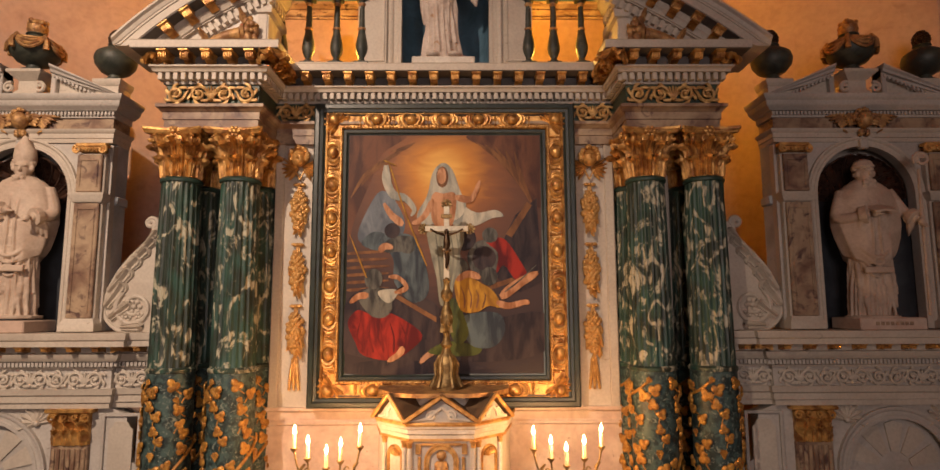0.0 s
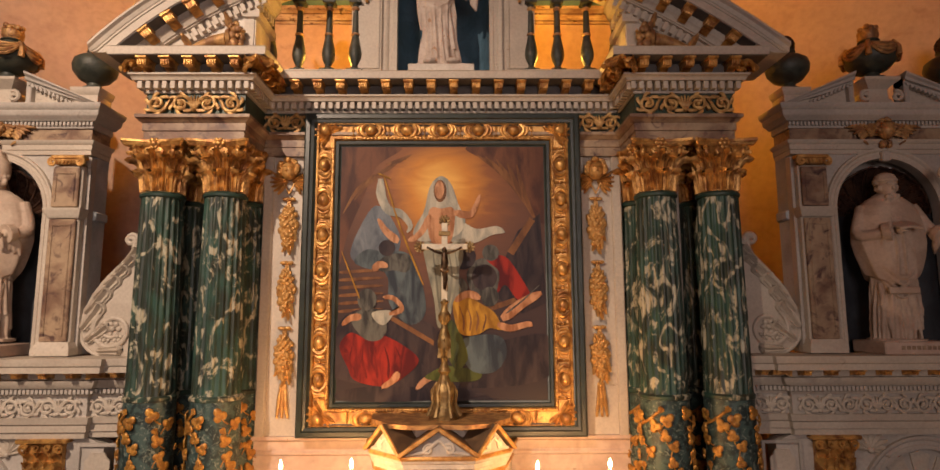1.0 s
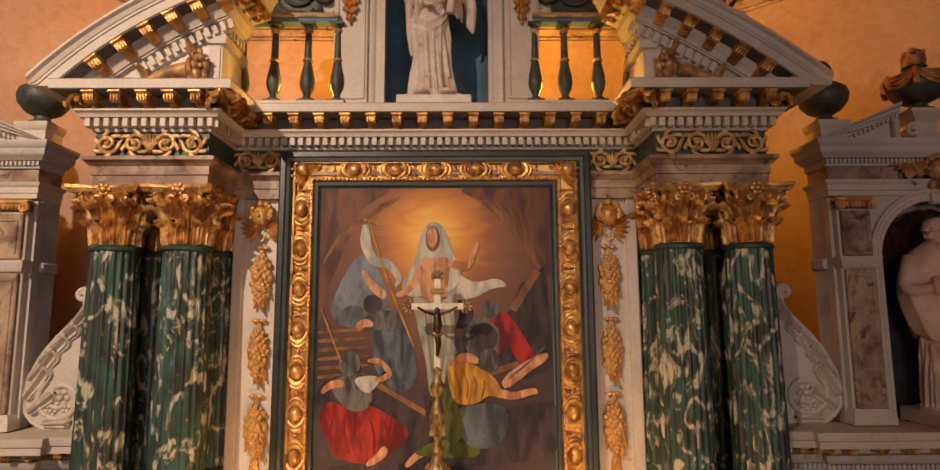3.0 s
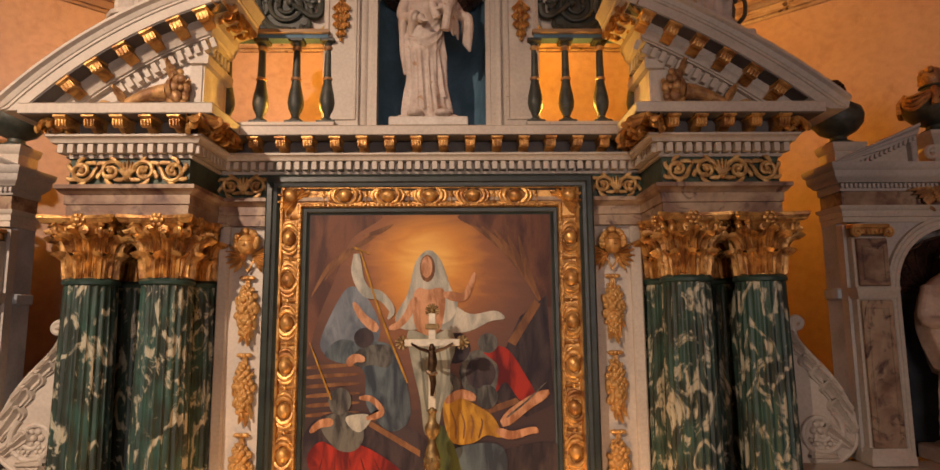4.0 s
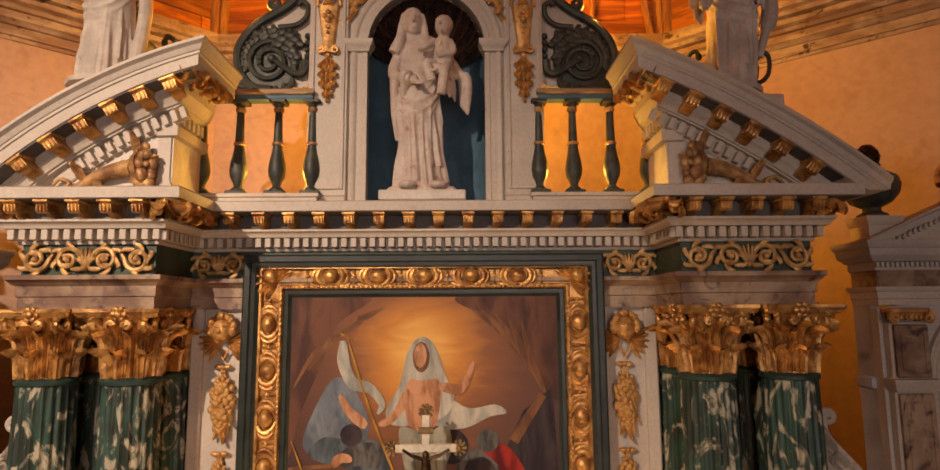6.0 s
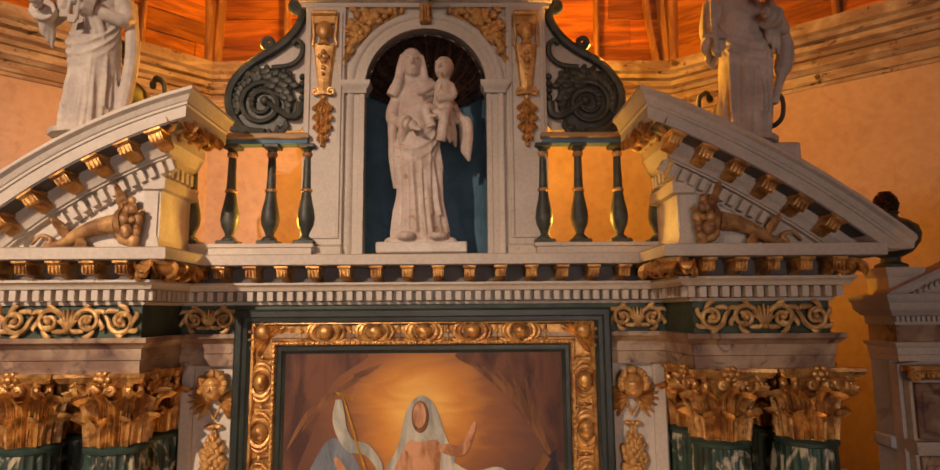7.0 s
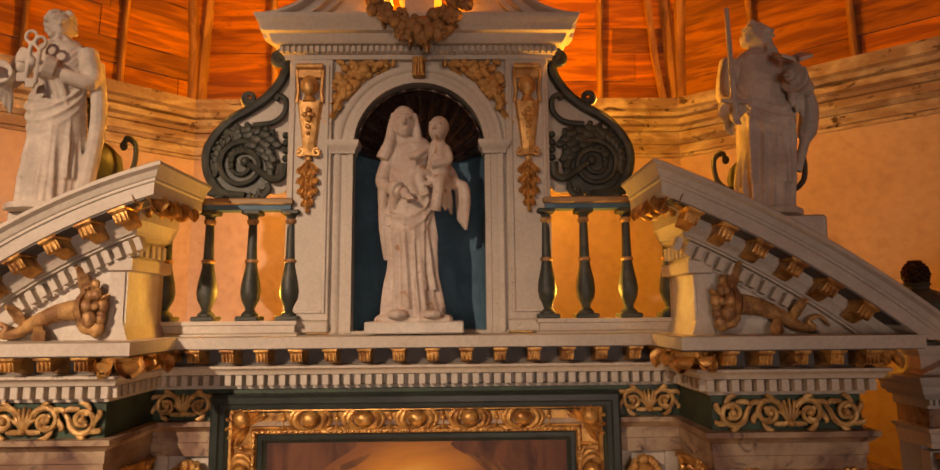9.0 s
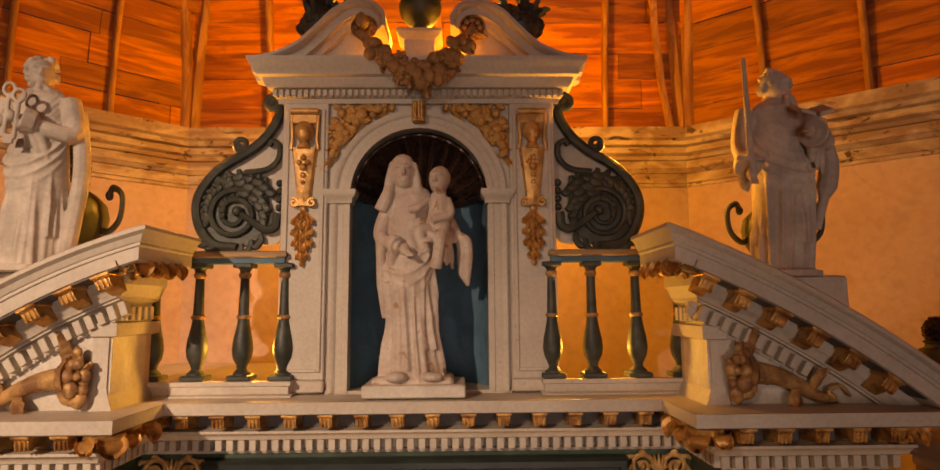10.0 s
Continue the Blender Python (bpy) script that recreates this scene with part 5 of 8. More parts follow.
def frame_boss():
    """An egg-like boss in a double curled rim."""
    g = G().ball((0, -0.012, 0), (0.055, 0.045, 0.045), 16, 10)
    for sx in (-1, 1):
        g.tube([(sx * 0.083 * math.cos(a), -0.008 - 0.014 * math.cos(a), 0.060 * math.sin(a)) for a in [math.radians(-80 + 16 * k) for k in range(11)]], [0.006, 0.012, 0.016, 0.018, 0.018, 0.018, 0.018, 0.016, 0.013, 0.009, 0.005], 7)
        g.tube([(sx * 0.112 * math.cos(a), -0.004 - 0.010 * math.cos(a), 0.068 * math.sin(a)) for a in [math.radians(-65 + 13 * k) for k in range(11)]], [0.005, 0.009, 0.012, 0.013, 0.013, 0.013, 0.013, 0.012, 0.010, 0.007, 0.004], 7)
        g.tube([(sx * 0.04, -0.01, -0.058), (sx * 0.09, -0.014, -0.062), (sx * 0.125, -0.01, -0.045)], [0.006, 0.011, 0.005], 6)
    return mesh("frame_boss", g, GOLD)


def frame_dart():
    g = G()
    for s in (-1, 1):
        g.join(leaf(0.08, 0.035, 0.4, 0.008), pose(0, -0.004, 0, 0, 90 - 90 * s, 0))
    return mesh("frame_dart", g.ball((0, -0.01, 0), (0.016, 0.014, 0.016), 8, 6), GOLD)


def frame_corner():
    g = G().ball((0, -0.012, 0), (0.05, 0.045, 0.05), 14, 9)
    for k in range(9):
        g.join(leaf(0.115, 0.05, 0.5, 0.012), pose(0.03, -0.01, -0.03, 0, -150 + 26 * k, 0))
    return mesh("frame_corner", g, GOLD)


FB, FD, FC = frame_boss(), frame_dart(), frame_corner()
ZC, HX, HZ = (FZ0 + FZ1) / 2, FX - 0.110 - 0.075, (FZ1 - FZ0) / 2 - 0.080 - 0.075
for s in (-1, 1):
    for k in range(5):
        piece("frame_boss", FB, gold_bed, pose(-0.672 + 0.336 * k, 5.79, ZC + s * HZ) @ Matrix.Scale(1.12, 4))
    for k in range(6):
        piece("frame_dart", FD, gold_bed, pose(-0.84 + 0.336 * k, 5.79, ZC + s * HZ))
    for k in range(7):
        piece("frame_boss", FB, gold_bed, pose(s * HX, 5.79, ZC + 0.327 * (k - 3), 0, 90, 0) @ Matrix.Scale(1.12, 4))
    for k in range(8):
        piece("frame_dart", FD, gold_bed, pose(s * HX, 5.79, ZC + 0.327 * (k - 3.5), 0, 90, 0))
    for q in (-1, 1):
        piece("frame_corner", FC, gold_bed, pose(s * HX, 5.79, ZC + q * HZ, 0, {(-1, 1): 0, (1, 1): 90, (1, -1): 180, (-1, -1): 270}[(s, q)], 0) @ Matrix.Scale(1.15, 4))
beads = G()
for s in (-1, 1):
    for k in range(58):
        beads.ball((-1.0 + 2.0 * k / 57, 5.768, ZC + s * (HZ - 0.078)), (0.013, 0.010, 0.010), 6, 4)
    for k in range(70):
        beads.ball((s * (HX - 0.078), 5.768, ZC - 1.22 + 2.44 * k / 69), (0.010, 0.010, 0.013), 6, 4)
tagged(wpart("beading", beads, GOLD, frame_thing, "gilt beading"), kind="stuff")


def canvas_paint():
    """Warm glow round a bright centre that falls off to brown and near-black, with cloudy streaks."""
    m = bpy.data.materials.new("painted_canvas")
    m.use_nodes = True
    n, link = m.node_tree.nodes, m.node_tree.links.new
    bsdf = n["Principled BSDF"]
    co = n.new("ShaderNodeTexCoord")
    mp = n.new("ShaderNodeMapping")
    mp.inputs["Rotation"].default_value = (0, 0.5, 0)
    mp.inputs["Scale"].default_value = (1.2, 1, 4.5)
    link(co.outputs["Object"], mp.inputs[0])
    noi = n.new("ShaderNodeTexNoise")
    noi.inputs["Scale"].default_value, noi.inputs["Detail"].default_value, noi.inputs["Distortion"].default_value = 1.5, 5, 1.6
    link(mp.outputs[0], noi.inputs["Vector"])
    ln = n.new("ShaderNodeVectorMath")
    ln.operation = "LENGTH"
    link(co.outputs["Object"], ln.inputs[0])
    mad = n.new("ShaderNodeMath")
    mad.operation = "MULTIPLY_ADD"
    link(noi.outputs[0], mad.inputs[0])
    mad.inputs[1].default_value = 0.30
    link(ln.outputs["Value"], mad.inputs[2])
    ramp = n.new("ShaderNodeValToRGB")
    el = ramp.color_ramp.elements
    el[0].position, el[0].color = 0.10, (0.80, 0.46, 0.11, 1)
    el[1].position, el[1].color = 1.0, (0.035, 0.026, 0.03, 1)
    for p, c in ((0.20, (0.55, 0.23, 0.045, 1)), (0.29, (0.26, 0.105, 0.042, 1)), (0.40, (0.15, 0.068, 0.042, 1)), (0.62, (0.06, 0.036, 0.034, 1))):
        el.new(p).color = c
    half = n.new("ShaderNodeMath")
    half.operation = "MULTIPLY"
    half.inputs[1].default_value = 0.46
    link(mad.outputs[0], half.inputs[0])
    link(half.outputs[0], ramp.inputs[0])
    link(ramp.outputs[0], bsdf.inputs["Base Color"])
    bsdf.inputs["Roughness"].default_value = 0.46
    bsdf.inputs["Specular IOR Level"].default_value = 0.25
    bp = n.new("ShaderNodeBump")
    bp.inputs["Strength"].default_value, bp.inputs["Distance"].default_value = 0.10, 0.01
    weave = n.new("ShaderNodeTexNoise")
    weave.inputs["Scale"].default_value = 70
    link(co.outputs["Object"], weave.inputs["Vector"])
    link(weave.outputs[0], bp.inputs["Height"])
    link(bp.outputs[0], bsdf.inputs["Normal"])
    return m


painting = thing("painting", "oil painting of pale and coloured shapes in a golden glow", "painting", at=(0, 5.82, 2.4))
CX, CZ, CW, CH = -0.965, 4.72, 1.93, 2.37
halo = Vector((CX + 0.49 * CW, 5.815, CZ - 0.17 * CH))
ob = part("canvas", G().box(-0.52 * CW, 0.55 * CW, -0.004, 0.01, -0.85 * CH, 0.19 * CH), canvas_paint(), painting, "brown canvas with a golden glow")
ob.matrix_parent_inverse = Matrix.Translation(painting.location).inverted()
ob.matrix_basis = Matrix.Translation(halo)


def paint(name, light, dark, turn=0.5, scale=3.5):
    m = material(name, light, dark, 0.52, scale=scale, fine=60, bump=0.06, mix=(0.40, 0.60), stretch=(2.6, 1, 0.8))
    m.node_tree.nodes["Mapping"].inputs["Rotation"].default_value = (0, turn, 0)
    m.node_tree.nodes["Principled BSDF"].inputs["Specular IOR Level"].default_value = 0.2
    return m


P_WHITE = paint("white_drapery_paint", (0.55, 0.52, 0.42), (0.26, 0.27, 0.24), 0.25)
P_SKIN = paint("skin_tone_paint", (0.58, 0.31, 0.17), (0.30, 0.13, 0.06), 0.2, 6)
P_BLUE = paint("grey_blue_paint", (0.11, 0.145, 0.16), (0.035, 0.045, 0.06), -0.5)
P_SKY = paint("pale_sky_paint", (0.20, 0.23, 0.26), (0.10, 0.12, 0.15), 1.2)
P_RED = paint("crimson_paint", (0.34, 0.03, 0.02), (0.10, 0.010, 0.012), 0.9)
P_YELLOW = paint("ochre_yellow_paint", (0.50, 0.27, 0.035), (0.27, 0.13, 0.02), 0.6, 5)
P_GREEN = paint("moss_green_paint", (0.10, 0.12, 0.03), (0.035, 0.045, 0.02), 0.3)
P_DARK = paint("umber_shadow_paint", (0.060, 0.044, 0.046), (0.024, 0.019, 0.026), 0.7)
P_WOOD = paint("warm_brown_paint", (0.24, 0.115, 0.05), (0.13, 0.06, 0.032), 1.3)
P_STEEL = paint("steel_grey_paint", (0.13, 0.13, 0.115), (0.04, 0.04, 0.04), 0.2, 6)
LAYER = [0]


def shape(mat, pts, smooth=True):
    """A flat painted patch; points in parts of the canvas, across and down."""
    LAYER[0] += 1
    p = [Vector(q) for q in pts]
    if smooth:
        line = []
        k = len(p)
        for i in range(k):
            a, b, c, d = p[i - 1], p[i], p[(i + 1) % k], p[(i + 2) % k]
            for s in range(5):
                t = s / 5
                line.append(0.5 * (2 * b + (c - a) * t + (2 * a - 5 * b + 4 * c - d) * t * t + (3 * b - a - 3 * c + d) * t ** 3))
        p = line
    y = 5.8105 - 0.00022 * LAYER[0]
    wpart("painted_shape", G().add([(CX + q.x * CW, y, CZ - q.y * CH) for q in p], [tuple(range(len(p)))]), mat, painting)


def stroke(mat, pts, w):
    """A painted limb, pole or fold: a line with a width at each end."""
    p = [Vector(q) for q in curve([Vector(q) for q in pts], 5)]
    a, b = [], []
    for i, q in enumerate(p):
        d = (p[min(i + 1, len(p) - 1)] - p[max(i - 1, 0)]).normalized()
        e = i / (len(p) - 1)
        k = (w[0] + (w[1] - w[0]) * e) / 2 * min(1, 0.45 + 4 * min(e, 1 - e))
        a.append((q.x - d.y * k, q.y + d.x * k))
        b.append((q.x + d.y * k, q.y - d.x * k))
    shape(mat, a + b[::-1], False)


def oval(mat, u, v, a, b):
    shape(mat, [(u + a * math.cos(k * 0.7854), v + b * math.sin(k * 0.7854)) for k in range(8)])


P_ROCK = paint("reddish_rock_paint", (0.17, 0.075, 0.045), (0.075, 0.036, 0.03), 0.8, 2.5)
shape(P_ROCK, [(0.0, 0.0), (0.30, 0.0), (0.18, 0.08), (0.12, 0.20), (0.05, 0.34), (0.0, 0.46)])
shape(P_ROCK, [(0.62, 0.0), (1.0, 0.0), (1.0, 0.30), (0.90, 0.24), (0.84, 0.12), (0.72, 0.06)])
for k in range(5):
    shape(P_WOOD, [(0.02 + 0.05 * k, 0.27 - 0.05 * k), (0.08 + 0.05 * k, 0.17 - 0.03 * k), (0.17 + 0.045 * k, 0.11 - 0.02 * k), (0.09 + 0.05 * k, 0.185 - 0.03 * k)])
    shape(P_WOOD, [(0.66 + 0.05 * k, 0.03 + 0.01 * k), (0.78 + 0.03 * k, 0.09 + 0.02 * k), (0.88 + 0.02 * k, 0.20 + 0.03 * k), (0.76 + 0.03 * k, 0.10 + 0.02 * k)])
shape(P_SKY, [(0.06, 0.43), (0.10, 0.33), (0.17, 0.24), (0.24, 0.27), (0.30, 0.38), (0.24, 0.47), (0.12, 0.47)])
shape(P_BLUE, [(0.08, 0.46), (0.14, 0.41), (0.24, 0.43), (0.30, 0.47), (0.18, 0.49)])
for k in range(6):
    stroke(P_WOOD, [(0.01, 0.50 + 0.030 * k), (0.10, 0.495 + 0.030 * k), (0.22, 0.49 + 0.030 * k)], (0.014, 0.010))
shape(P_DARK, [(0.72, 0.58), (0.86, 0.34), (0.97, 0.27), (0.99, 0.62), (0.88, 0.66)], False)
shape(P_WOOD, [(0.81, 0.42), (0.92, 0.285), (0.945, 0.30), (0.84, 0.435)], False)
shape(P_DARK, [(0.0, 0.72), (0.12, 0.64), (0.40, 0.68), (0.60, 0.78), (0.99, 0.74), (0.99, 0.90), (0.6, 0.94), (0.0, 0.9)])
shape(P_DARK, [(0.02, 0.95), (0.2, 0.93), (0.5, 0.94), (0.7, 0.965), (0.4, 0.985), (0.05, 0.985)])
shape(P_DARK, [(0.27, 0.67), (0.44, 0.76), (0.44, 0.87), (0.33, 0.80)], False)
shape(P_WOOD, [(0.24, 0.655), (0.46, 0.76), (0.46, 0.78), (0.24, 0.675)], False)
shape(P_WOOD, [(0.25, 0.655), (0.42, 0.625), (0.42, 0.64), (0.28, 0.67)], False)
shape(P_WOOD, [(0.60, 0.66), (0.84, 0.60), (0.86, 0.615), (0.62, 0.68)], False)
shape(P_BLUE, [(0.17, 0.45), (0.24, 0.42), (0.34, 0.43), (0.40, 0.53), (0.42, 0.66), (0.34, 0.70), (0.25, 0.62), (0.24, 0.52)])
stroke(P_SKIN, [(0.19, 0.29), (0.23, 0.34), (0.29, 0.38)], (0.020, 0.038))
stroke(P_STEEL, [(0.19, 0.48), (0.27, 0.46), (0.35, 0.47)], (0.05, 0.08))
stroke(P_SKIN, [(0.17, 0.49), (0.20, 0.47), (0.24, 0.475)], (0.034, 0.022))
oval(P_DARK, 0.235, 0.405, 0.04, 0.032)
oval(P_STEEL, 0.70, 0.52, 0.085, 0.075)
oval(P_DARK, 0.70, 0.52, 0.06, 0.05)
shape(P_RED, [(0.71, 0.45), (0.80, 0.44), (0.88, 0.53), (0.92, 0.60), (0.86, 0.61), (0.80, 0.55), (0.76, 0.58), (0.77, 0.50)])
oval(P_STEEL, 0.73, 0.425, 0.04, 0.032)
oval(P_DARK, 0.60, 0.44, 0.06, 0.05)
oval(P_STEEL, 0.57, 0.56, 0.05, 0.04)
shape(P_WHITE, [(0.56, 0.29), (0.66, 0.33), (0.76, 0.32), (0.80, 0.345), (0.74, 0.355), (0.66, 0.385), (0.58, 0.39), (0.52, 0.36)])
shape(P_WHITE, [(0.49, 0.12), (0.54, 0.15), (0.58, 0.24), (0.61, 0.30), (0.56, 0.36), (0.40, 0.38), (0.36, 0.34), (0.41, 0.26), (0.44, 0.16)])
P_GOWN = paint("shaded_gown_paint", (0.36, 0.36, 0.28), (0.17, 0.18, 0.15), 0.15)
P_FOLD = paint("soft_fold_paint", (0.22, 0.225, 0.185), (0.14, 0.145, 0.12), 0.15)
shape(P_GOWN, [(0.41, 0.385), (0.50, 0.40), (0.58, 0.38), (0.60, 0.44), (0.57, 0.52), (0.59, 0.57), (0.55, 0.62), (0.53, 0.69), (0.48, 0.71), (0.46, 0.60), (0.43, 0.50)])
for u, v in ((0.455, 0.42), (0.49, 0.43), (0.53, 0.42), (0.56, 0.42)):
    stroke(P_FOLD, [(u, v), (u + 0.015, v + 0.10), (u * 0.5 + 0.26, v + 0.22)], (0.006, 0.012))
shape(P_SKIN, [(0.45, 0.245), (0.49, 0.25), (0.545, 0.245), (0.56, 0.28), (0.545, 0.37), (0.50, 0.40), (0.44, 0.37), (0.43, 0.28)])
stroke(P_SKIN, [(0.55, 0.265), (0.63, 0.275), (0.66, 0.24), (0.68, 0.195)], (0.034, 0.017))
stroke(P_SKIN, [(0.44, 0.275), (0.41, 0.33), (0.37, 0.365), (0.335, 0.375)], (0.034, 0.019))
oval(P_WOOD, 0.488, 0.180, 0.031, 0.045)
oval(P_SKIN, 0.485, 0.175, 0.023, 0.036)
stroke(P_WHITE, [(0.20, 0.13), (0.205, 0.20), (0.24, 0.255), (0.30, 0.27), (0.345, 0.315), (0.33, 0.345)], (0.05, 0.018))
stroke(P_YELLOW, [(0.215, 0.12), (0.30, 0.33), (0.41, 0.55)], (0.007, 0.009))
stroke(P_YELLOW, [(0.185, 0.108), (0.25, 0.13)], (0.007, 0.007))
shape(P_RED, [(0.02, 0.78), (0.07, 0.73), (0.14, 0.75), (0.22, 0.74), (0.32, 0.78), (0.39, 0.83), (0.35, 0.88), (0.24, 0.93), (0.10, 0.91), (0.06, 0.86)])
P_RED_FOLD = paint("dark_crimson_paint", (0.19, 0.017, 0.014), (0.09, 0.010, 0.011), 0.9)
P_SMOKE = paint("smoky_ground_paint", (0.115, 0.11, 0.115), (0.055, 0.05, 0.055), 1.4)
for k in range(5):
    stroke(P_RED_FOLD, [(0.08 + 0.05 * k, 0.78), (0.07 + 0.06 * k, 0.84), (0.10 + 0.05 * k, 0.90)], (0.004, 0.014))
shape(P_STEEL, [(0.07, 0.68), (0.13, 0.64), (0.22, 0.65), (0.24, 0.72), (0.20, 0.76), (0.13, 0.75)])
stroke(P_SKIN, [(0.03, 0.70), (0.07, 0.675), (0.12, 0.67)], (0.020, 0.030))
shape(P_WHITE, [(0.17, 0.655), (0.24, 0.645), (0.27, 0.66), (0.23, 0.70), (0.19, 0.69)])
stroke(P_SKIN, [(0.25, 0.66), (0.31, 0.64), (0.27, 0.60), (0.22, 0.595)], (0.024, 0.017))
oval(P_STEEL, 0.145, 0.605, 0.045, 0.042)
stroke(P_YELLOW, [(0.02, 0.42), (0.07, 0.52), (0.11, 0.60)], (0.004, 0.008))
stroke(P_SKIN, [(0.30, 0.88), (0.27, 0.91), (0.22, 0.935)], (0.034, 0.019))
stroke(P_SKIN, [(0.50, 0.88), (0.43, 0.905), (0.38, 0.94)], (0.027, 0.022))
shape(P_GREEN, [(0.50, 0.86), (0.58, 0.86), (0.68, 0.88), (0.66, 0.91), (0.54, 0.915), (0.42, 0.90)])
shape(P_BLUE, [(0.58, 0.77), (0.68, 0.74), (0.78, 0.75), (0.80, 0.82), (0.74, 0.88), (0.63, 0.87)])
shape(P_GREEN, [(0.52, 0.70), (0.56, 0.69), (0.60, 0.76), (0.62, 0.83), (0.57, 0.87), (0.53, 0.82)])
shape(P_YELLOW, [(0.55, 0.62), (0.61, 0.595), (0.69, 0.625), (0.75, 0.66), (0.78, 0.72), (0.72, 0.715), (0.66, 0.74), (0.58, 0.73)])
for k in range(4):
    stroke(P_WOOD, [(0.58 + 0.04 * k, 0.63 + 0.01 * k), (0.60 + 0.035 * k, 0.68), (0.60 + 0.03 * k, 0.725)], (0.004, 0.010))
stroke(P_SKIN, [(0.76, 0.70), (0.82, 0.715), (0.90, 0.70), (0.925, 0.705)], (0.031, 0.017))
stroke(P_SKIN, [(0.56, 0.61), (0.62, 0.585), (0.68, 0.60)], (0.027, 0.030))
stroke(P_SKIN, [(0.78, 0.68), (0.88, 0.62), (0.97, 0.58)], (0.048, 0.030))
oval(P_STEEL, 0.725, 0.595, 0.042, 0.038)
stroke(P_STEEL, [(0.80, 0.66), (0.88, 0.61), (0.96, 0.55)], (0.008, 0.004))


# ---- gilt pendants beside the frame ----
GILT_FRUIT = [mesh("fruit", G().ball((0, 0, 0), 1.0, 12, 8), BRIGHT_GOLD), mesh("fruit", G().ball((0, 0, 0), (0.85, 0.9, 1.4), 12, 8), BRIGHT_GOLD)]
GILT_LEAF = mesh("leaf", leaf(0.11, 0.045, 0.6, 0.012), BRIGHT_GOLD)
FEATHER = mesh("feather", leaf(0.15, 0.045, 0.3, 0.014), BRIGHT_GOLD)


def pendant():
    """A plain head with curls and wings over three ribboned bunches of fruit, hung on z = 0 to 2.35."""
    pen = thing("pendant_carving", "gilt carved pendant of fruit bunches under a plain head", "carving", "pendants beside the frame")
    rnd = random.Random(17)
    g = G().ball((0, -0.075, 2.24), (0.075, 0.075, 0.085), 16, 12)
    g.tube([(0, -0.145, 2.26), (0, -0.16, 2.225)], [0.008, 0.014], 7).ball((0, -0.135, 2.27), (0.05, 0.02, 0.013), 10, 6)
    hd = part("head", g, BRIGHT_GOLD, pen, "plain gilt head")
    for k in range(34):
        a = rnd.uniform(-0.5, math.pi + 0.5)
        part("curl", GILT_FRUIT[0], None, hd, m=pose(0.085 * math.cos(a), -0.06 - rnd.uniform(0, 0.05), 2.26 + 0.085 * math.sin(a)) @ Matrix.Scale(rnd.uniform(0.018, 0.03), 4))
    for sx in (-1, 1):
        for k in range(6):
            part("feather", FEATHER, None, pen, m=pose(0.03 * sx, -0.03, 2.16, 0, (150 - 18 * k) * sx, 0))
        part("cord", G().tube([(0.05 * sx, -0.05, 2.13), (0.0, -0.04, 2.03)], 0.008, 6), BRIGHT_GOLD, pen)
    z = 1.98
    for k in range(3):
        bow = G().ball((0, -0.045, z), 0.018, 8, 6)
        for sx in (-1, 1):
            bow.ball((0.030 * sx, -0.035, z), (0.035, 0.02, 0.018), 9, 6)
        for x in (-0.018, 0, 0.018):
            bow.tube([(x * 0.5, -0.03, z - 0.01), (x, -0.03, z - 0.08)], 0.008, 6)
        part("bow", bow, BRIGHT_GOLD, pen, "gilt ribbon bow")
        top, h = z - 0.07, 0.38
        for j in range(44):
            u = (j + rnd.random()) / 44
            w = 0.074 * math.sin(math.pi * (0.10 + 0.82 * u ** 0.8)) ** 0.7
            x = w * (2 * ((j * 0.618) % 1) - 1)
            s = rnd.uniform(0.022, 0.038) * (0.65 + 0.35 * math.sin(math.pi * u))
            part("fruit", GILT_FRUIT[j % 2], None, pen, m=pose(x, -0.02 - 0.06 * (1 - (x / (w + 0.001)) ** 2) * rnd.uniform(0.6, 1), top - h * u, 0, rnd.uniform(-40, 40), 0) @ Matrix.Scale(s, 4))
        for j in range(14):
            u = 0.05 + 0.95 * (j / 14)
            w = 0.066 * math.sin(math.pi * (0.12 + 0.78 * u))
            part("leaf", GILT_LEAF, None, pen, m=pose(rnd.uniform(-w, w), -0.05, top - h * u, rnd.uniform(-20, 0), 180 + rnd.uniform(-25, 25), 0))
        z -= 0.60
    for x in (-0.03, 0, 0.03):
        part("ribbon", G().tube([(x * 0.6, -0.02, z + 0.10), (x, -0.03, z - 0.06), (x * 1.6, -0.02, z - 0.2)], [0.014, 0.02, 0.012], 7), BRIGHT_GOLD, pen)
    return pen


one = pendant()
one.matrix_basis = pose(-1.445, 5.90, 2.25)
copy_thing(one, pose(1.445, 5.90, 2.25))

# ---- altar, tabernacle, crucifix, candelabra ----
altar = thing("altar", "cream stone altar step carrying the tabernacle and candelabra", "altar", at=(0, 5.3, 0))
wpart("table", G().box(-1.6, 1.6, 4.5, 5.88, 0.0, 1.0, 0.01), ROSE_MARBLE, altar)
wpart("step", G().box(-1.6, 1.6, 4.75, 5.88, 1.0, 1.30, 0.01), ROSE_MARBLE, altar)

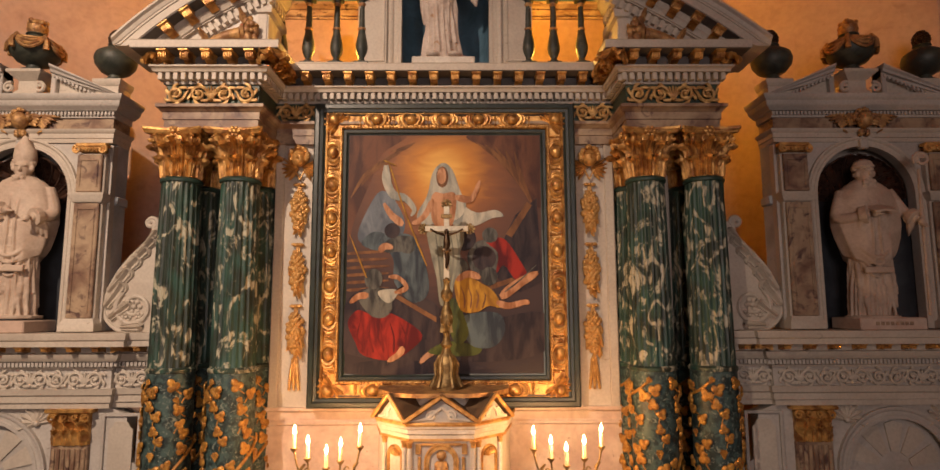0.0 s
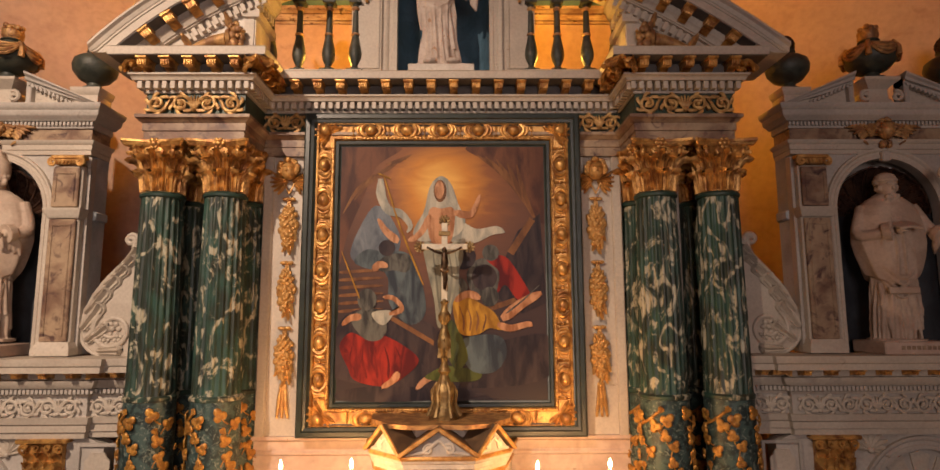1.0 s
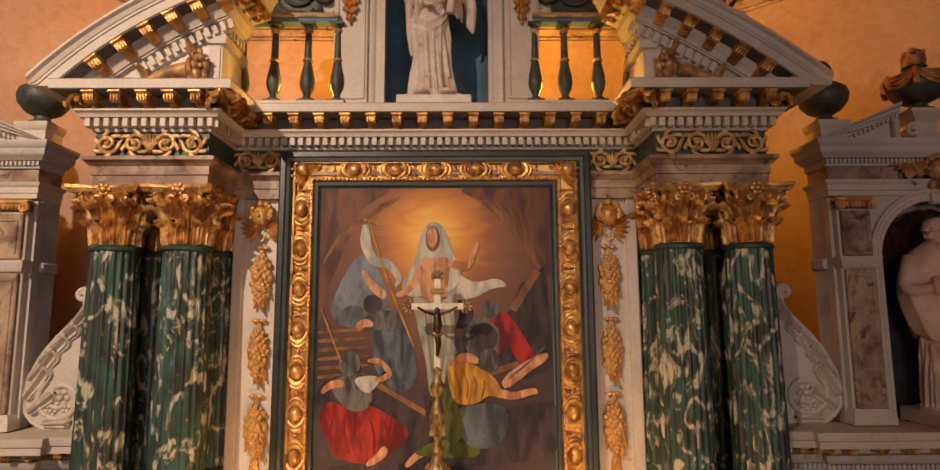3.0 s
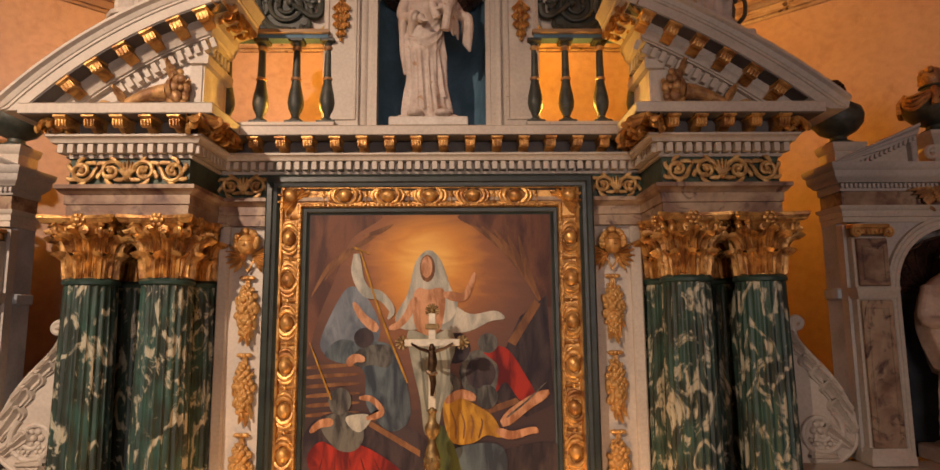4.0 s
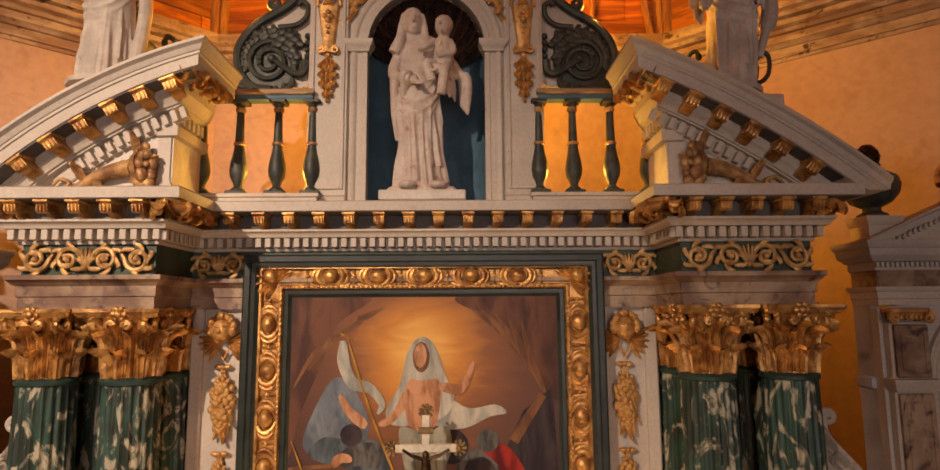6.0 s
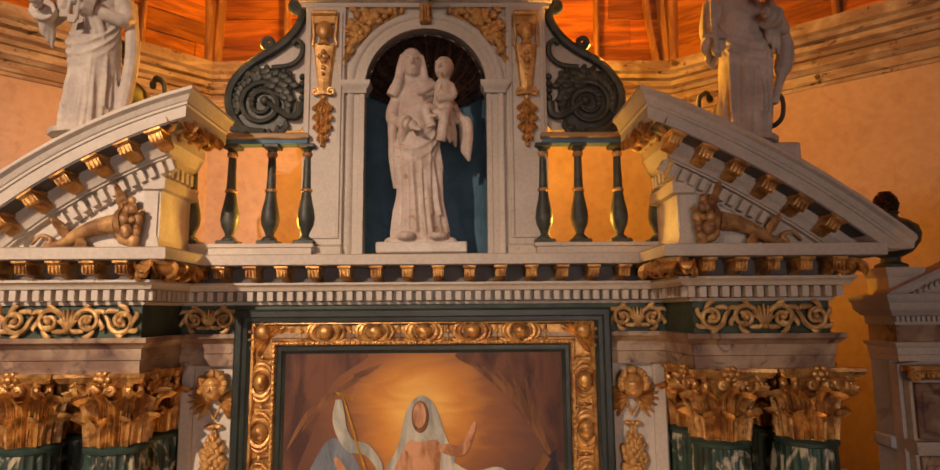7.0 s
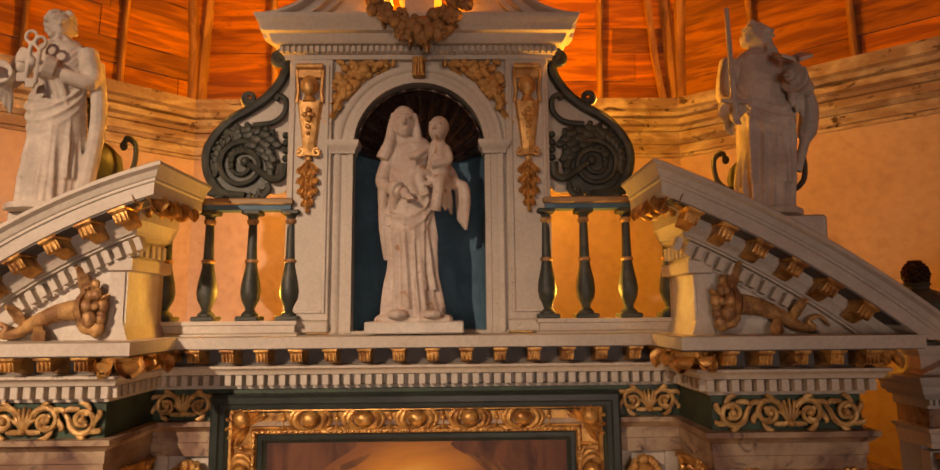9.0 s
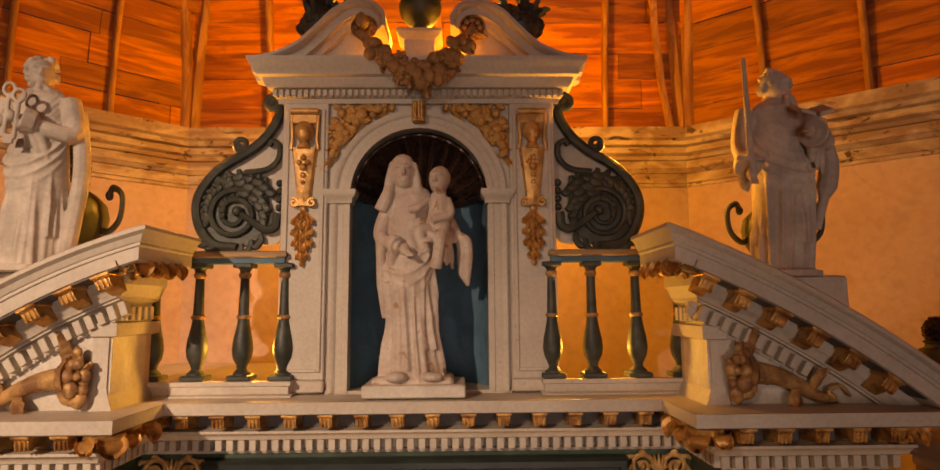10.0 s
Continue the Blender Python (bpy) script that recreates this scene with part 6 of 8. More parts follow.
tab = thing("tabernacle", "white and gilt gabled tabernacle with small arched door", "tabernacle", at=(0, 5.3, 1.3))
TP = [(-0.62, 5.85), (-0.53, 5.42), (-0.265, 5.16), (0.265, 5.16), (0.53, 5.42), (0.62, 5.85)]
wpart("body", G().run(TP, [(-0.12, 1.30), (0.0, 1.30), (0.0, 1.92), (-0.12, 1.92)]).box(-0.4, 0.4, 5.3, 5.85, 1.3, 1.9), WHITE, tab)
wpart("cornice", G().run(TP, [(-0.12, 1.925), (0.01, 1.925), (0.01, 1.955), (0.03, 1.965), (0.03, 2.0), (0.045, 2.01), (0.05, 2.03), (-0.12, 2.03)]), WHITE, tab)
wpart("gilt_band", G().run(TP, [(0.0, 2.03), (0.055, 2.03), (0.06, 2.045), (0.05, 2.06), (0.0, 2.06)]), BRIGHT_GOLD, tab)
wpart("gilt_band", G().run(TP, [(-0.01, 1.905), (0.02, 1.905), (0.02, 1.925), (-0.01, 1.925)]), BRIGHT_GOLD, tab)
wpart("drum", G().run([(-0.42, 5.8), (-0.36, 5.52), (-0.2, 5.34), (0.2, 5.34), (0.36, 5.52), (0.42, 5.8)], [(-0.1, 2.03), (0.0, 2.03), (0.0, 2.245), (-0.1, 2.245)]), WHITE, tab)
plate = wpart("top_plate", G().prism([(-0.1, 0)] * 0 + [(-0.62, 5.82), (-0.58, 5.50), (-0.40, 5.24), (-0.2, 5.17), (0.0, 5.20), (0.2, 5.17), (0.40, 5.24), (0.58, 5.50), (0.62, 5.82)], -2.285, -2.25).moved(Matrix(((1, 0, 0, 0), (0, 0, 1, 0), (0, -1, 0, 0), (0, 0, 0, 1)))), DULL_GOLD, tab, "gilt-edged top plate")
for cx, cy, turn, w in ((0, 5.13, 0, 0.30), (-0.43, 5.27, -44, 0.21), (0.43, 5.27, 44, 0.21)):
    m = pose(cx, cy, 2.06, 0, 0, turn)
    roof = G()
    for s in (-1, 1):
        roof.add([m @ Vector(p) for p in ((s * w, -0.04, 0), (0, -0.04, 0.20), (0, 0.26, 0.20), (s * w, 0.26, 0), (s * w, -0.04, 0.022), (0, -0.04, 0.224), (0, 0.26, 0.224), (s * w, 0.26, 0.022))], [(0, 1, 2, 3), (4, 5, 6, 7), (0, 1, 5, 4), (2, 3, 7, 6), (0, 3, 7, 4)])
    gab = wpart("gable", roof, TAB_WOOD, tab, "small gable roof")
    edge = G()
    for s in (-1, 1):
        edge.tube([m @ Vector((s * w * 1.03, -0.045, 0.008)), m @ Vector((0, -0.045, 0.214))], 0.017, 6)
    wpart("gilt_edge", edge, BRIGHT_GOLD, tab)
    face = G().prism([(-w * 0.9, 0.0), (w * 0.9, 0.0), (0, 0.18)], 0.0, 0.02).moved(m)
    wpart("gable_face", face, GREY, tab)
    orn = G()
    for s in (-1, 1):
        orn.tube([m @ Vector((s * x * w / 0.3, -0.008, z)) for x, z in spiral((0.085, 0.055), 0.045, 0.01, 2.6, -1.4, 18)], 0.012, 6)
        orn.tube([m @ Vector((s * 0.24 * w / 0.3, -0.008, 0.014)), m @ Vector((s * 0.12 * w / 0.3, -0.008, 0.03)), m @ Vector((0, -0.008, 0.12))], 0.012, 6)
    wpart("gable_scroll", orn, WHITE, tab, "pierced white scrollwork")
for x, y in ((-0.265, 5.16), (0.265, 5.16), (-0.50, 5.40), (0.50, 5.40), (-0.31, 5.19), (0.31, 5.19)):
    colm = wpart("colonnette", G().lathe([(0.024, 1.32), (0.022, 1.5), (0.019, 1.86), (0.017, 1.86)], 12, (x, y - 0.03, 0)), WHITE, tab)
    part("colonnette_cap", G().lathe([(0.02, 1.855), (0.024, 1.865), (0.022, 1.88), (0.032, 1.905), (0.02, 1.906)], 12, (x, y - 0.03, 0)), BRIGHT_GOLD, colm)
door = wpart("door_frame", archivolt(0, 0.10, 0.045, 1.74, 1.30, 5.155, 0.02), BRIGHT_GOLD, tab, "gilt arched door frame")
g = G()
for s in (-1, 1):
    g.box(*sorted((s * 0.17, s * 0.195)), 5.135, 5.16, 1.32, 1.78, 0.004).box(*sorted((s * 0.17, s * 0.215)), 5.135, 5.16, 1.80, 1.885, 0.004)
wpart("door_border", g.box(-0.168, 0.168, 5.136, 5.16, 1.868, 1.888, 0.004), BRIGHT_GOLD, tab)
wpart("door_relief", G().lathe([(0.05, 1.30), (0.06, 1.5), (0.058, 1.72), (0.04, 1.745)], 16, (0, 5.16, 0)).ball((0, 5.15, 1.79), (0.042, 0.03, 0.042), 12, 8), DULL_GOLD, tab, "plain rounded relief on the door")
for s in (-1, 1):
    m = pose(0.395 * s, 5.285, 0, 0, 0, 44 * s)
    wpart("side_panel", archivolt(0, 0.075, 0.02, 1.76, 1.30, 0, 0.012).moved(m), BRIGHT_GOLD, tab)
    g = G()
    for k in range(7):
        a = radians(20 + 23 * k)
        g.tube([m @ Vector((0, -0.006, 1.76)), m @ Vector((0.07 * math.cos(a), -0.012, 1.76 + 0.07 * math.sin(a)))], [0.004, 0.013], 6)
    wpart("shell", g, BRIGHT_GOLD, tab, "small gilt shell")

cross = thing("altar_crucifix", "tall brass and ivory cross with plain bronze figure", "crucifix", at=(0.03, 5.5, 2.285))
foot = [(0.15, 0.0), (0.155, 0.03), (0.12, 0.06), (0.10, 0.12), (0.115, 0.20), (0.105, 0.26), (0.06, 0.31), (0.04, 0.36), (0.065, 0.39), (0.04, 0.43), (0.03, 0.47), (0.05, 0.52), (0.068, 0.60), (0.06, 0.68), (0.035, 0.74), (0.03, 0.78), (0.06, 0.82), (0.065, 0.86), (0.035, 0.90), (0.03, 0.95), (0.045, 0.97), (0.02, 1.0)]
g = G().lathe([(r * 0.85, z) for r, z in foot], 24)
for k in range(6):
    a = k * math.pi / 3
    part("foot_rib", G().tube([(0.135 * math.cos(a), 0.135 * math.sin(a), 0.02), (0.095 * math.cos(a), 0.095 * math.sin(a), 0.12), (0.10 * math.cos(a), 0.10 * math.sin(a), 0.22), (0.06 * math.cos(a), 0.06 * math.sin(a), 0.30)], [0.022, 0.014, 0.018, 0.010], 7), BRASS, cross)
    part("leaf", G().join(leaf(0.16, 0.06, 0.4), pose(0, 0, 0.50, 0, 0, 60 * k) @ pose(0, -0.05, 0, -8, 0, 0)), BRASS, cross)
part("foot", g, BRASS, cross, "embossed brass foot")
part("upright", G().box(-0.026, 0.026, -0.016, 0.016, 0.98, 1.66, 0.004), IVORY, cross, "pale inlaid upright")
part("crossbar", G().box(-0.20, 0.20, -0.018, 0.018, 1.425, 1.475, 0.004), IVORY, cross)
for x, z in ((-0.215, 1.45), (0.215, 1.45), (0, 1.68)):
    g = G()
    for k in range(9):
        a = 2 * math.pi * k / 9
        g.tube([(x, 0, z), (x + 0.05 * math.cos(a), 0, z + 0.05 * math.sin(a))], [0.008, 0.012], 6)
    g.ball((x, -0.012, z), 0.02, 9, 6)
    part("ray_end", g, BRASS, cross, "brass rayed end")
part("plaque", G().box(-0.05, 0.05, -0.03, -0.018, 1.545, 1.585, 0.004), BRASS, cross)
g = G().ball((0, -0.05, 1.415), (0.022, 0.022, 0.03), 10, 8).tube([(0, -0.04, 1.39), (0.004, -0.045, 1.31), (-0.004, -0.04, 1.25), (0.01, -0.045, 1.17), (0, -0.035, 1.08)], [0.026, 0.034, 0.026, 0.022, 0.012], 9)
for s in (-1, 1):
    g.tube([(0.02 * s, -0.04, 1.39), (0.09 * s, -0.035, 1.41), (0.15 * s, -0.025, 1.445)], [0.014, 0.011, 0.009], 7)
part("bronze_figure", g.tube([(-0.03, -0.05, 1.25), (0.0, -0.06, 1.23), (0.035, -0.05, 1.25)], 0.018, 7), BRONZE, cross, "plain small bronze figure")

FLAME_MESH = mesh("flame", G().lathe([(0.003, 0), (0.010, 0.010), (0.013, 0.022), (0.008, 0.042), (0.001, 0.062)], 10), FLAME)
for cx, spots in ((-0.92, ((-1.18, 1.89), (-1.07, 1.81), (-0.92, 1.735), (-0.805, 1.79), (-0.65, 1.90))), (1.02, ((0.75, 1.875), (0.89, 1.80), (1.015, 1.745), (1.16, 1.80), (1.30, 1.89)))):
    can = thing("candelabrum", "brass five-armed candelabrum with lit white candles", "candelabrum", "candelabra on the altar", at=(cx, 5.0, 1.30))
    wpart("stem", G().lathe([(0.10, 1.30), (0.10, 1.32), (0.04, 1.35), (0.02, 1.42), (0.03, 1.46), (0.014, 1.5), (0.012, 1.66), (0.012, 1.70)], 16, (cx, 5.0, 0)), BRASS, can)
    for x, z in spots:
        d = x - cx
        g = G()
        if abs(d) > 0.03:
            g.tube(curve([Vector((cx, 5.0, 1.50)), Vector((cx + d * 0.45, 5.0, 1.52)), Vector((cx + d * 0.85, 5.0, z - 0.17)), Vector((x, 5.0, z - 0.02))], 6), 0.008, 7)
            g.tube([(cx + d * 0.6 + a * 0.5, 5.0, b + z - 0.2) for a, b in spiral((0, 0), 0.05, 0.01, 0.5, 1.2, 14)], 0.006, 6)
            g.join(leaf(0.06, 0.03, 0.5), pose(cx + d * 0.8, 5.0, z - 0.17, 0, 40, 0))
        g.lathe([(0.006, z - 0.04), (0.012, z - 0.03), (0.028, z - 0.01), (0.032, z), (0.02, z + 0.002), (0.012, z - 0.005)], 14, (x, 5.0, 0))
        wpart("arm", g, BRASS, can)
        candle = wpart("candle", G().lathe([(0.0165, z), (0.016, z + 0.105), (0.012, z + 0.11), (0.002, z + 0.107)], 12, (x, 5.0, 0)), WAX, can, "white wax candle")
        part("flame", FLAME_MESH, None, candle, "bright candle flame", pose(x, 5.0, z + 0.108) @ Matrix.Scale(1.2, 4))
        lamp("candle_light", "POINT", Matrix.Translation((x, 4.93, z + 0.21)), 8.0, (1.0, 0.50, 0.18), size=0.012)


# ---- side altarpieces ----
SIDE_DENTIL = mesh("dentil", G().box(-0.011, 0.011, -0.014, 0.014, -0.018, 0.018, 0.002), GREY)
LOW_DENTIL = mesh("dentil", G().box(-0.013, 0.013, -0.016, 0.016, -0.02, 0.02, 0.002), GREY)
SIDE_SCROLL = mesh("scroll_relief", scroll_carving(0.62, 0.17, 2, 0.022), CREAM)
SHORT_SCROLL = mesh("scroll_relief", scroll_carving(0.34, 0.17, 1, 0.022), CREAM)


def winged_head():
    """A gilt plain round head with curls between two spread wings."""
    g = G().ball((0, -0.07, 0), (0.075, 0.07, 0.085), 16, 11)
    rnd = random.Random(9)
    for k in range(30):
        a = rnd.uniform(-0.3, math.pi + 0.3)
        g.ball((0.085 * math.cos(a), -0.05 - rnd.uniform(0, 0.04), 0.02 + 0.085 * math.sin(a)), rnd.uniform(0.018, 0.028), 8, 6)
    for sx in (-1, 1):
        for k in range(6):
            e = 0.36 - 0.042 * k
            lobe(g, [(0.06 * sx, -0.02, 0.03 - 0.010 * k), (0.16 * sx, -0.03, 0.065 - 0.018 * k), (0.25 * sx - 0.01 * k * sx, -0.03, 0.060 - 0.026 * k), (e * sx, -0.025, 0.045 - 0.033 * k)], 0.042, 0.012)
        for k in range(4):
            lobe(g, [(0.05 * sx, -0.035, 0.05 - 0.025 * k), (0.11 * sx, -0.045, 0.06 - 0.028 * k), ((0.19 - 0.015 * k) * sx, -0.045, 0.045 - 0.032 * k)], 0.042, 0.012)
        for k in range(4):
            g.ball((0.03 * sx * (k % 2), -0.05, -0.10 - 0.012 * k), 0.028, 8, 6)
    return mesh("winged_head", g, DULL_GOLD)


WINGED = winged_head()


def console(sx):
    """A cream carved side console: acanthus sweeping down to a broad spiral."""
    m = mirror(sx)
    con = thing("side_console", "cream carved acanthus console standing on the ledge", "carving", "consoles beside the columns", at=(3.0 * sx, 5.9, 2.8))
    rim = [(v.x, v.y) for v in curve([Vector((2.76, 2.79)), Vector((3.02, 2.785)), Vector((3.15, 2.81)), Vector((3.255, 2.905)), Vector((3.285, 3.035)), Vector((3.25, 3.195)), Vector((3.165, 3.37)), Vector((3.065, 3.50)), Vector((2.945, 3.63)), Vector((2.87, 3.73)), Vector((2.84, 3.83)), Vector((2.74, 3.86))], 5)]
    wpart("body", G().prism(rim, 5.84, 5.95).moved(m), CREAM, con)
    wpart("rim", G().tube([(v[0], 5.845, v[1]) for v in rim[3:-5]], 0.018, 8).moved(m), CREAM, con)
    wpart("spiral", G().tube([(x, 5.83, z) for x, z in spiral((2.99, 3.02), 0.185, 0.055, 0.9, -1.5, 50)], [0.026 - 0.0002 * i for i in range(51)], 8).moved(m), CREAM, con)
    for cx, cz, r in ((2.99, 3.03, 0.052), (3.06, 2.93, 0.036), (2.93, 2.93, 0.036)):
        g = G().ball((cx, 5.83, cz), r * 0.5, 9, 6)
        for k in range(6):
            g.ball((cx + r * math.cos(k * 1.047), 5.835, cz + r * math.sin(k * 1.047)), (r * 0.5, 0.018, r * 0.5), 8, 6)
        wpart("rosette", g.moved(m), CREAM, con)
    wpart("volute", G().tube([(x, 5.85, z) for x, z in spiral((2.88, 3.845), 0.058, 0.012, 3.6, -1.5, 22)], 0.024, 8).moved(m), CREAM, con)
    for x, z, turn, size in ((3.10, 2.835, -88, 0.20), (3.215, 2.92, -52, 0.24), (3.262, 3.03, -34, 0.28), (3.232, 3.17, -38, 0.29), (3.165, 3.31, -44, 0.28), (3.075, 3.43, -48, 0.25), (2.98, 3.545, -46, 0.21), (2.905, 3.64, -38, 0.17)):
        wpart("acanthus_leaf", acanthus(size, size * 0.56, 0.16, 0.016, 4).moved(pose(x, 5.812, z, 0, turn, 0)).moved(m), CREAM, con)
    return con


def small_capital(g, x, z, w, h):
    """A flat Corinthian pilaster capital: two rows of leaves, volutes, abacus."""
    g.box(x - w * 0.42, x + w * 0.42, 5.69, 5.80, z, z + h * 0.86, 0.005)
    for row, (n, ln) in enumerate(((4, 0.45), (3, 0.75))):
        for k in range(n):
            g.join(leaf(h * ln, w * 0.30, 0.7, 0.012), pose(x + w * 0.84 * ((k + 0.5) / n - 0.5), 5.69, z, 4, 0, 0))
    for s in (-1, 1):
        g.tube([(x + s * a, 5.66, b) for a, b in spiral((w * 0.38, z + h * 0.74), h * 0.13, 0.01, 2.6, -1.3, 16)], 0.013, 6)
        g.tube([(x + s * a, 5.67, b) for a, b in spiral((w * 0.13, z + h * 0.76), h * 0.09, 0.01, 0.6, 1.2, 14)], 0.010, 6)
    g.box(x - w * 0.54, x + w * 0.54, 5.64, 5.80, z + h * 0.88, z + h, 0.008)
    return g


def side_altarpiece(sx):
    c, yf, yr, yb = 4.16, 5.78, 5.97, 6.08
    m = mirror(sx)
    at = (c * sx, 5.9, 0)
    alt = thing("side_altarpiece", "grey and cream side altarpiece with arched statue niche and broken gable", "altarpiece", "side altarpieces", at=at)

    def add(name, g, mat, label="", parent=None):
        return wpart(name, g.moved(m), mat, parent or alt, label)

    plan = [(3.28, yb), (3.28, yf), (5.04, yf), (5.04, yb)]
    add("upper_wall", arch_wall(G(), 3.28, 5.04, 2.80, 4.64, c, 0.485, 4.11, yf + 0.02, yf + 0.10), GREY)
    # Side boards carry cool light as a blue tint in their colour.
    for x0, x1 in ((3.285, 3.34), (4.98, 5.035)):
        add("side_wall", G().box(x0, x1, yf + 0.101, yb, 2.80, 4.64, 0.004), COOL_LIT, "side board tinted pale blue for cool daylight")
        add("side_band", G().box(x0 - 0.03, x1 + 0.03, yf + 0.10, yb, 4.03, 4.12, 0.012), COOL_LIT)
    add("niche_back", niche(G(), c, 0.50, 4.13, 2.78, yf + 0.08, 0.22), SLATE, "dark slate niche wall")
    add("niche_cover", niche(G(), c, 0.56, 4.14, 2.78, yf + 0.085, 0.26), GREY)
    add("niche_shell_cover", G().lathe([(0.56 * math.cos(k * math.pi / 20), 0.26 * math.sin(k * math.pi / 20)) for k in range(10)], 24, m=pose(c, yf + 0.085, 4.11, -90, 0, 0), a0=math.pi, a1=2 * math.pi), GREY)
    bowl, bars = shell(c, 0.47, 4.10, yf + 0.10, 0.19, 11)
    sh = add("shell", bowl, SHELL, "dark brown scallop shell")
    for bar in bars:
        wpart("shell_rib", bar.moved(m), SHELL, sh)
    add("archivolt", archivolt(c, 0.485, 0.095, 4.11, 2.80, yf + 0.02, 0.03), CREAM)
    add("keystone", G().box(c - 0.04, c + 0.04, yf - 0.05, yf + 0.02, 4.56, 4.66, 0.01), GREY)
    for s in (-1, 1):
        x = c + s * 0.72
        g = G().box(x - 0.135, x + 0.135, yf - 0.05, yf + 0.02, 2.80, 4.52, 0.008)
        add("pilaster_back", g, CREAM)
        for z0, z1 in ((2.92, 4.02), (4.13, 4.50)):
            g = G().box(x - 0.12, x + 0.12, yf - 0.085, yf - 0.052, z0, z1, 0.008)
            for q in (-1, 1):
                g.box(*sorted((x + q * 0.075, x + q * 0.09)), yf - 0.093, yf - 0.085, z0 + 0.05, z1 - 0.05, 0.003)
            g.box(x - 0.074, x + 0.074, yf - 0.093, yf - 0.085, z1 - 0.065, z1 - 0.05, 0.003)
            add("pilaster_panel", g, BROWN_MARBLE, "brown marbled pilaster panel")
        add("pilaster_band", G().run([(x - 0.14, yf + 0.02), (x - 0.14, yf - 0.08), (x + 0.14, yf - 0.08), (x + 0.14, yf + 0.02)], [(-0.03, 4.03), (0.0, 4.03), (0.02, 4.06), (0.025, 4.09), (0.03, 4.10), (0.03, 4.12), (-0.03, 4.12)]), CREAM)
        add("pilaster_foot", G().run([(x - 0.14, yf + 0.02), (x - 0.14, yf - 0.08), (x + 0.14, yf - 0.08), (x + 0.14, yf + 0.02)], [(-0.03, 2.80), (0.03, 2.80), (0.03, 2.86), (0.01, 2.89), (0.0, 2.92), (-0.03, 2.92)]), CREAM)
        cap = G().box(x - 0.15, x + 0.15, yf - 0.09, yf, 4.58, 4.615, 0.006).box(x - 0.12, x + 0.12, yf - 0.08, yf, 4.53, 4.58, 0.004)
        for q in (-1, 1):
            cap.tube([(x + q * a, yf - 0.095, b) for a, b in spiral((0.125, 4.548), 0.042, 0.008, 1.6, -1.6, 18)], 0.013, 6)
        for k in range(5):
            cap.ball((x - 0.07 + 0.035 * k, yf - 0.09, 4.55), (0.014, 0.014, 0.02), 7, 5)
        add("ionic_capital", cap, BRIGHT_GOLD, "gilt Ionic capital")
    add("architrave", G().run(plan, [(-0.1, 4.64), (0.0, 4.64), (0.0, 4.68), (0.01, 4.685), (0.01, 4.73), (0.035, 4.75), (0.04, 4.77), (-0.1, 4.77)]), CREAM)
    add("frieze", G().run(plan, [(-0.1, 4.77), (-0.01, 4.77), (-0.01, 4.90), (-0.1, 4.90)]), BROWN_MARBLE, "brown marbled frieze")
    cor = add("cornice", G().run(plan, [(-0.1, 4.89), (0.01, 4.89), (0.012, 4.90), (0.012, 4.95), (0.045, 4.955), (0.055, 4.97), (0.08, 4.985), (0.095, 5.0), (0.10, 5.04), (0.125, 5.06), (0.135, 5.09), (0.135, 5.10), (-0.1, 5.10)]), GREY, "moulded grey cornice")
    for p, turn in along(plan, 0.024, 0.036, 0.02):
        piece("dentil", SIDE_DENTIL, cor, m @ pose(p.x, p.y, 4.929, 0, 0, turn))
    wh = piece("winged_head", WINGED, alt, pose(c * sx, yf + 0.0, 4.845))
    tagged(wh, "gilt plain head between spread wings")
    # broken gable, pedestals
    for s, x0, x1, z1 in ((-1, c - 0.95, c - 0.24, 5.43), (1, c + 0.95, c + 0.24, 5.43)):
        prof = [(-0.08, 0.0), (0.10, 0.0), (0.10, 0.02), (0.08, 0.045), (0.075, 0.075), (0.045, 0.08), (0.04, 0.12), (0.0, 0.125), (-0.08, 0.125)]
        g = G().loft([[(x0 + (x1 - x0) * t, yf + 0.02 - o, 5.115 + (z1 - 5.115) * t - d * (1 if t else 0.15)) for o, d in prof] for t in (0, 1)])
        rak = add("raking_cornice", g, GREY)
        for k in range(13):
            t = 0.28 + 0.68 * k / 12
            piece("dentil", SIDE_DENTIL, rak, m @ pose(x0 + (x1 - x0) * t, yf - 0.03, 5.115 + (z1 - 5.115) * t - 0.105, 0, math.degrees(math.atan2(5.115 - z1, abs(x1 - x0))) * -s * -1, 0))
        add("gable_field", G().prism([(x0, 5.10), (x1, 5.10), (x1, z1 - 0.11)], yf + 0.03, yf + 0.12), CREAM)
        add("gable_end", G().box(*sorted((x1, x1 - s * 0.0 + s * 0.05)), yf - 0.03, yf + 0.12, 5.10, z1 - 0.02, 0.008), GREY)
    g = G().run([(c - 0.12, yf + 0.2), (c - 0.12, yf - 0.04), (c + 0.12, yf - 0.04), (c + 0.12, yf + 0.2)], [(-0.05, 5.10), (0.02, 5.10), (0.0, 5.14), (-0.03, 5.18), (-0.03, 5.27), (0.0, 5.30), (0.035, 5.33), (0.05, 5.345), (0.05, 5.37), (-0.05, 5.37)])
    for s in (-1, 1):
        g.tube([(c + s * a, yf - 0.05, b) for a, b in spiral((0.15, 5.19), 0.055, 0.01, 2.0, -1.3, 16)], 0.018, 6)
    add("pedestal", g, CREAM, "cream pedestal with side curls")
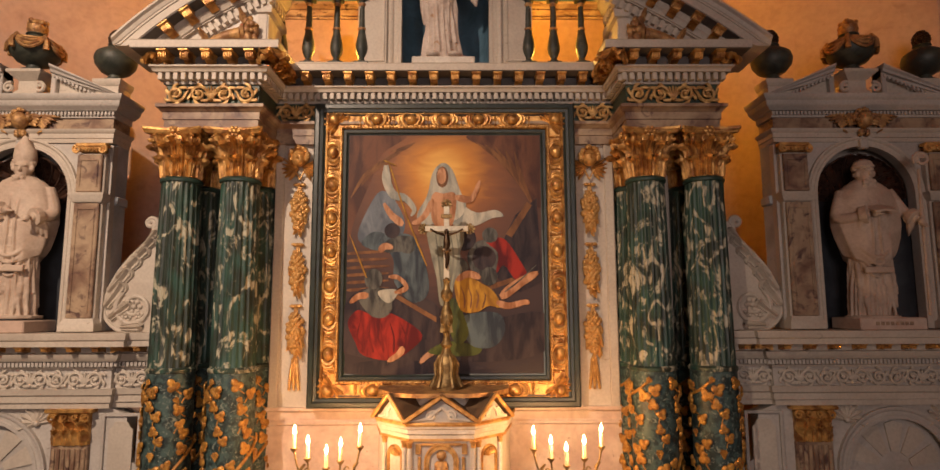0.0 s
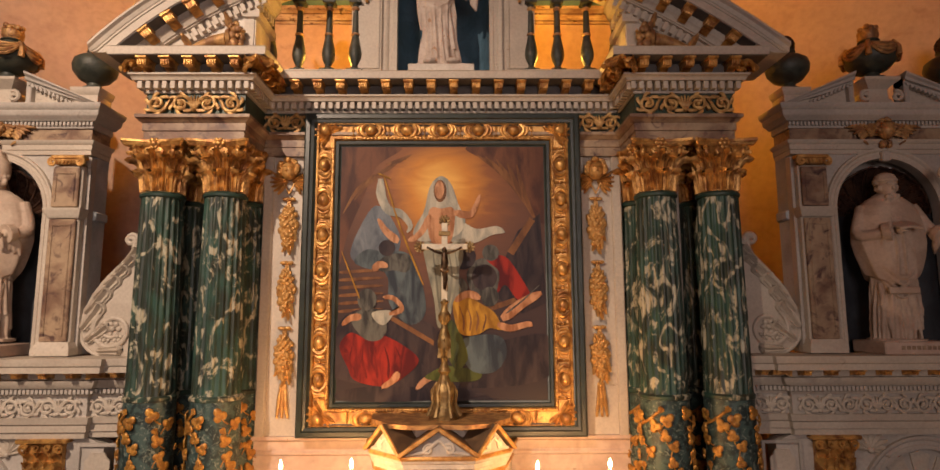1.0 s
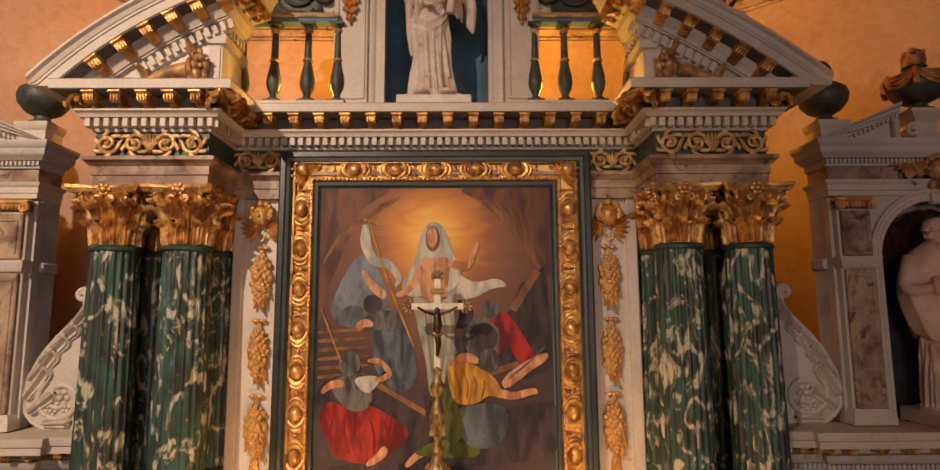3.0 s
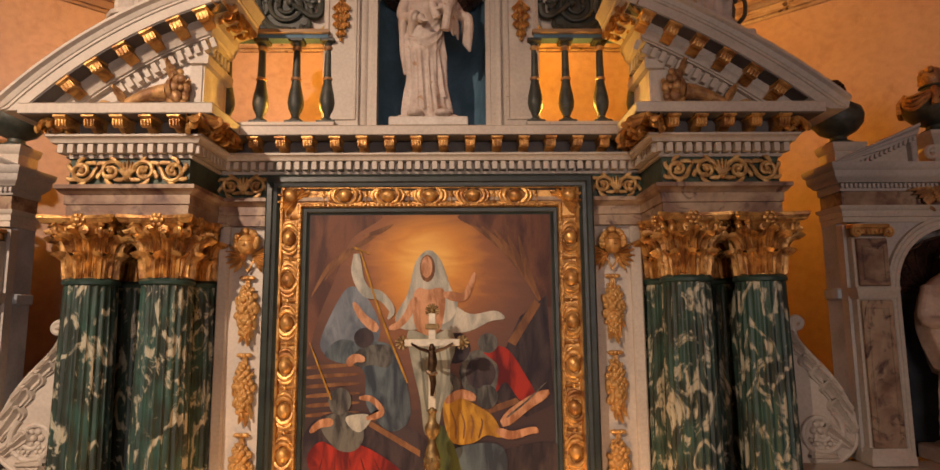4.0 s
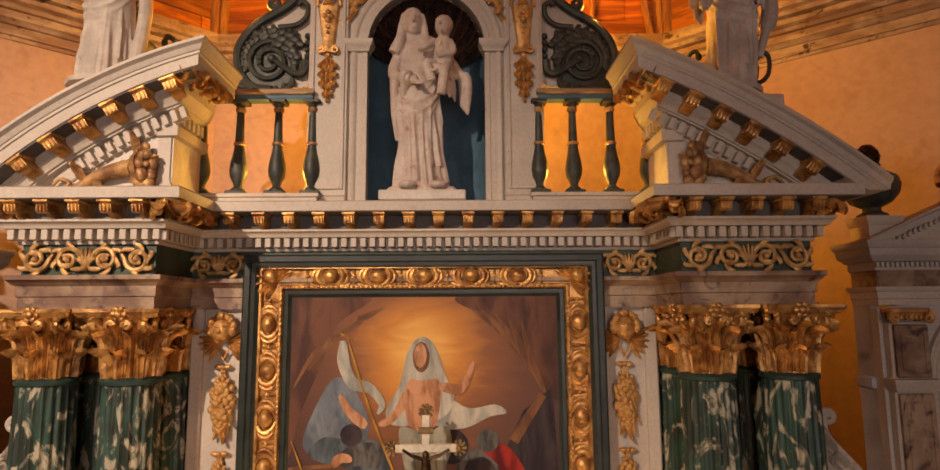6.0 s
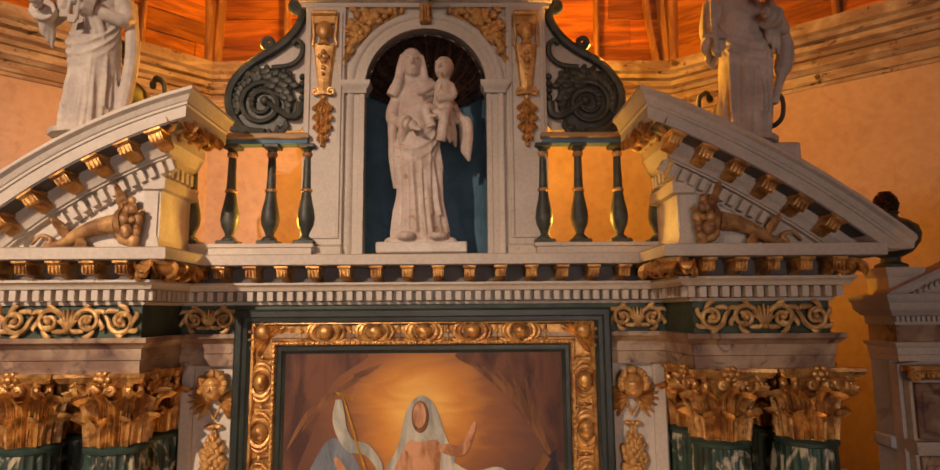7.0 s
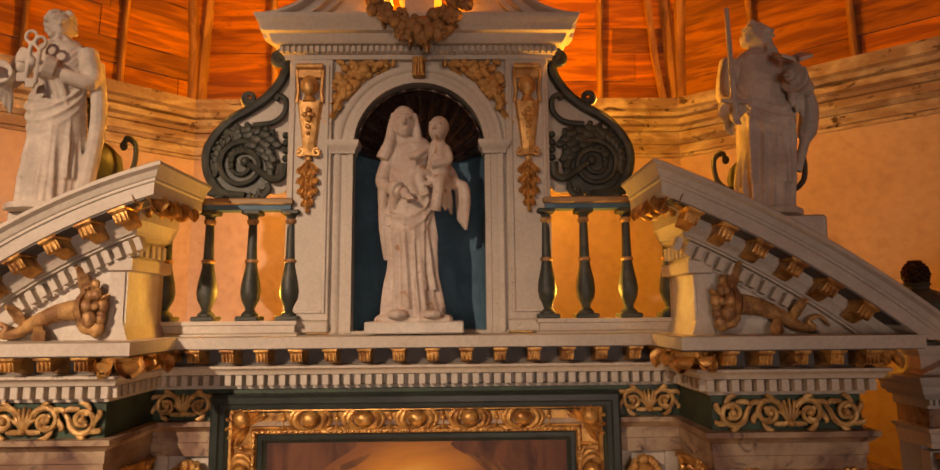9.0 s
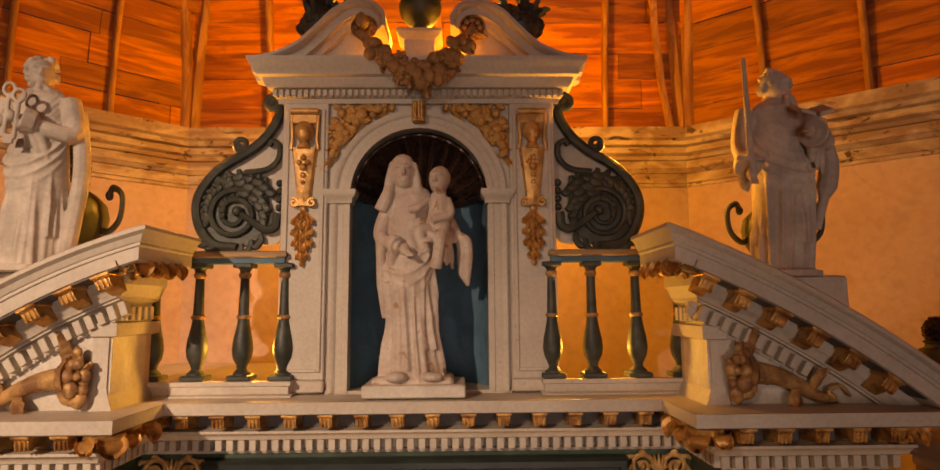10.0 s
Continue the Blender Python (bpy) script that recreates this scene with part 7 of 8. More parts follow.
    for s in (-1, 1):
        x = c + s * 0.79
        add("pedestal", G().run([(x - 0.11, yf + 0.22), (x - 0.11, yf + 0.0), (x + 0.11, yf + 0.0), (x + 0.11, yf + 0.22)], [(-0.05, 5.10), (0.0, 5.10), (0.0, 5.22), (0.02, 5.24), (0.03, 5.27), (0.03, 5.29), (-0.05, 5.29)]), CREAM)
    # lower storey
    low = [(2.72, 6.0), (2.72, 5.72), (3.06, 5.72), (3.06, 5.66), (5.26, 5.66), (5.26, 5.72), (5.5, 5.72), (5.5, 6.0)]
    add("lower_wall", arch_wall(G(), 2.74, 5.50, 0.0, 2.12, c + 0.06, 0.56, 1.50, 5.74, 5.90), GREY)
    lc = add("lower_cornice", G().run(low, [(-0.2, 2.45), (0.0, 2.45), (0.005, 2.47), (0.02, 2.475), (0.02, 2.525), (0.06, 2.53), (0.09, 2.565), (0.10, 2.60), (0.05, 2.605), (0.05, 2.665), (0.20, 2.67), (0.20, 2.72), (0.215, 2.73), (0.225, 2.775), (0.225, 2.79), (-0.2, 2.79)]), CREAM, "moulded ledge under the niche")
    for p, turn in along(low, 0.034, 0.036, 0.02):
        piece("dentil", LOW_DENTIL, lc, m @ pose(p.x, p.y, 2.50, 0, 0, turn))
    for p, turn in along(low, 0.05, 0.24, 0.12):
        piece("modillion", MODILLION, lc, m @ pose(p.x, p.y, 2.668, 0, 0, turn) @ Matrix.Diagonal((0.9, 1.0, 0.55, 1)))
    add("lower_frieze", G().run(low, [(-0.2, 2.27), (-0.01, 2.27), (-0.01, 2.455), (-0.2, 2.455)]), GREY, "grey frieze with cream scrolls")
    for x, me in ((2.90, SHORT_SCROLL), (3.30, SHORT_SCROLL), (3.80, SIDE_SCROLL), (4.45, SIDE_SCROLL), (5.0, SHORT_SCROLL)):
        piece("scroll_relief", me, alt, m @ pose(x, 5.668 if x > 3.06 else 5.728, 2.36))
    add("lower_architrave", G().run(low, [(-0.2, 2.10), (-0.02, 2.10), (-0.02, 2.15), (0.0, 2.155), (0.0, 2.21), (0.02, 2.225), (0.025, 2.26), (0.03, 2.28), (-0.2, 2.28)]), CREAM)
    for x in (3.43, 5.02):
        add("lower_capital", small_capital(G(), x, 1.77, 0.40, 0.33), GOLD, "gilt pilaster capital")
        low_pil = add("lower_pilaster", G().box(x - 0.17, x + 0.17, 5.70, 5.75, 0.2, 1.77, 0.006), BROWN_MARBLE, "fluted marbled pilaster")
        for k in range(7):
            add("fillet", G().box(x - 0.155 + 0.046 * k, x - 0.125 + 0.046 * k, 5.685, 5.70, 0.25, 1.74, 0.005), BROWN_MARBLE, parent=low_pil)
    g = G().box(2.80, 2.83, 5.715, 5.74, 1.0, 2.05, 0.004).box(3.13, 3.16, 5.715, 5.74, 1.0, 2.05, 0.004).box(2.83, 3.13, 5.715, 5.74, 2.02, 2.05, 0.004)
    add("panel_border", g, GREY)
    add("raised_panel", G().prism([(2.87, 0.8), (3.09, 0.8), (3.09, 1.90), (3.06, 1.93), (3.04, 1.97), (2.92, 1.97), (2.90, 1.93), (2.87, 1.90)], 5.722, 5.74), CREAM)
    add("door_arch", archivolt(c + 0.06, 0.47, 0.11, 1.50, 0.0, 5.74, 0.03), GREY, "grey arch of the fanlight door")
    fan = add("fanlight", G().prism([(c + 0.06 + 0.55 * math.cos(math.pi * k / 20), 1.50 + 0.55 * math.sin(math.pi * k / 20)) for k in range(21)], 5.80, 5.84).box(c - 0.49, c + 0.61, 5.80, 5.84, 0.0, 1.5), GREY, "wooden fan-panelled door head")
    for k in range(5):
        a0, a1 = radians(8 + 34 * k), radians(36 + 34 * k - 4)
        pts = [(c + 0.06 + r * math.cos(a), 1.50 + r * math.sin(a)) for r, a in ((0.16, a0), (0.42, a0), (0.44, (a0 + a1) / 2), (0.42, a1), (0.16, a1))]
        wpart("fan_panel", G().prism(pts, 5.785, 5.80).moved(m), CREAM, fan)
    for s in (-1, 1):
        g = G()
        for k in range(9):
            a = radians(30 + 15 * k) if s < 0 else radians(150 - 15 * k)
            g.join(leaf(0.17, 0.06, 0.4, 0.014), pose(c + 0.06 + s * 0.46, 5.735, 1.96, 0, (-s) * (110 - 24 * k), 0))
        add("corner_leaves", g.ball((c + 0.06 + s * 0.46, 5.72, 1.96), 0.03, 8, 6), CREAM, "cream carved leaf spray")
    console(sx)
    return alt


for sx in (-1, 1):
    side_altarpiece(sx)

draped = urn("urn", "dark urn with gilt cloth swags and gilt finial", BLACK_GREEN, 0.58, 0.46, "urns on the side altarpieces", drape=DULL_GOLD)
draped.matrix_basis = pose(4.16, 5.84, 5.37)
copy_thing(draped, pose(-4.16, 5.84, 5.37, 0, 0, 20))
plain = urn("urn", "dark green urn with a pine cone finial", BLACK_GREEN, 0.57, 0.40, "urns on the side altarpieces", foot=BRONZE)
plain.matrix_basis = pose(3.37, 5.89, 5.29)
for x in (4.95, -3.37, -4.95):
    copy_thing(plain, pose(x, 5.89, 5.29, 0, 0, 13))
handled = urn("urn", "dark two-handled urn behind a statue", BLACK_GREEN, 0.62, 0.42, "urns of the high altarpiece", handles=True)
handled.matrix_basis = pose(2.34, 5.86, 6.107) @ Matrix.Diagonal((1, 1, 1.2, 1))
copy_thing(handled, pose(-2.23, 5.86, 6.157) @ Matrix.Diagonal((1, 1, 1.15, 1)))


# ---- statues, each one plain mesh ----
def robe(g, h, foot, hip, shoulder, seed, lean=0.0, folds=9, depth=0.72):
    """A standing draped body from the floor to the neck: single folds that fall and spread, slung folds over the hips and chest."""
    rnd = random.Random(seed)
    rings = []
    rows, n = 110, 150
    keys = [(0.0, foot * 1.04), (0.03, foot), (0.25, hip * 0.97), (0.5, hip), (0.60, hip * 0.94), (0.72, shoulder), (0.80, shoulder * 0.98), (0.835, shoulder * 0.72), (0.86, shoulder * 0.36), (0.88, shoulder * 0.26)]
    lines = []
    for k in range(folds * 3):
        lines.append((2 * math.pi * (k + rnd.uniform(0.1, 0.9)) / (folds * 3), rnd.uniform(0.30, 0.60), rnd.uniform(-0.35, 0.35), rnd.uniform(0.07, 0.14), rnd.uniform(0.10, 0.24), rnd.choice((0.0, 0.0, 0.06, 0.14))))
    tilt = rnd.uniform(-0.05, 0.05)
    for i in range(rows + 1):
        u = 0.88 * i / rows
        for (u0, w0), (u1, w1) in zip(keys, keys[1:]):
            if u0 <= u <= u1 + 1e-6:
                t = (u - u0) / (u1 - u0)
                w = w0 + (w1 - w0) * (t * t * (3 - 2 * t))
        ring = []
        for j in range(n):
            a = 2 * math.pi * j / n
            k = 0.90
            for a0, start, drift, wide, tall, end in lines:
                if u < start:
                    p = min(1, (start - u) / 0.16) * (1 if u > end else 0.35)
                    d = (a - a0 - drift * (start - u) + math.pi) % (2 * math.pi) - math.pi
                    k += tall * p * math.exp(-(d / (wide * (0.7 + 0.9 * (start - u)))) ** 2)
            da = (a + math.pi / 2 + math.pi) % (2 * math.pi) - math.pi
            v = u - 0.055 * da * da + tilt * da
            hips = max(0, 1 - abs(v - 0.46) / 0.13)
            chest = max(0, 1 - abs(v - 0.68) / 0.09)
            k += 0.15 * hips * (1 - abs(math.sin(math.pi * v / 0.052))) ** 1.5 + 0.055 * chest * (1 - abs(math.sin(math.pi * v / 0.036))) ** 1.5
            k += 0.06 * max(hips, chest) + 0.03 * math.sin(2 * a + seed + 5 * u)
            ring.append((w * k * math.cos(a) + lean * math.sin(math.pi * u) * h, w * depth * k * math.sin(a) - 0.02 * math.sin(math.pi * u) * h, u * h))
        rings.append(ring)
    return g.loft(rings)


def fall(g, rnd, x0, x1, top, y, n, sway=0.0):
    """Irregular folds that fall from the waist to the feet, spreading and breaking on the way."""
    for k in range(n):
        u = (k + rnd.uniform(0.1, 0.9)) / n
        x = x0 + (x1 - x0) * u
        z = top * rnd.uniform(0.6, 1.0)
        e = x * rnd.uniform(0.95, 1.25) + rnd.uniform(-0.03, 0.03)
        yy = y * math.sqrt(max(0.1, 1 - (x / 0.24) ** 2))
        low = rnd.choice((0.02, 0.02, 0.12, 0.22))
        g.tube(curve([Vector((x + sway, yy * 0.92, z)), Vector((x + rnd.uniform(-0.03, 0.03) + sway * 0.5, yy, z * 0.6)), Vector((e, yy * 1.04, max(low, 0.02)))], 6), [0.006 + rnd.uniform(0.012, 0.026) * math.sin(math.pi * (0.15 + 0.75 * i / 12)) for i in range(13)], 7)


def swag(g, pts, r, n=4, drop=0.05):
    """Hanging folds: several bars along one line, each lower than the last."""
    for k in range(n):
        g.tube(curve([Vector(p) + Vector((0, 0.012 * k, -drop * k * (1.0 if 0 < i < len(pts) - 1 else 0.5))) for i, p in enumerate(pts)], 6), r * (1 - 0.12 * k), 7)


def head(g, c, s, rnd, hair=True, beard=False, veil=False, turn=0.0, tilt=0.0):
    """A plain head: skull, small nose and brow, hair in lumps, or a veil."""
    h = G().ball((0, 0, 0), (0.074, 0.088, 0.105), 20, 14)
    h.ball((0, -0.035, -0.05), (0.055, 0.055, 0.055), 12, 8)
    h.tube([(0, -0.084, 0.025), (0, -0.104, -0.022)], [0.010, 0.016], 8)
    h.ball((0, -0.078, 0.034), (0.055, 0.02, 0.014), 12, 6)
    h.ball((0, -0.085, -0.058), (0.024, 0.014, 0.012), 9, 6)
    h.tube([(0, 0.01, -0.06), (0, 0.02, -0.17)], [0.05, 0.055], 12)
    if hair:
        for k in range(60):
            a, b = rnd.uniform(-0.55, math.pi + 0.55), rnd.uniform(-0.4, 1.3)
            h.ball((0.085 * math.cos(a) * math.cos(b), 0.015 + 0.085 * math.sin(a) * math.cos(b), 0.02 + 0.105 * math.sin(b)), rnd.uniform(0.016, 0.028), 7, 5)
    if beard:
        for k in range(26):
            h.ball((rnd.uniform(-0.05, 0.05), -0.072 - rnd.uniform(0, 0.02), -0.075 - rnd.uniform(0, 0.075)), rnd.uniform(0.014, 0.024), 7, 5)
    if veil:
        h.ball((0, 0.022, 0.012), (0.094, 0.100, 0.122), 18, 12)
        for sx in (-1, 1):
            h.tube(curve([Vector((0.070 * sx, -0.020, 0.07)), Vector((0.088 * sx, -0.005, -0.03)), Vector((0.10 * sx, -0.02, -0.14)), Vector((0.15 * sx, -0.02, -0.26))], 5), [0.018, 0.022, 0.024, 0.026, 0.028, 0.03, 0.032, 0.034, 0.036, 0.038, 0.04, 0.042, 0.044, 0.046, 0.046, 0.046], 9)
        h.tube([(0, 0.06, 0.0), (0, 0.075, -0.14), (0, 0.07, -0.28)], [0.085, 0.10, 0.12], 14)
    return g.join(h, Matrix.Translation(c) @ Matrix.Rotation(turn, 4, "Z") @ Matrix.Rotation(tilt, 4, "X") @ Matrix.Scale(s, 4))


def arm(g, shoulder, elbow, wrist, r=0.055, sleeve=0.05):
    g.tube(curve([Vector(shoulder), Vector(elbow), Vector(wrist)], 6), [r * 1.15, r * 1.15, r * 1.12, r * 1.1, r * 1.05, r * 1.0, r * 0.98, r * 0.95, r * 0.9, r * 0.86, r * 0.8, r * 0.72, r * 0.62], 12)
    w, e = Vector(wrist), Vector(elbow)
    d = (w - e).normalized()
    g.tube([w - d * 0.09, w - d * 0.02], [sleeve * 1.5, sleeve * 1.75], 12)
    g.ball(w + d * 0.045, (0.034, 0.034, 0.040), 10, 7)
    for k in (-1, 0, 1):
        g.tube([w + d * 0.06 + Vector((0.014 * k, 0, -0.004)), w + d * 0.105 + Vector((0.016 * k, -0.006, -0.022))], [0.012, 0.008], 6)
    for k in (-1, 0, 1):
        g.tube(curve([w - d * 0.05 + Vector((0.012 * k, 0, -0.01)), w - d * (0.08 + 0.02 * k) + Vector((0.016 * k, 0.025, -0.10)), w - d * (0.10 + 0.03 * k) + Vector((0.02 * k, 0.03, -0.19 - 0.03 * k))], 4), [0.036, 0.035, 0.034, 0.032, 0.030, 0.027, 0.022, 0.015, 0.008], 9)
    return g


def statue(name, g, mat, label, m, voxel=0.0062):
    ob = solo(name, g, mat, label, "statue", m=m, sharp=180)
    r = ob.modifiers.new("join", "REMESH")
    r.mode, r.voxel_size, r.use_smooth_shade = "VOXEL", voxel, True
    s = ob.modifiers.new("soften", "SMOOTH")
    s.factor, s.iterations = 0.5, 2
    return ob


# mother and child in the blue niche
rnd = random.Random(31)
g = robe(G(), 1.46, 0.195, 0.165, 0.148, 5, lean=-0.02, folds=8)
head(g, (-0.075, -0.055, 1.33), 0.96, rnd, hair=False, veil=True, turn=0.12, tilt=0.05)
arm(g, (-0.16, -0.02, 1.12), (-0.215, -0.06, 0.92), (-0.08, -0.18, 0.84), 0.048, 0.034)
arm(g, (0.13, -0.02, 1.12), (0.25, -0.06, 0.93), (0.15, -0.20, 0.90), 0.05, 0.036)
for k in range(4):
    g.tube(curve([Vector((0.235 + 0.018 * k, -0.05 - 0.012 * k, 0.97 - 0.02 * k)), Vector((0.30 + 0.012 * k, -0.06 - 0.014 * k, 0.86)), Vector((0.295 + 0.014 * k, -0.07, 0.66 - 0.02 * k))], 5), [0.030] * 4 + [0.034] * 4 + [0.028, 0.022, 0.014], 9)
for k in range(3):
    g.tube(curve([Vector((-0.20 - 0.010 * k, -0.09 + 0.03 * k, 0.94)), Vector((-0.21, -0.08 + 0.02 * k, 0.72)), Vector((-0.19 + 0.012 * k, -0.07, 0.40 + 0.05 * k))], 5), [0.034] * 4 + [0.030] * 4 + [0.024, 0.018, 0.010], 9)
g.tube(curve([Vector((0.15, -0.14, 0.93)), Vector((0.165, -0.15, 1.06)), Vector((0.155, -0.12, 1.18))], 5), [0.078, 0.080, 0.08, 0.078, 0.076, 0.074, 0.072, 0.07, 0.066, 0.058, 0.045], 14)
head(g, (0.16, -0.135, 1.265), 0.84, rnd, hair=False, turn=-0.3)
g.ball((0.165, -0.115, 1.285), (0.070, 0.078, 0.076), 14, 9)
g.tube(curve([Vector((0.10, -0.16, 1.14)), Vector((0.03, -0.20, 1.08)), Vector((-0.02, -0.18, 1.07))], 5), 0.027, 9)
g.tube(curve([Vector((0.21, -0.15, 1.14)), Vector((0.23, -0.20, 1.04)), Vector((0.12, -0.23, 1.00))], 5), 0.028, 9)
g.tube(curve([Vector((0.11, -0.18, 0.95)), Vector((0.04, -0.25, 0.92)), Vector((0.08, -0.24, 0.80))], 5), 0.036, 9)
g.tube(curve([Vector((0.19, -0.18, 0.95)), Vector((0.17, -0.26, 0.86)), Vector((0.145, -0.24, 0.70))], 5), 0.037, 9)
g.box(-0.25, 0.25, -0.16, 0.16, -0.02, 0.045, 0.02).ball((-0.10, -0.17, 0.05), (0.07, 0.06, 0.035), 9, 6).ball((0.12, -0.17, 0.05), (0.07, 0.05, 0.03), 9, 6)
statue("statue_of_mother_and_child", g, STONE, "worn white painted statue of a standing robed pair", pose(-0.02, 5.86, 5.47))
solo("stone_block", G().box(-0.32, 0.30, 5.64, 6.1, 5.40, 5.475, 0.008), WHITE, "stained white block under the statue", "base")

# figure with keys and palm, on the curved gable
rnd = random.Random(41)
g = robe(G(), 1.36, 0.19, 0.19, 0.175, 12, lean=0.02, folds=7)
head(g, (0.0, -0.02, 1.245), 1.0, rnd, hair=True, beard=True, turn=0.55)
arm(g, (-0.19, -0.02, 1.07), (-0.27, -0.08, 0.84), (-0.24, -0.24, 0.86))
arm(g, (0.19, -0.02, 1.07), (0.25, -0.07, 0.84), (0.02, -0.22, 0.90))
g.tube(curve([Vector((0.24, -0.0, 1.0)), Vector((0.28, 0.0, 0.6)), Vector((0.22, 0.0, 0.1))], 6), 0.05, 9)
for sx, z in ((-0.01, 1.02), (0.05, 0.98)):
    g.tube([(sx - 0.02, -0.26, z - 0.22), (sx, -0.27, z)], 0.014, 7)
    g.tube([(sx + 0.035 * math.cos(a), -0.27, z + 0.045 + 0.04 * math.sin(a)) for a in [k * 0.7 for k in range(10)]], 0.012, 7)
    g.box(sx - 0.075, sx - 0.02, -0.275, -0.255, z - 0.25, z - 0.19)
g.tube(curve([Vector((-0.26, -0.28, 0.88)), Vector((-0.32, -0.28, 1.05)), Vector((-0.40, -0.27, 1.22))], 8), [0.010 + 0.026 * math.sin(math.pi * i / 16) for i in range(17)], 9)
g.lathe([(0.24, -0.02), (0.24, 0.02)], 12)
statue("statue_with_keys", g, PALE_STONE, "pale stone robed statue holding keys and a palm", pose(-2.22, 5.50, 6.17) @ Matrix.Scale(0.93, 4))
solo("statue_plinth", G().box(-2.43, -2.01, 5.44, 6.02, 5.80, 6.155, 0.012), CREAM, "cream plinth on the curved gable", "base", "statue plinths")

# figure with sword and book
rnd = random.Random(43)
g = robe(G(), 1.30, 0.18, 0.195, 0.17, 23, lean=0.02, folds=7)
head(g, (0.03, -0.02, 1.19), 1.0, rnd, hair=True, beard=True, turn=0.5)
arm(g, (-0.18, -0.02, 1.03), (-0.24, -0.05, 0.80), (-0.26, -0.20, 0.62))
arm(g, (0.20, -0.02, 1.03), (0.29, -0.07, 0.82), (0.12, -0.22, 0.84))
g.tube(curve([Vector((0.28, -0.02, 0.98)), Vector((0.33, -0.02, 0.66)), Vector((0.22, -0.02, 0.28))], 6), [0.05] * 5 + [0.06] * 4 + [0.03] * 4, 9)
for s in (-1, 1):
    g.loft([[(0.12 + s * 0.10, -0.30, 0.93 + 0.012), (0.12 + s * 0.01, -0.30, 0.91), (0.12 + s * 0.01, -0.18, 0.97), (0.12 + s * 0.10, -0.18, 1.0)], [(0.12 + s * 0.10, -0.30, 0.965), (0.12 + s * 0.01, -0.30, 0.94), (0.12 + s * 0.01, -0.18, 1.0), (0.12 + s * 0.10, -0.18, 1.035)]])
g.tube([(-0.265, -0.25, 0.60), (-0.275, -0.25, 0.68), (-0.285, -0.25, 1.29)], [0.022, 0.022, 0.014], 7)
g.tube([(-0.36, -0.25, 0.68), (-0.19, -0.25, 0.67)], 0.015, 7)
g.lathe([(0.22, -0.02), (0.22, 0.02)], 12)
statue("statue_with_sword", g, PALE_STONE, "pale stone robed statue holding a sword and open book", pose(2.17, 5.50, 6.115) @ Matrix.Scale(0.95, 4))
solo("statue_plinth", G().box(2.00, 2.52, 5.44, 6.02, 5.70, 6.105, 0.012), CREAM, "cream plinth on the curved gable", "base", "statue plinths")


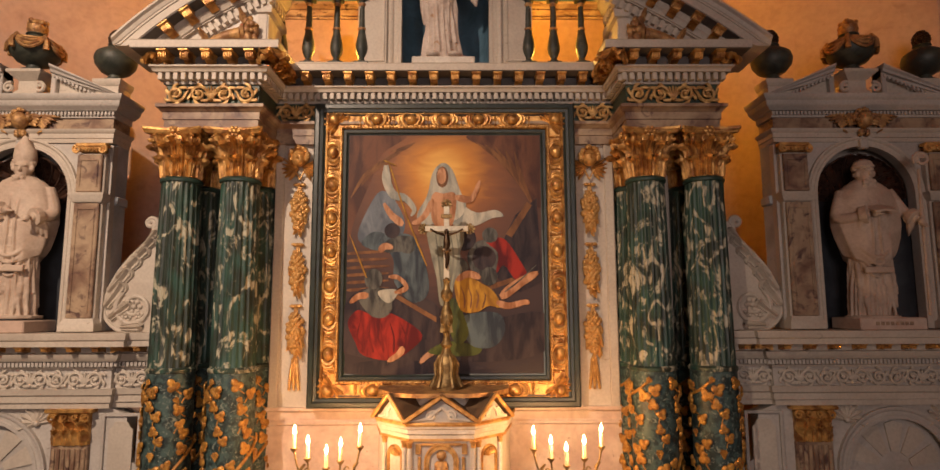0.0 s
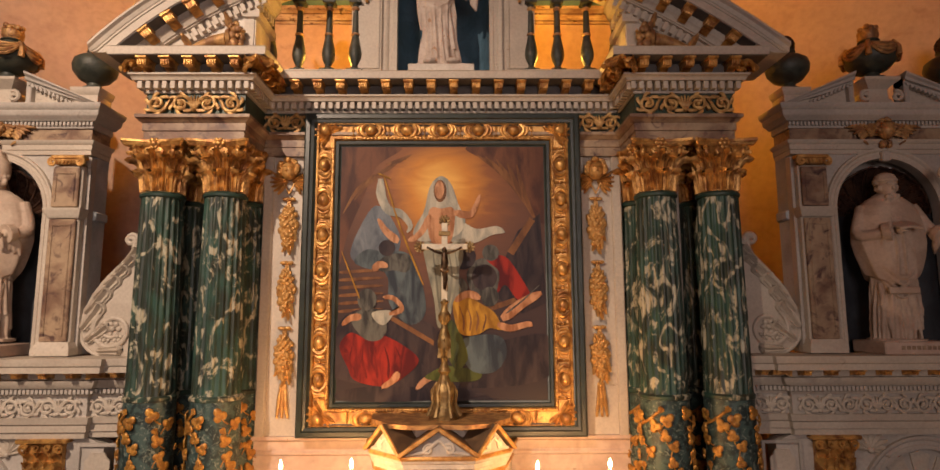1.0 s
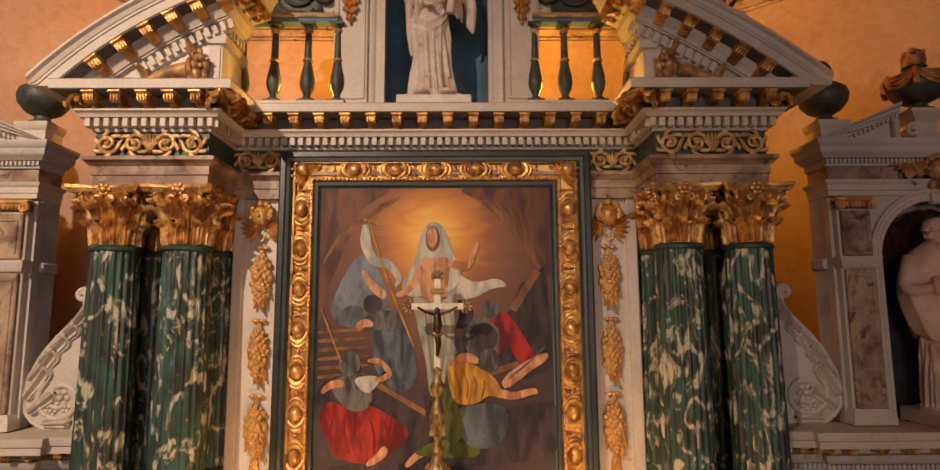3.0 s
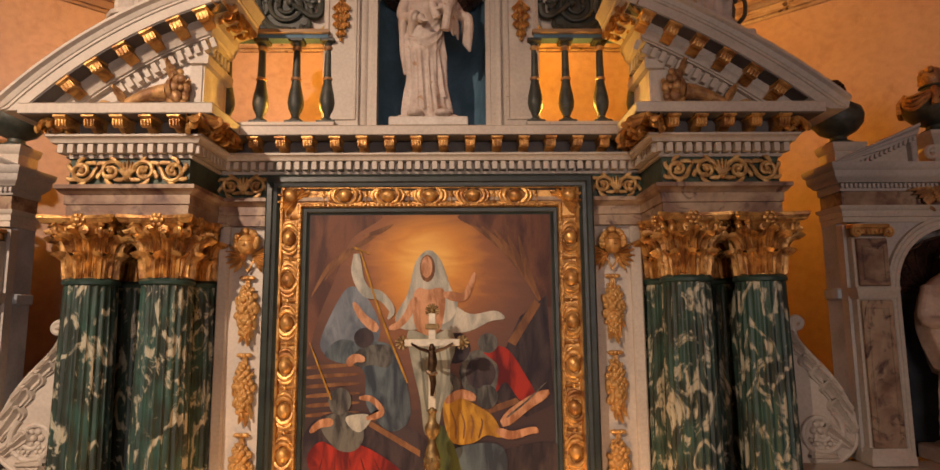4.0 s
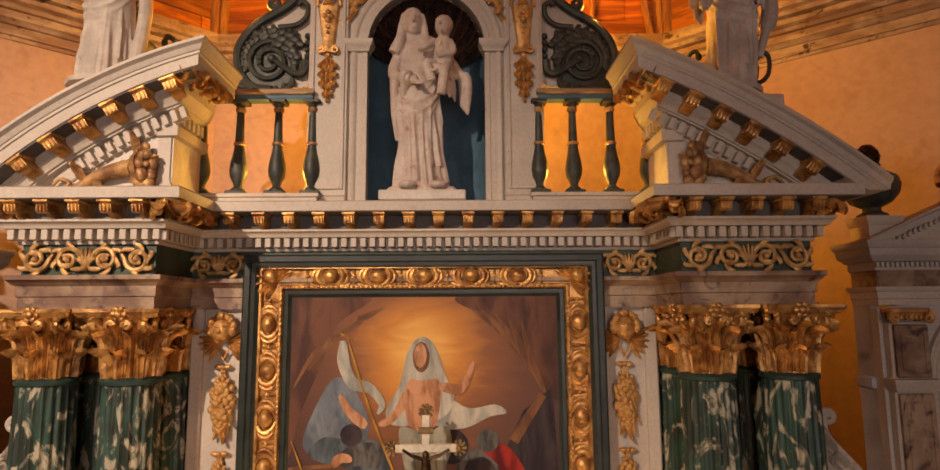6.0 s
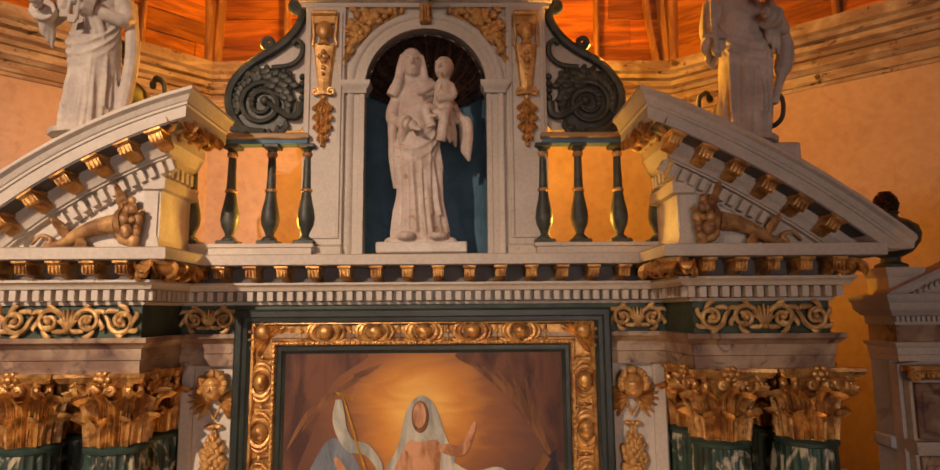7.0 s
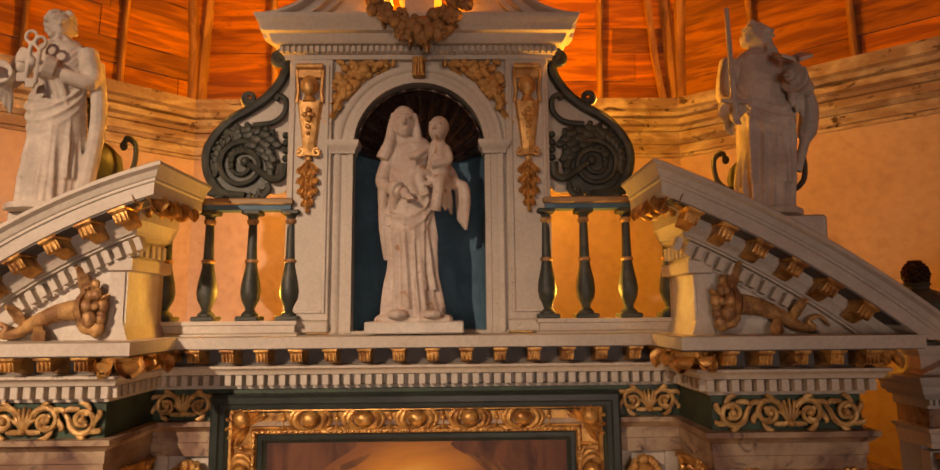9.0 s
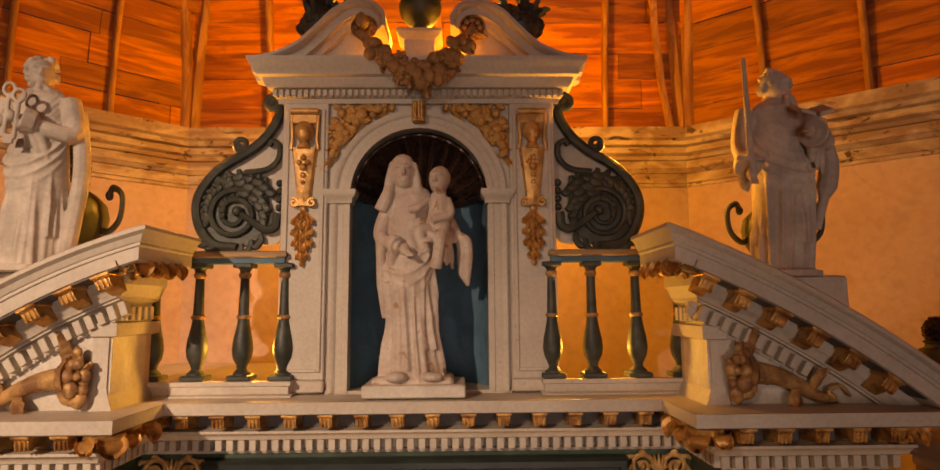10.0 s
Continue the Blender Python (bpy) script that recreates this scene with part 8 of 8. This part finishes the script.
def bishop(seed, mitre, crozier, book):
    rnd = random.Random(seed)
    h = 1.58
    g = robe(G(), h, 0.195, 0.19, 0.18, seed, folds=7, depth=0.70)
    head(g, (0.0, -0.06, 1.40), 1.0, rnd, hair=True, beard=True, turn=0.1, tilt=0.1)
    if mitre:
        g.loft([[(0.088 * k * math.cos(a), 0.092 * k * math.sin(a) - 0.04, z + (dz * abs(math.sin(a)) if dz else 0)) for a in [2 * math.pi * j / 24 for j in range(24)]] for k, z, dz in ((1.0, 1.45, 0), (1.1, 1.52, 0), (1.02, 1.58, 0.05), (0.45, 1.63, 0.10))])
    else:
        g.ball((0, -0.045, 1.485), (0.09, 0.095, 0.06), 16, 9)
        g.tube([(0.088 * math.cos(a), -0.045 + 0.094 * math.sin(a), 1.465) for a in [k * 0.4 for k in range(17)]], 0.016, 7)
    arm(g, (-0.20, -0.02, 1.22), (-0.28, -0.08, 0.96), (-0.06, -0.22, 0.98))
    if crozier:
        arm(g, (0.21, -0.02, 1.22), (0.32, -0.07, 1.02), (0.37, -0.20, 0.92))
        g.tube([(0.38, -0.235, 0.02), (0.395, -0.235, 1.30), (0.40, -0.235, 1.40)], 0.015, 8)
        g.tube([(x, -0.235, z) for x, z in spiral((0.43, 1.49), 0.075, 0.02, -2.6, -1.5, 26)], 0.016, 7)
    else:
        arm(g, (0.21, -0.02, 1.22), (0.29, -0.08, 0.98), (0.18, -0.24, 0.92))
    cape = []
    for z, w, d in ((1.33, 0.10, 0.10), (1.29, 0.17, 0.12), (1.22, 0.245, 0.15), (1.12, 0.285, 0.165), (0.98, 0.315, 0.175), (0.84, 0.315, 0.18), (0.70, 0.285, 0.18), (0.58, 0.25, 0.175), (0.50, 0.215, 0.17)):
        ring = []
        for j in range(72):
            a = 2 * math.pi * j / 72
            f = 1 + 0.055 * (1.33 - z) * (1 - abs(math.sin(4.5 * a + 2.2 * z + seed))) * 2 - 0.03
            sag = 0.14 * abs(math.cos(a)) ** 2 * (1.33 - z)
            ring.append((w * f * math.cos(a), d * f * math.sin(a) - 0.015, z + sag * 0.8))
        cape.append(ring)
    g.loft(cape)
    for k in range(5):
        swag(g, [(-0.26, -0.06, 1.04 - 0.07 * k), (0.0, -0.185, 0.92 - 0.09 * k), (0.26, -0.06, 1.04 - 0.07 * k)], 0.012, 1, 0.0)
    if book:
        for s in (-1, 1):
            g.box(-0.105 if s < 0 else 0.0, 0.0 if s < 0 else 0.105, -0.07, 0.07, -0.014, 0.014, 0.005, pose(0.04, -0.25, 1.03, 28, 10 * s, 0))
    for s in (-1, 1):
        g.tube(curve([Vector((s * 0.06, -0.13, 1.27)), Vector((s * 0.03, -0.195, 0.95)), Vector((s * 0.04, -0.19, 0.50))], 6), 0.012, 8)
    swag(g, [(-0.22, -0.10, 0.78), (0.0, -0.20, 0.56), (0.22, -0.10, 0.78)], 0.02, 4, 0.06)
    fall(g, rnd, -0.17, 0.17, 0.55, -0.132, 9)
    g.box(-0.13, 0.13, -0.20, -0.165, 0.42, 0.48, 0.006)
    g.lathe([(0.23, -0.01), (0.23, 0.02)], 12)
    return g


statue("statue_of_bishop", bishop(51, True, False, False), SAND_STONE, "sandy cream statue of a robed figure with tall mitre", pose(-4.10, 5.78, 2.93, 0, 0, 12) @ Matrix.Scale(1.02, 4))
statue("statue_of_bishop", bishop(57, False, True, True), SAND_STONE, "sandy cream statue with book and crozier in a niche", pose(4.12, 5.78, 2.90, 0, 0, -6))
for sx in (-1, 1):
    base = thing("stone_block", "low rose stone block with worn lettering under a statue", "base", "bases of the niche statues", at=(4.14 * sx, 5.7, 2.79))
    wpart("block", G().box(4.14 * sx - 0.30, 4.14 * sx + 0.32, 5.53, 5.98, 2.79, 2.905, 0.01), ROSE_MARBLE, base)
    if sx > 0:
        g = G()
        for k in range(8):
            g.box(3.98 + 0.045 * k, 4.012 + 0.045 * k, 5.526, 5.529, 2.835, 2.868)
        wpart("lettering_bar", g, BROWN_MARBLE, base, "worn reddish lettering")
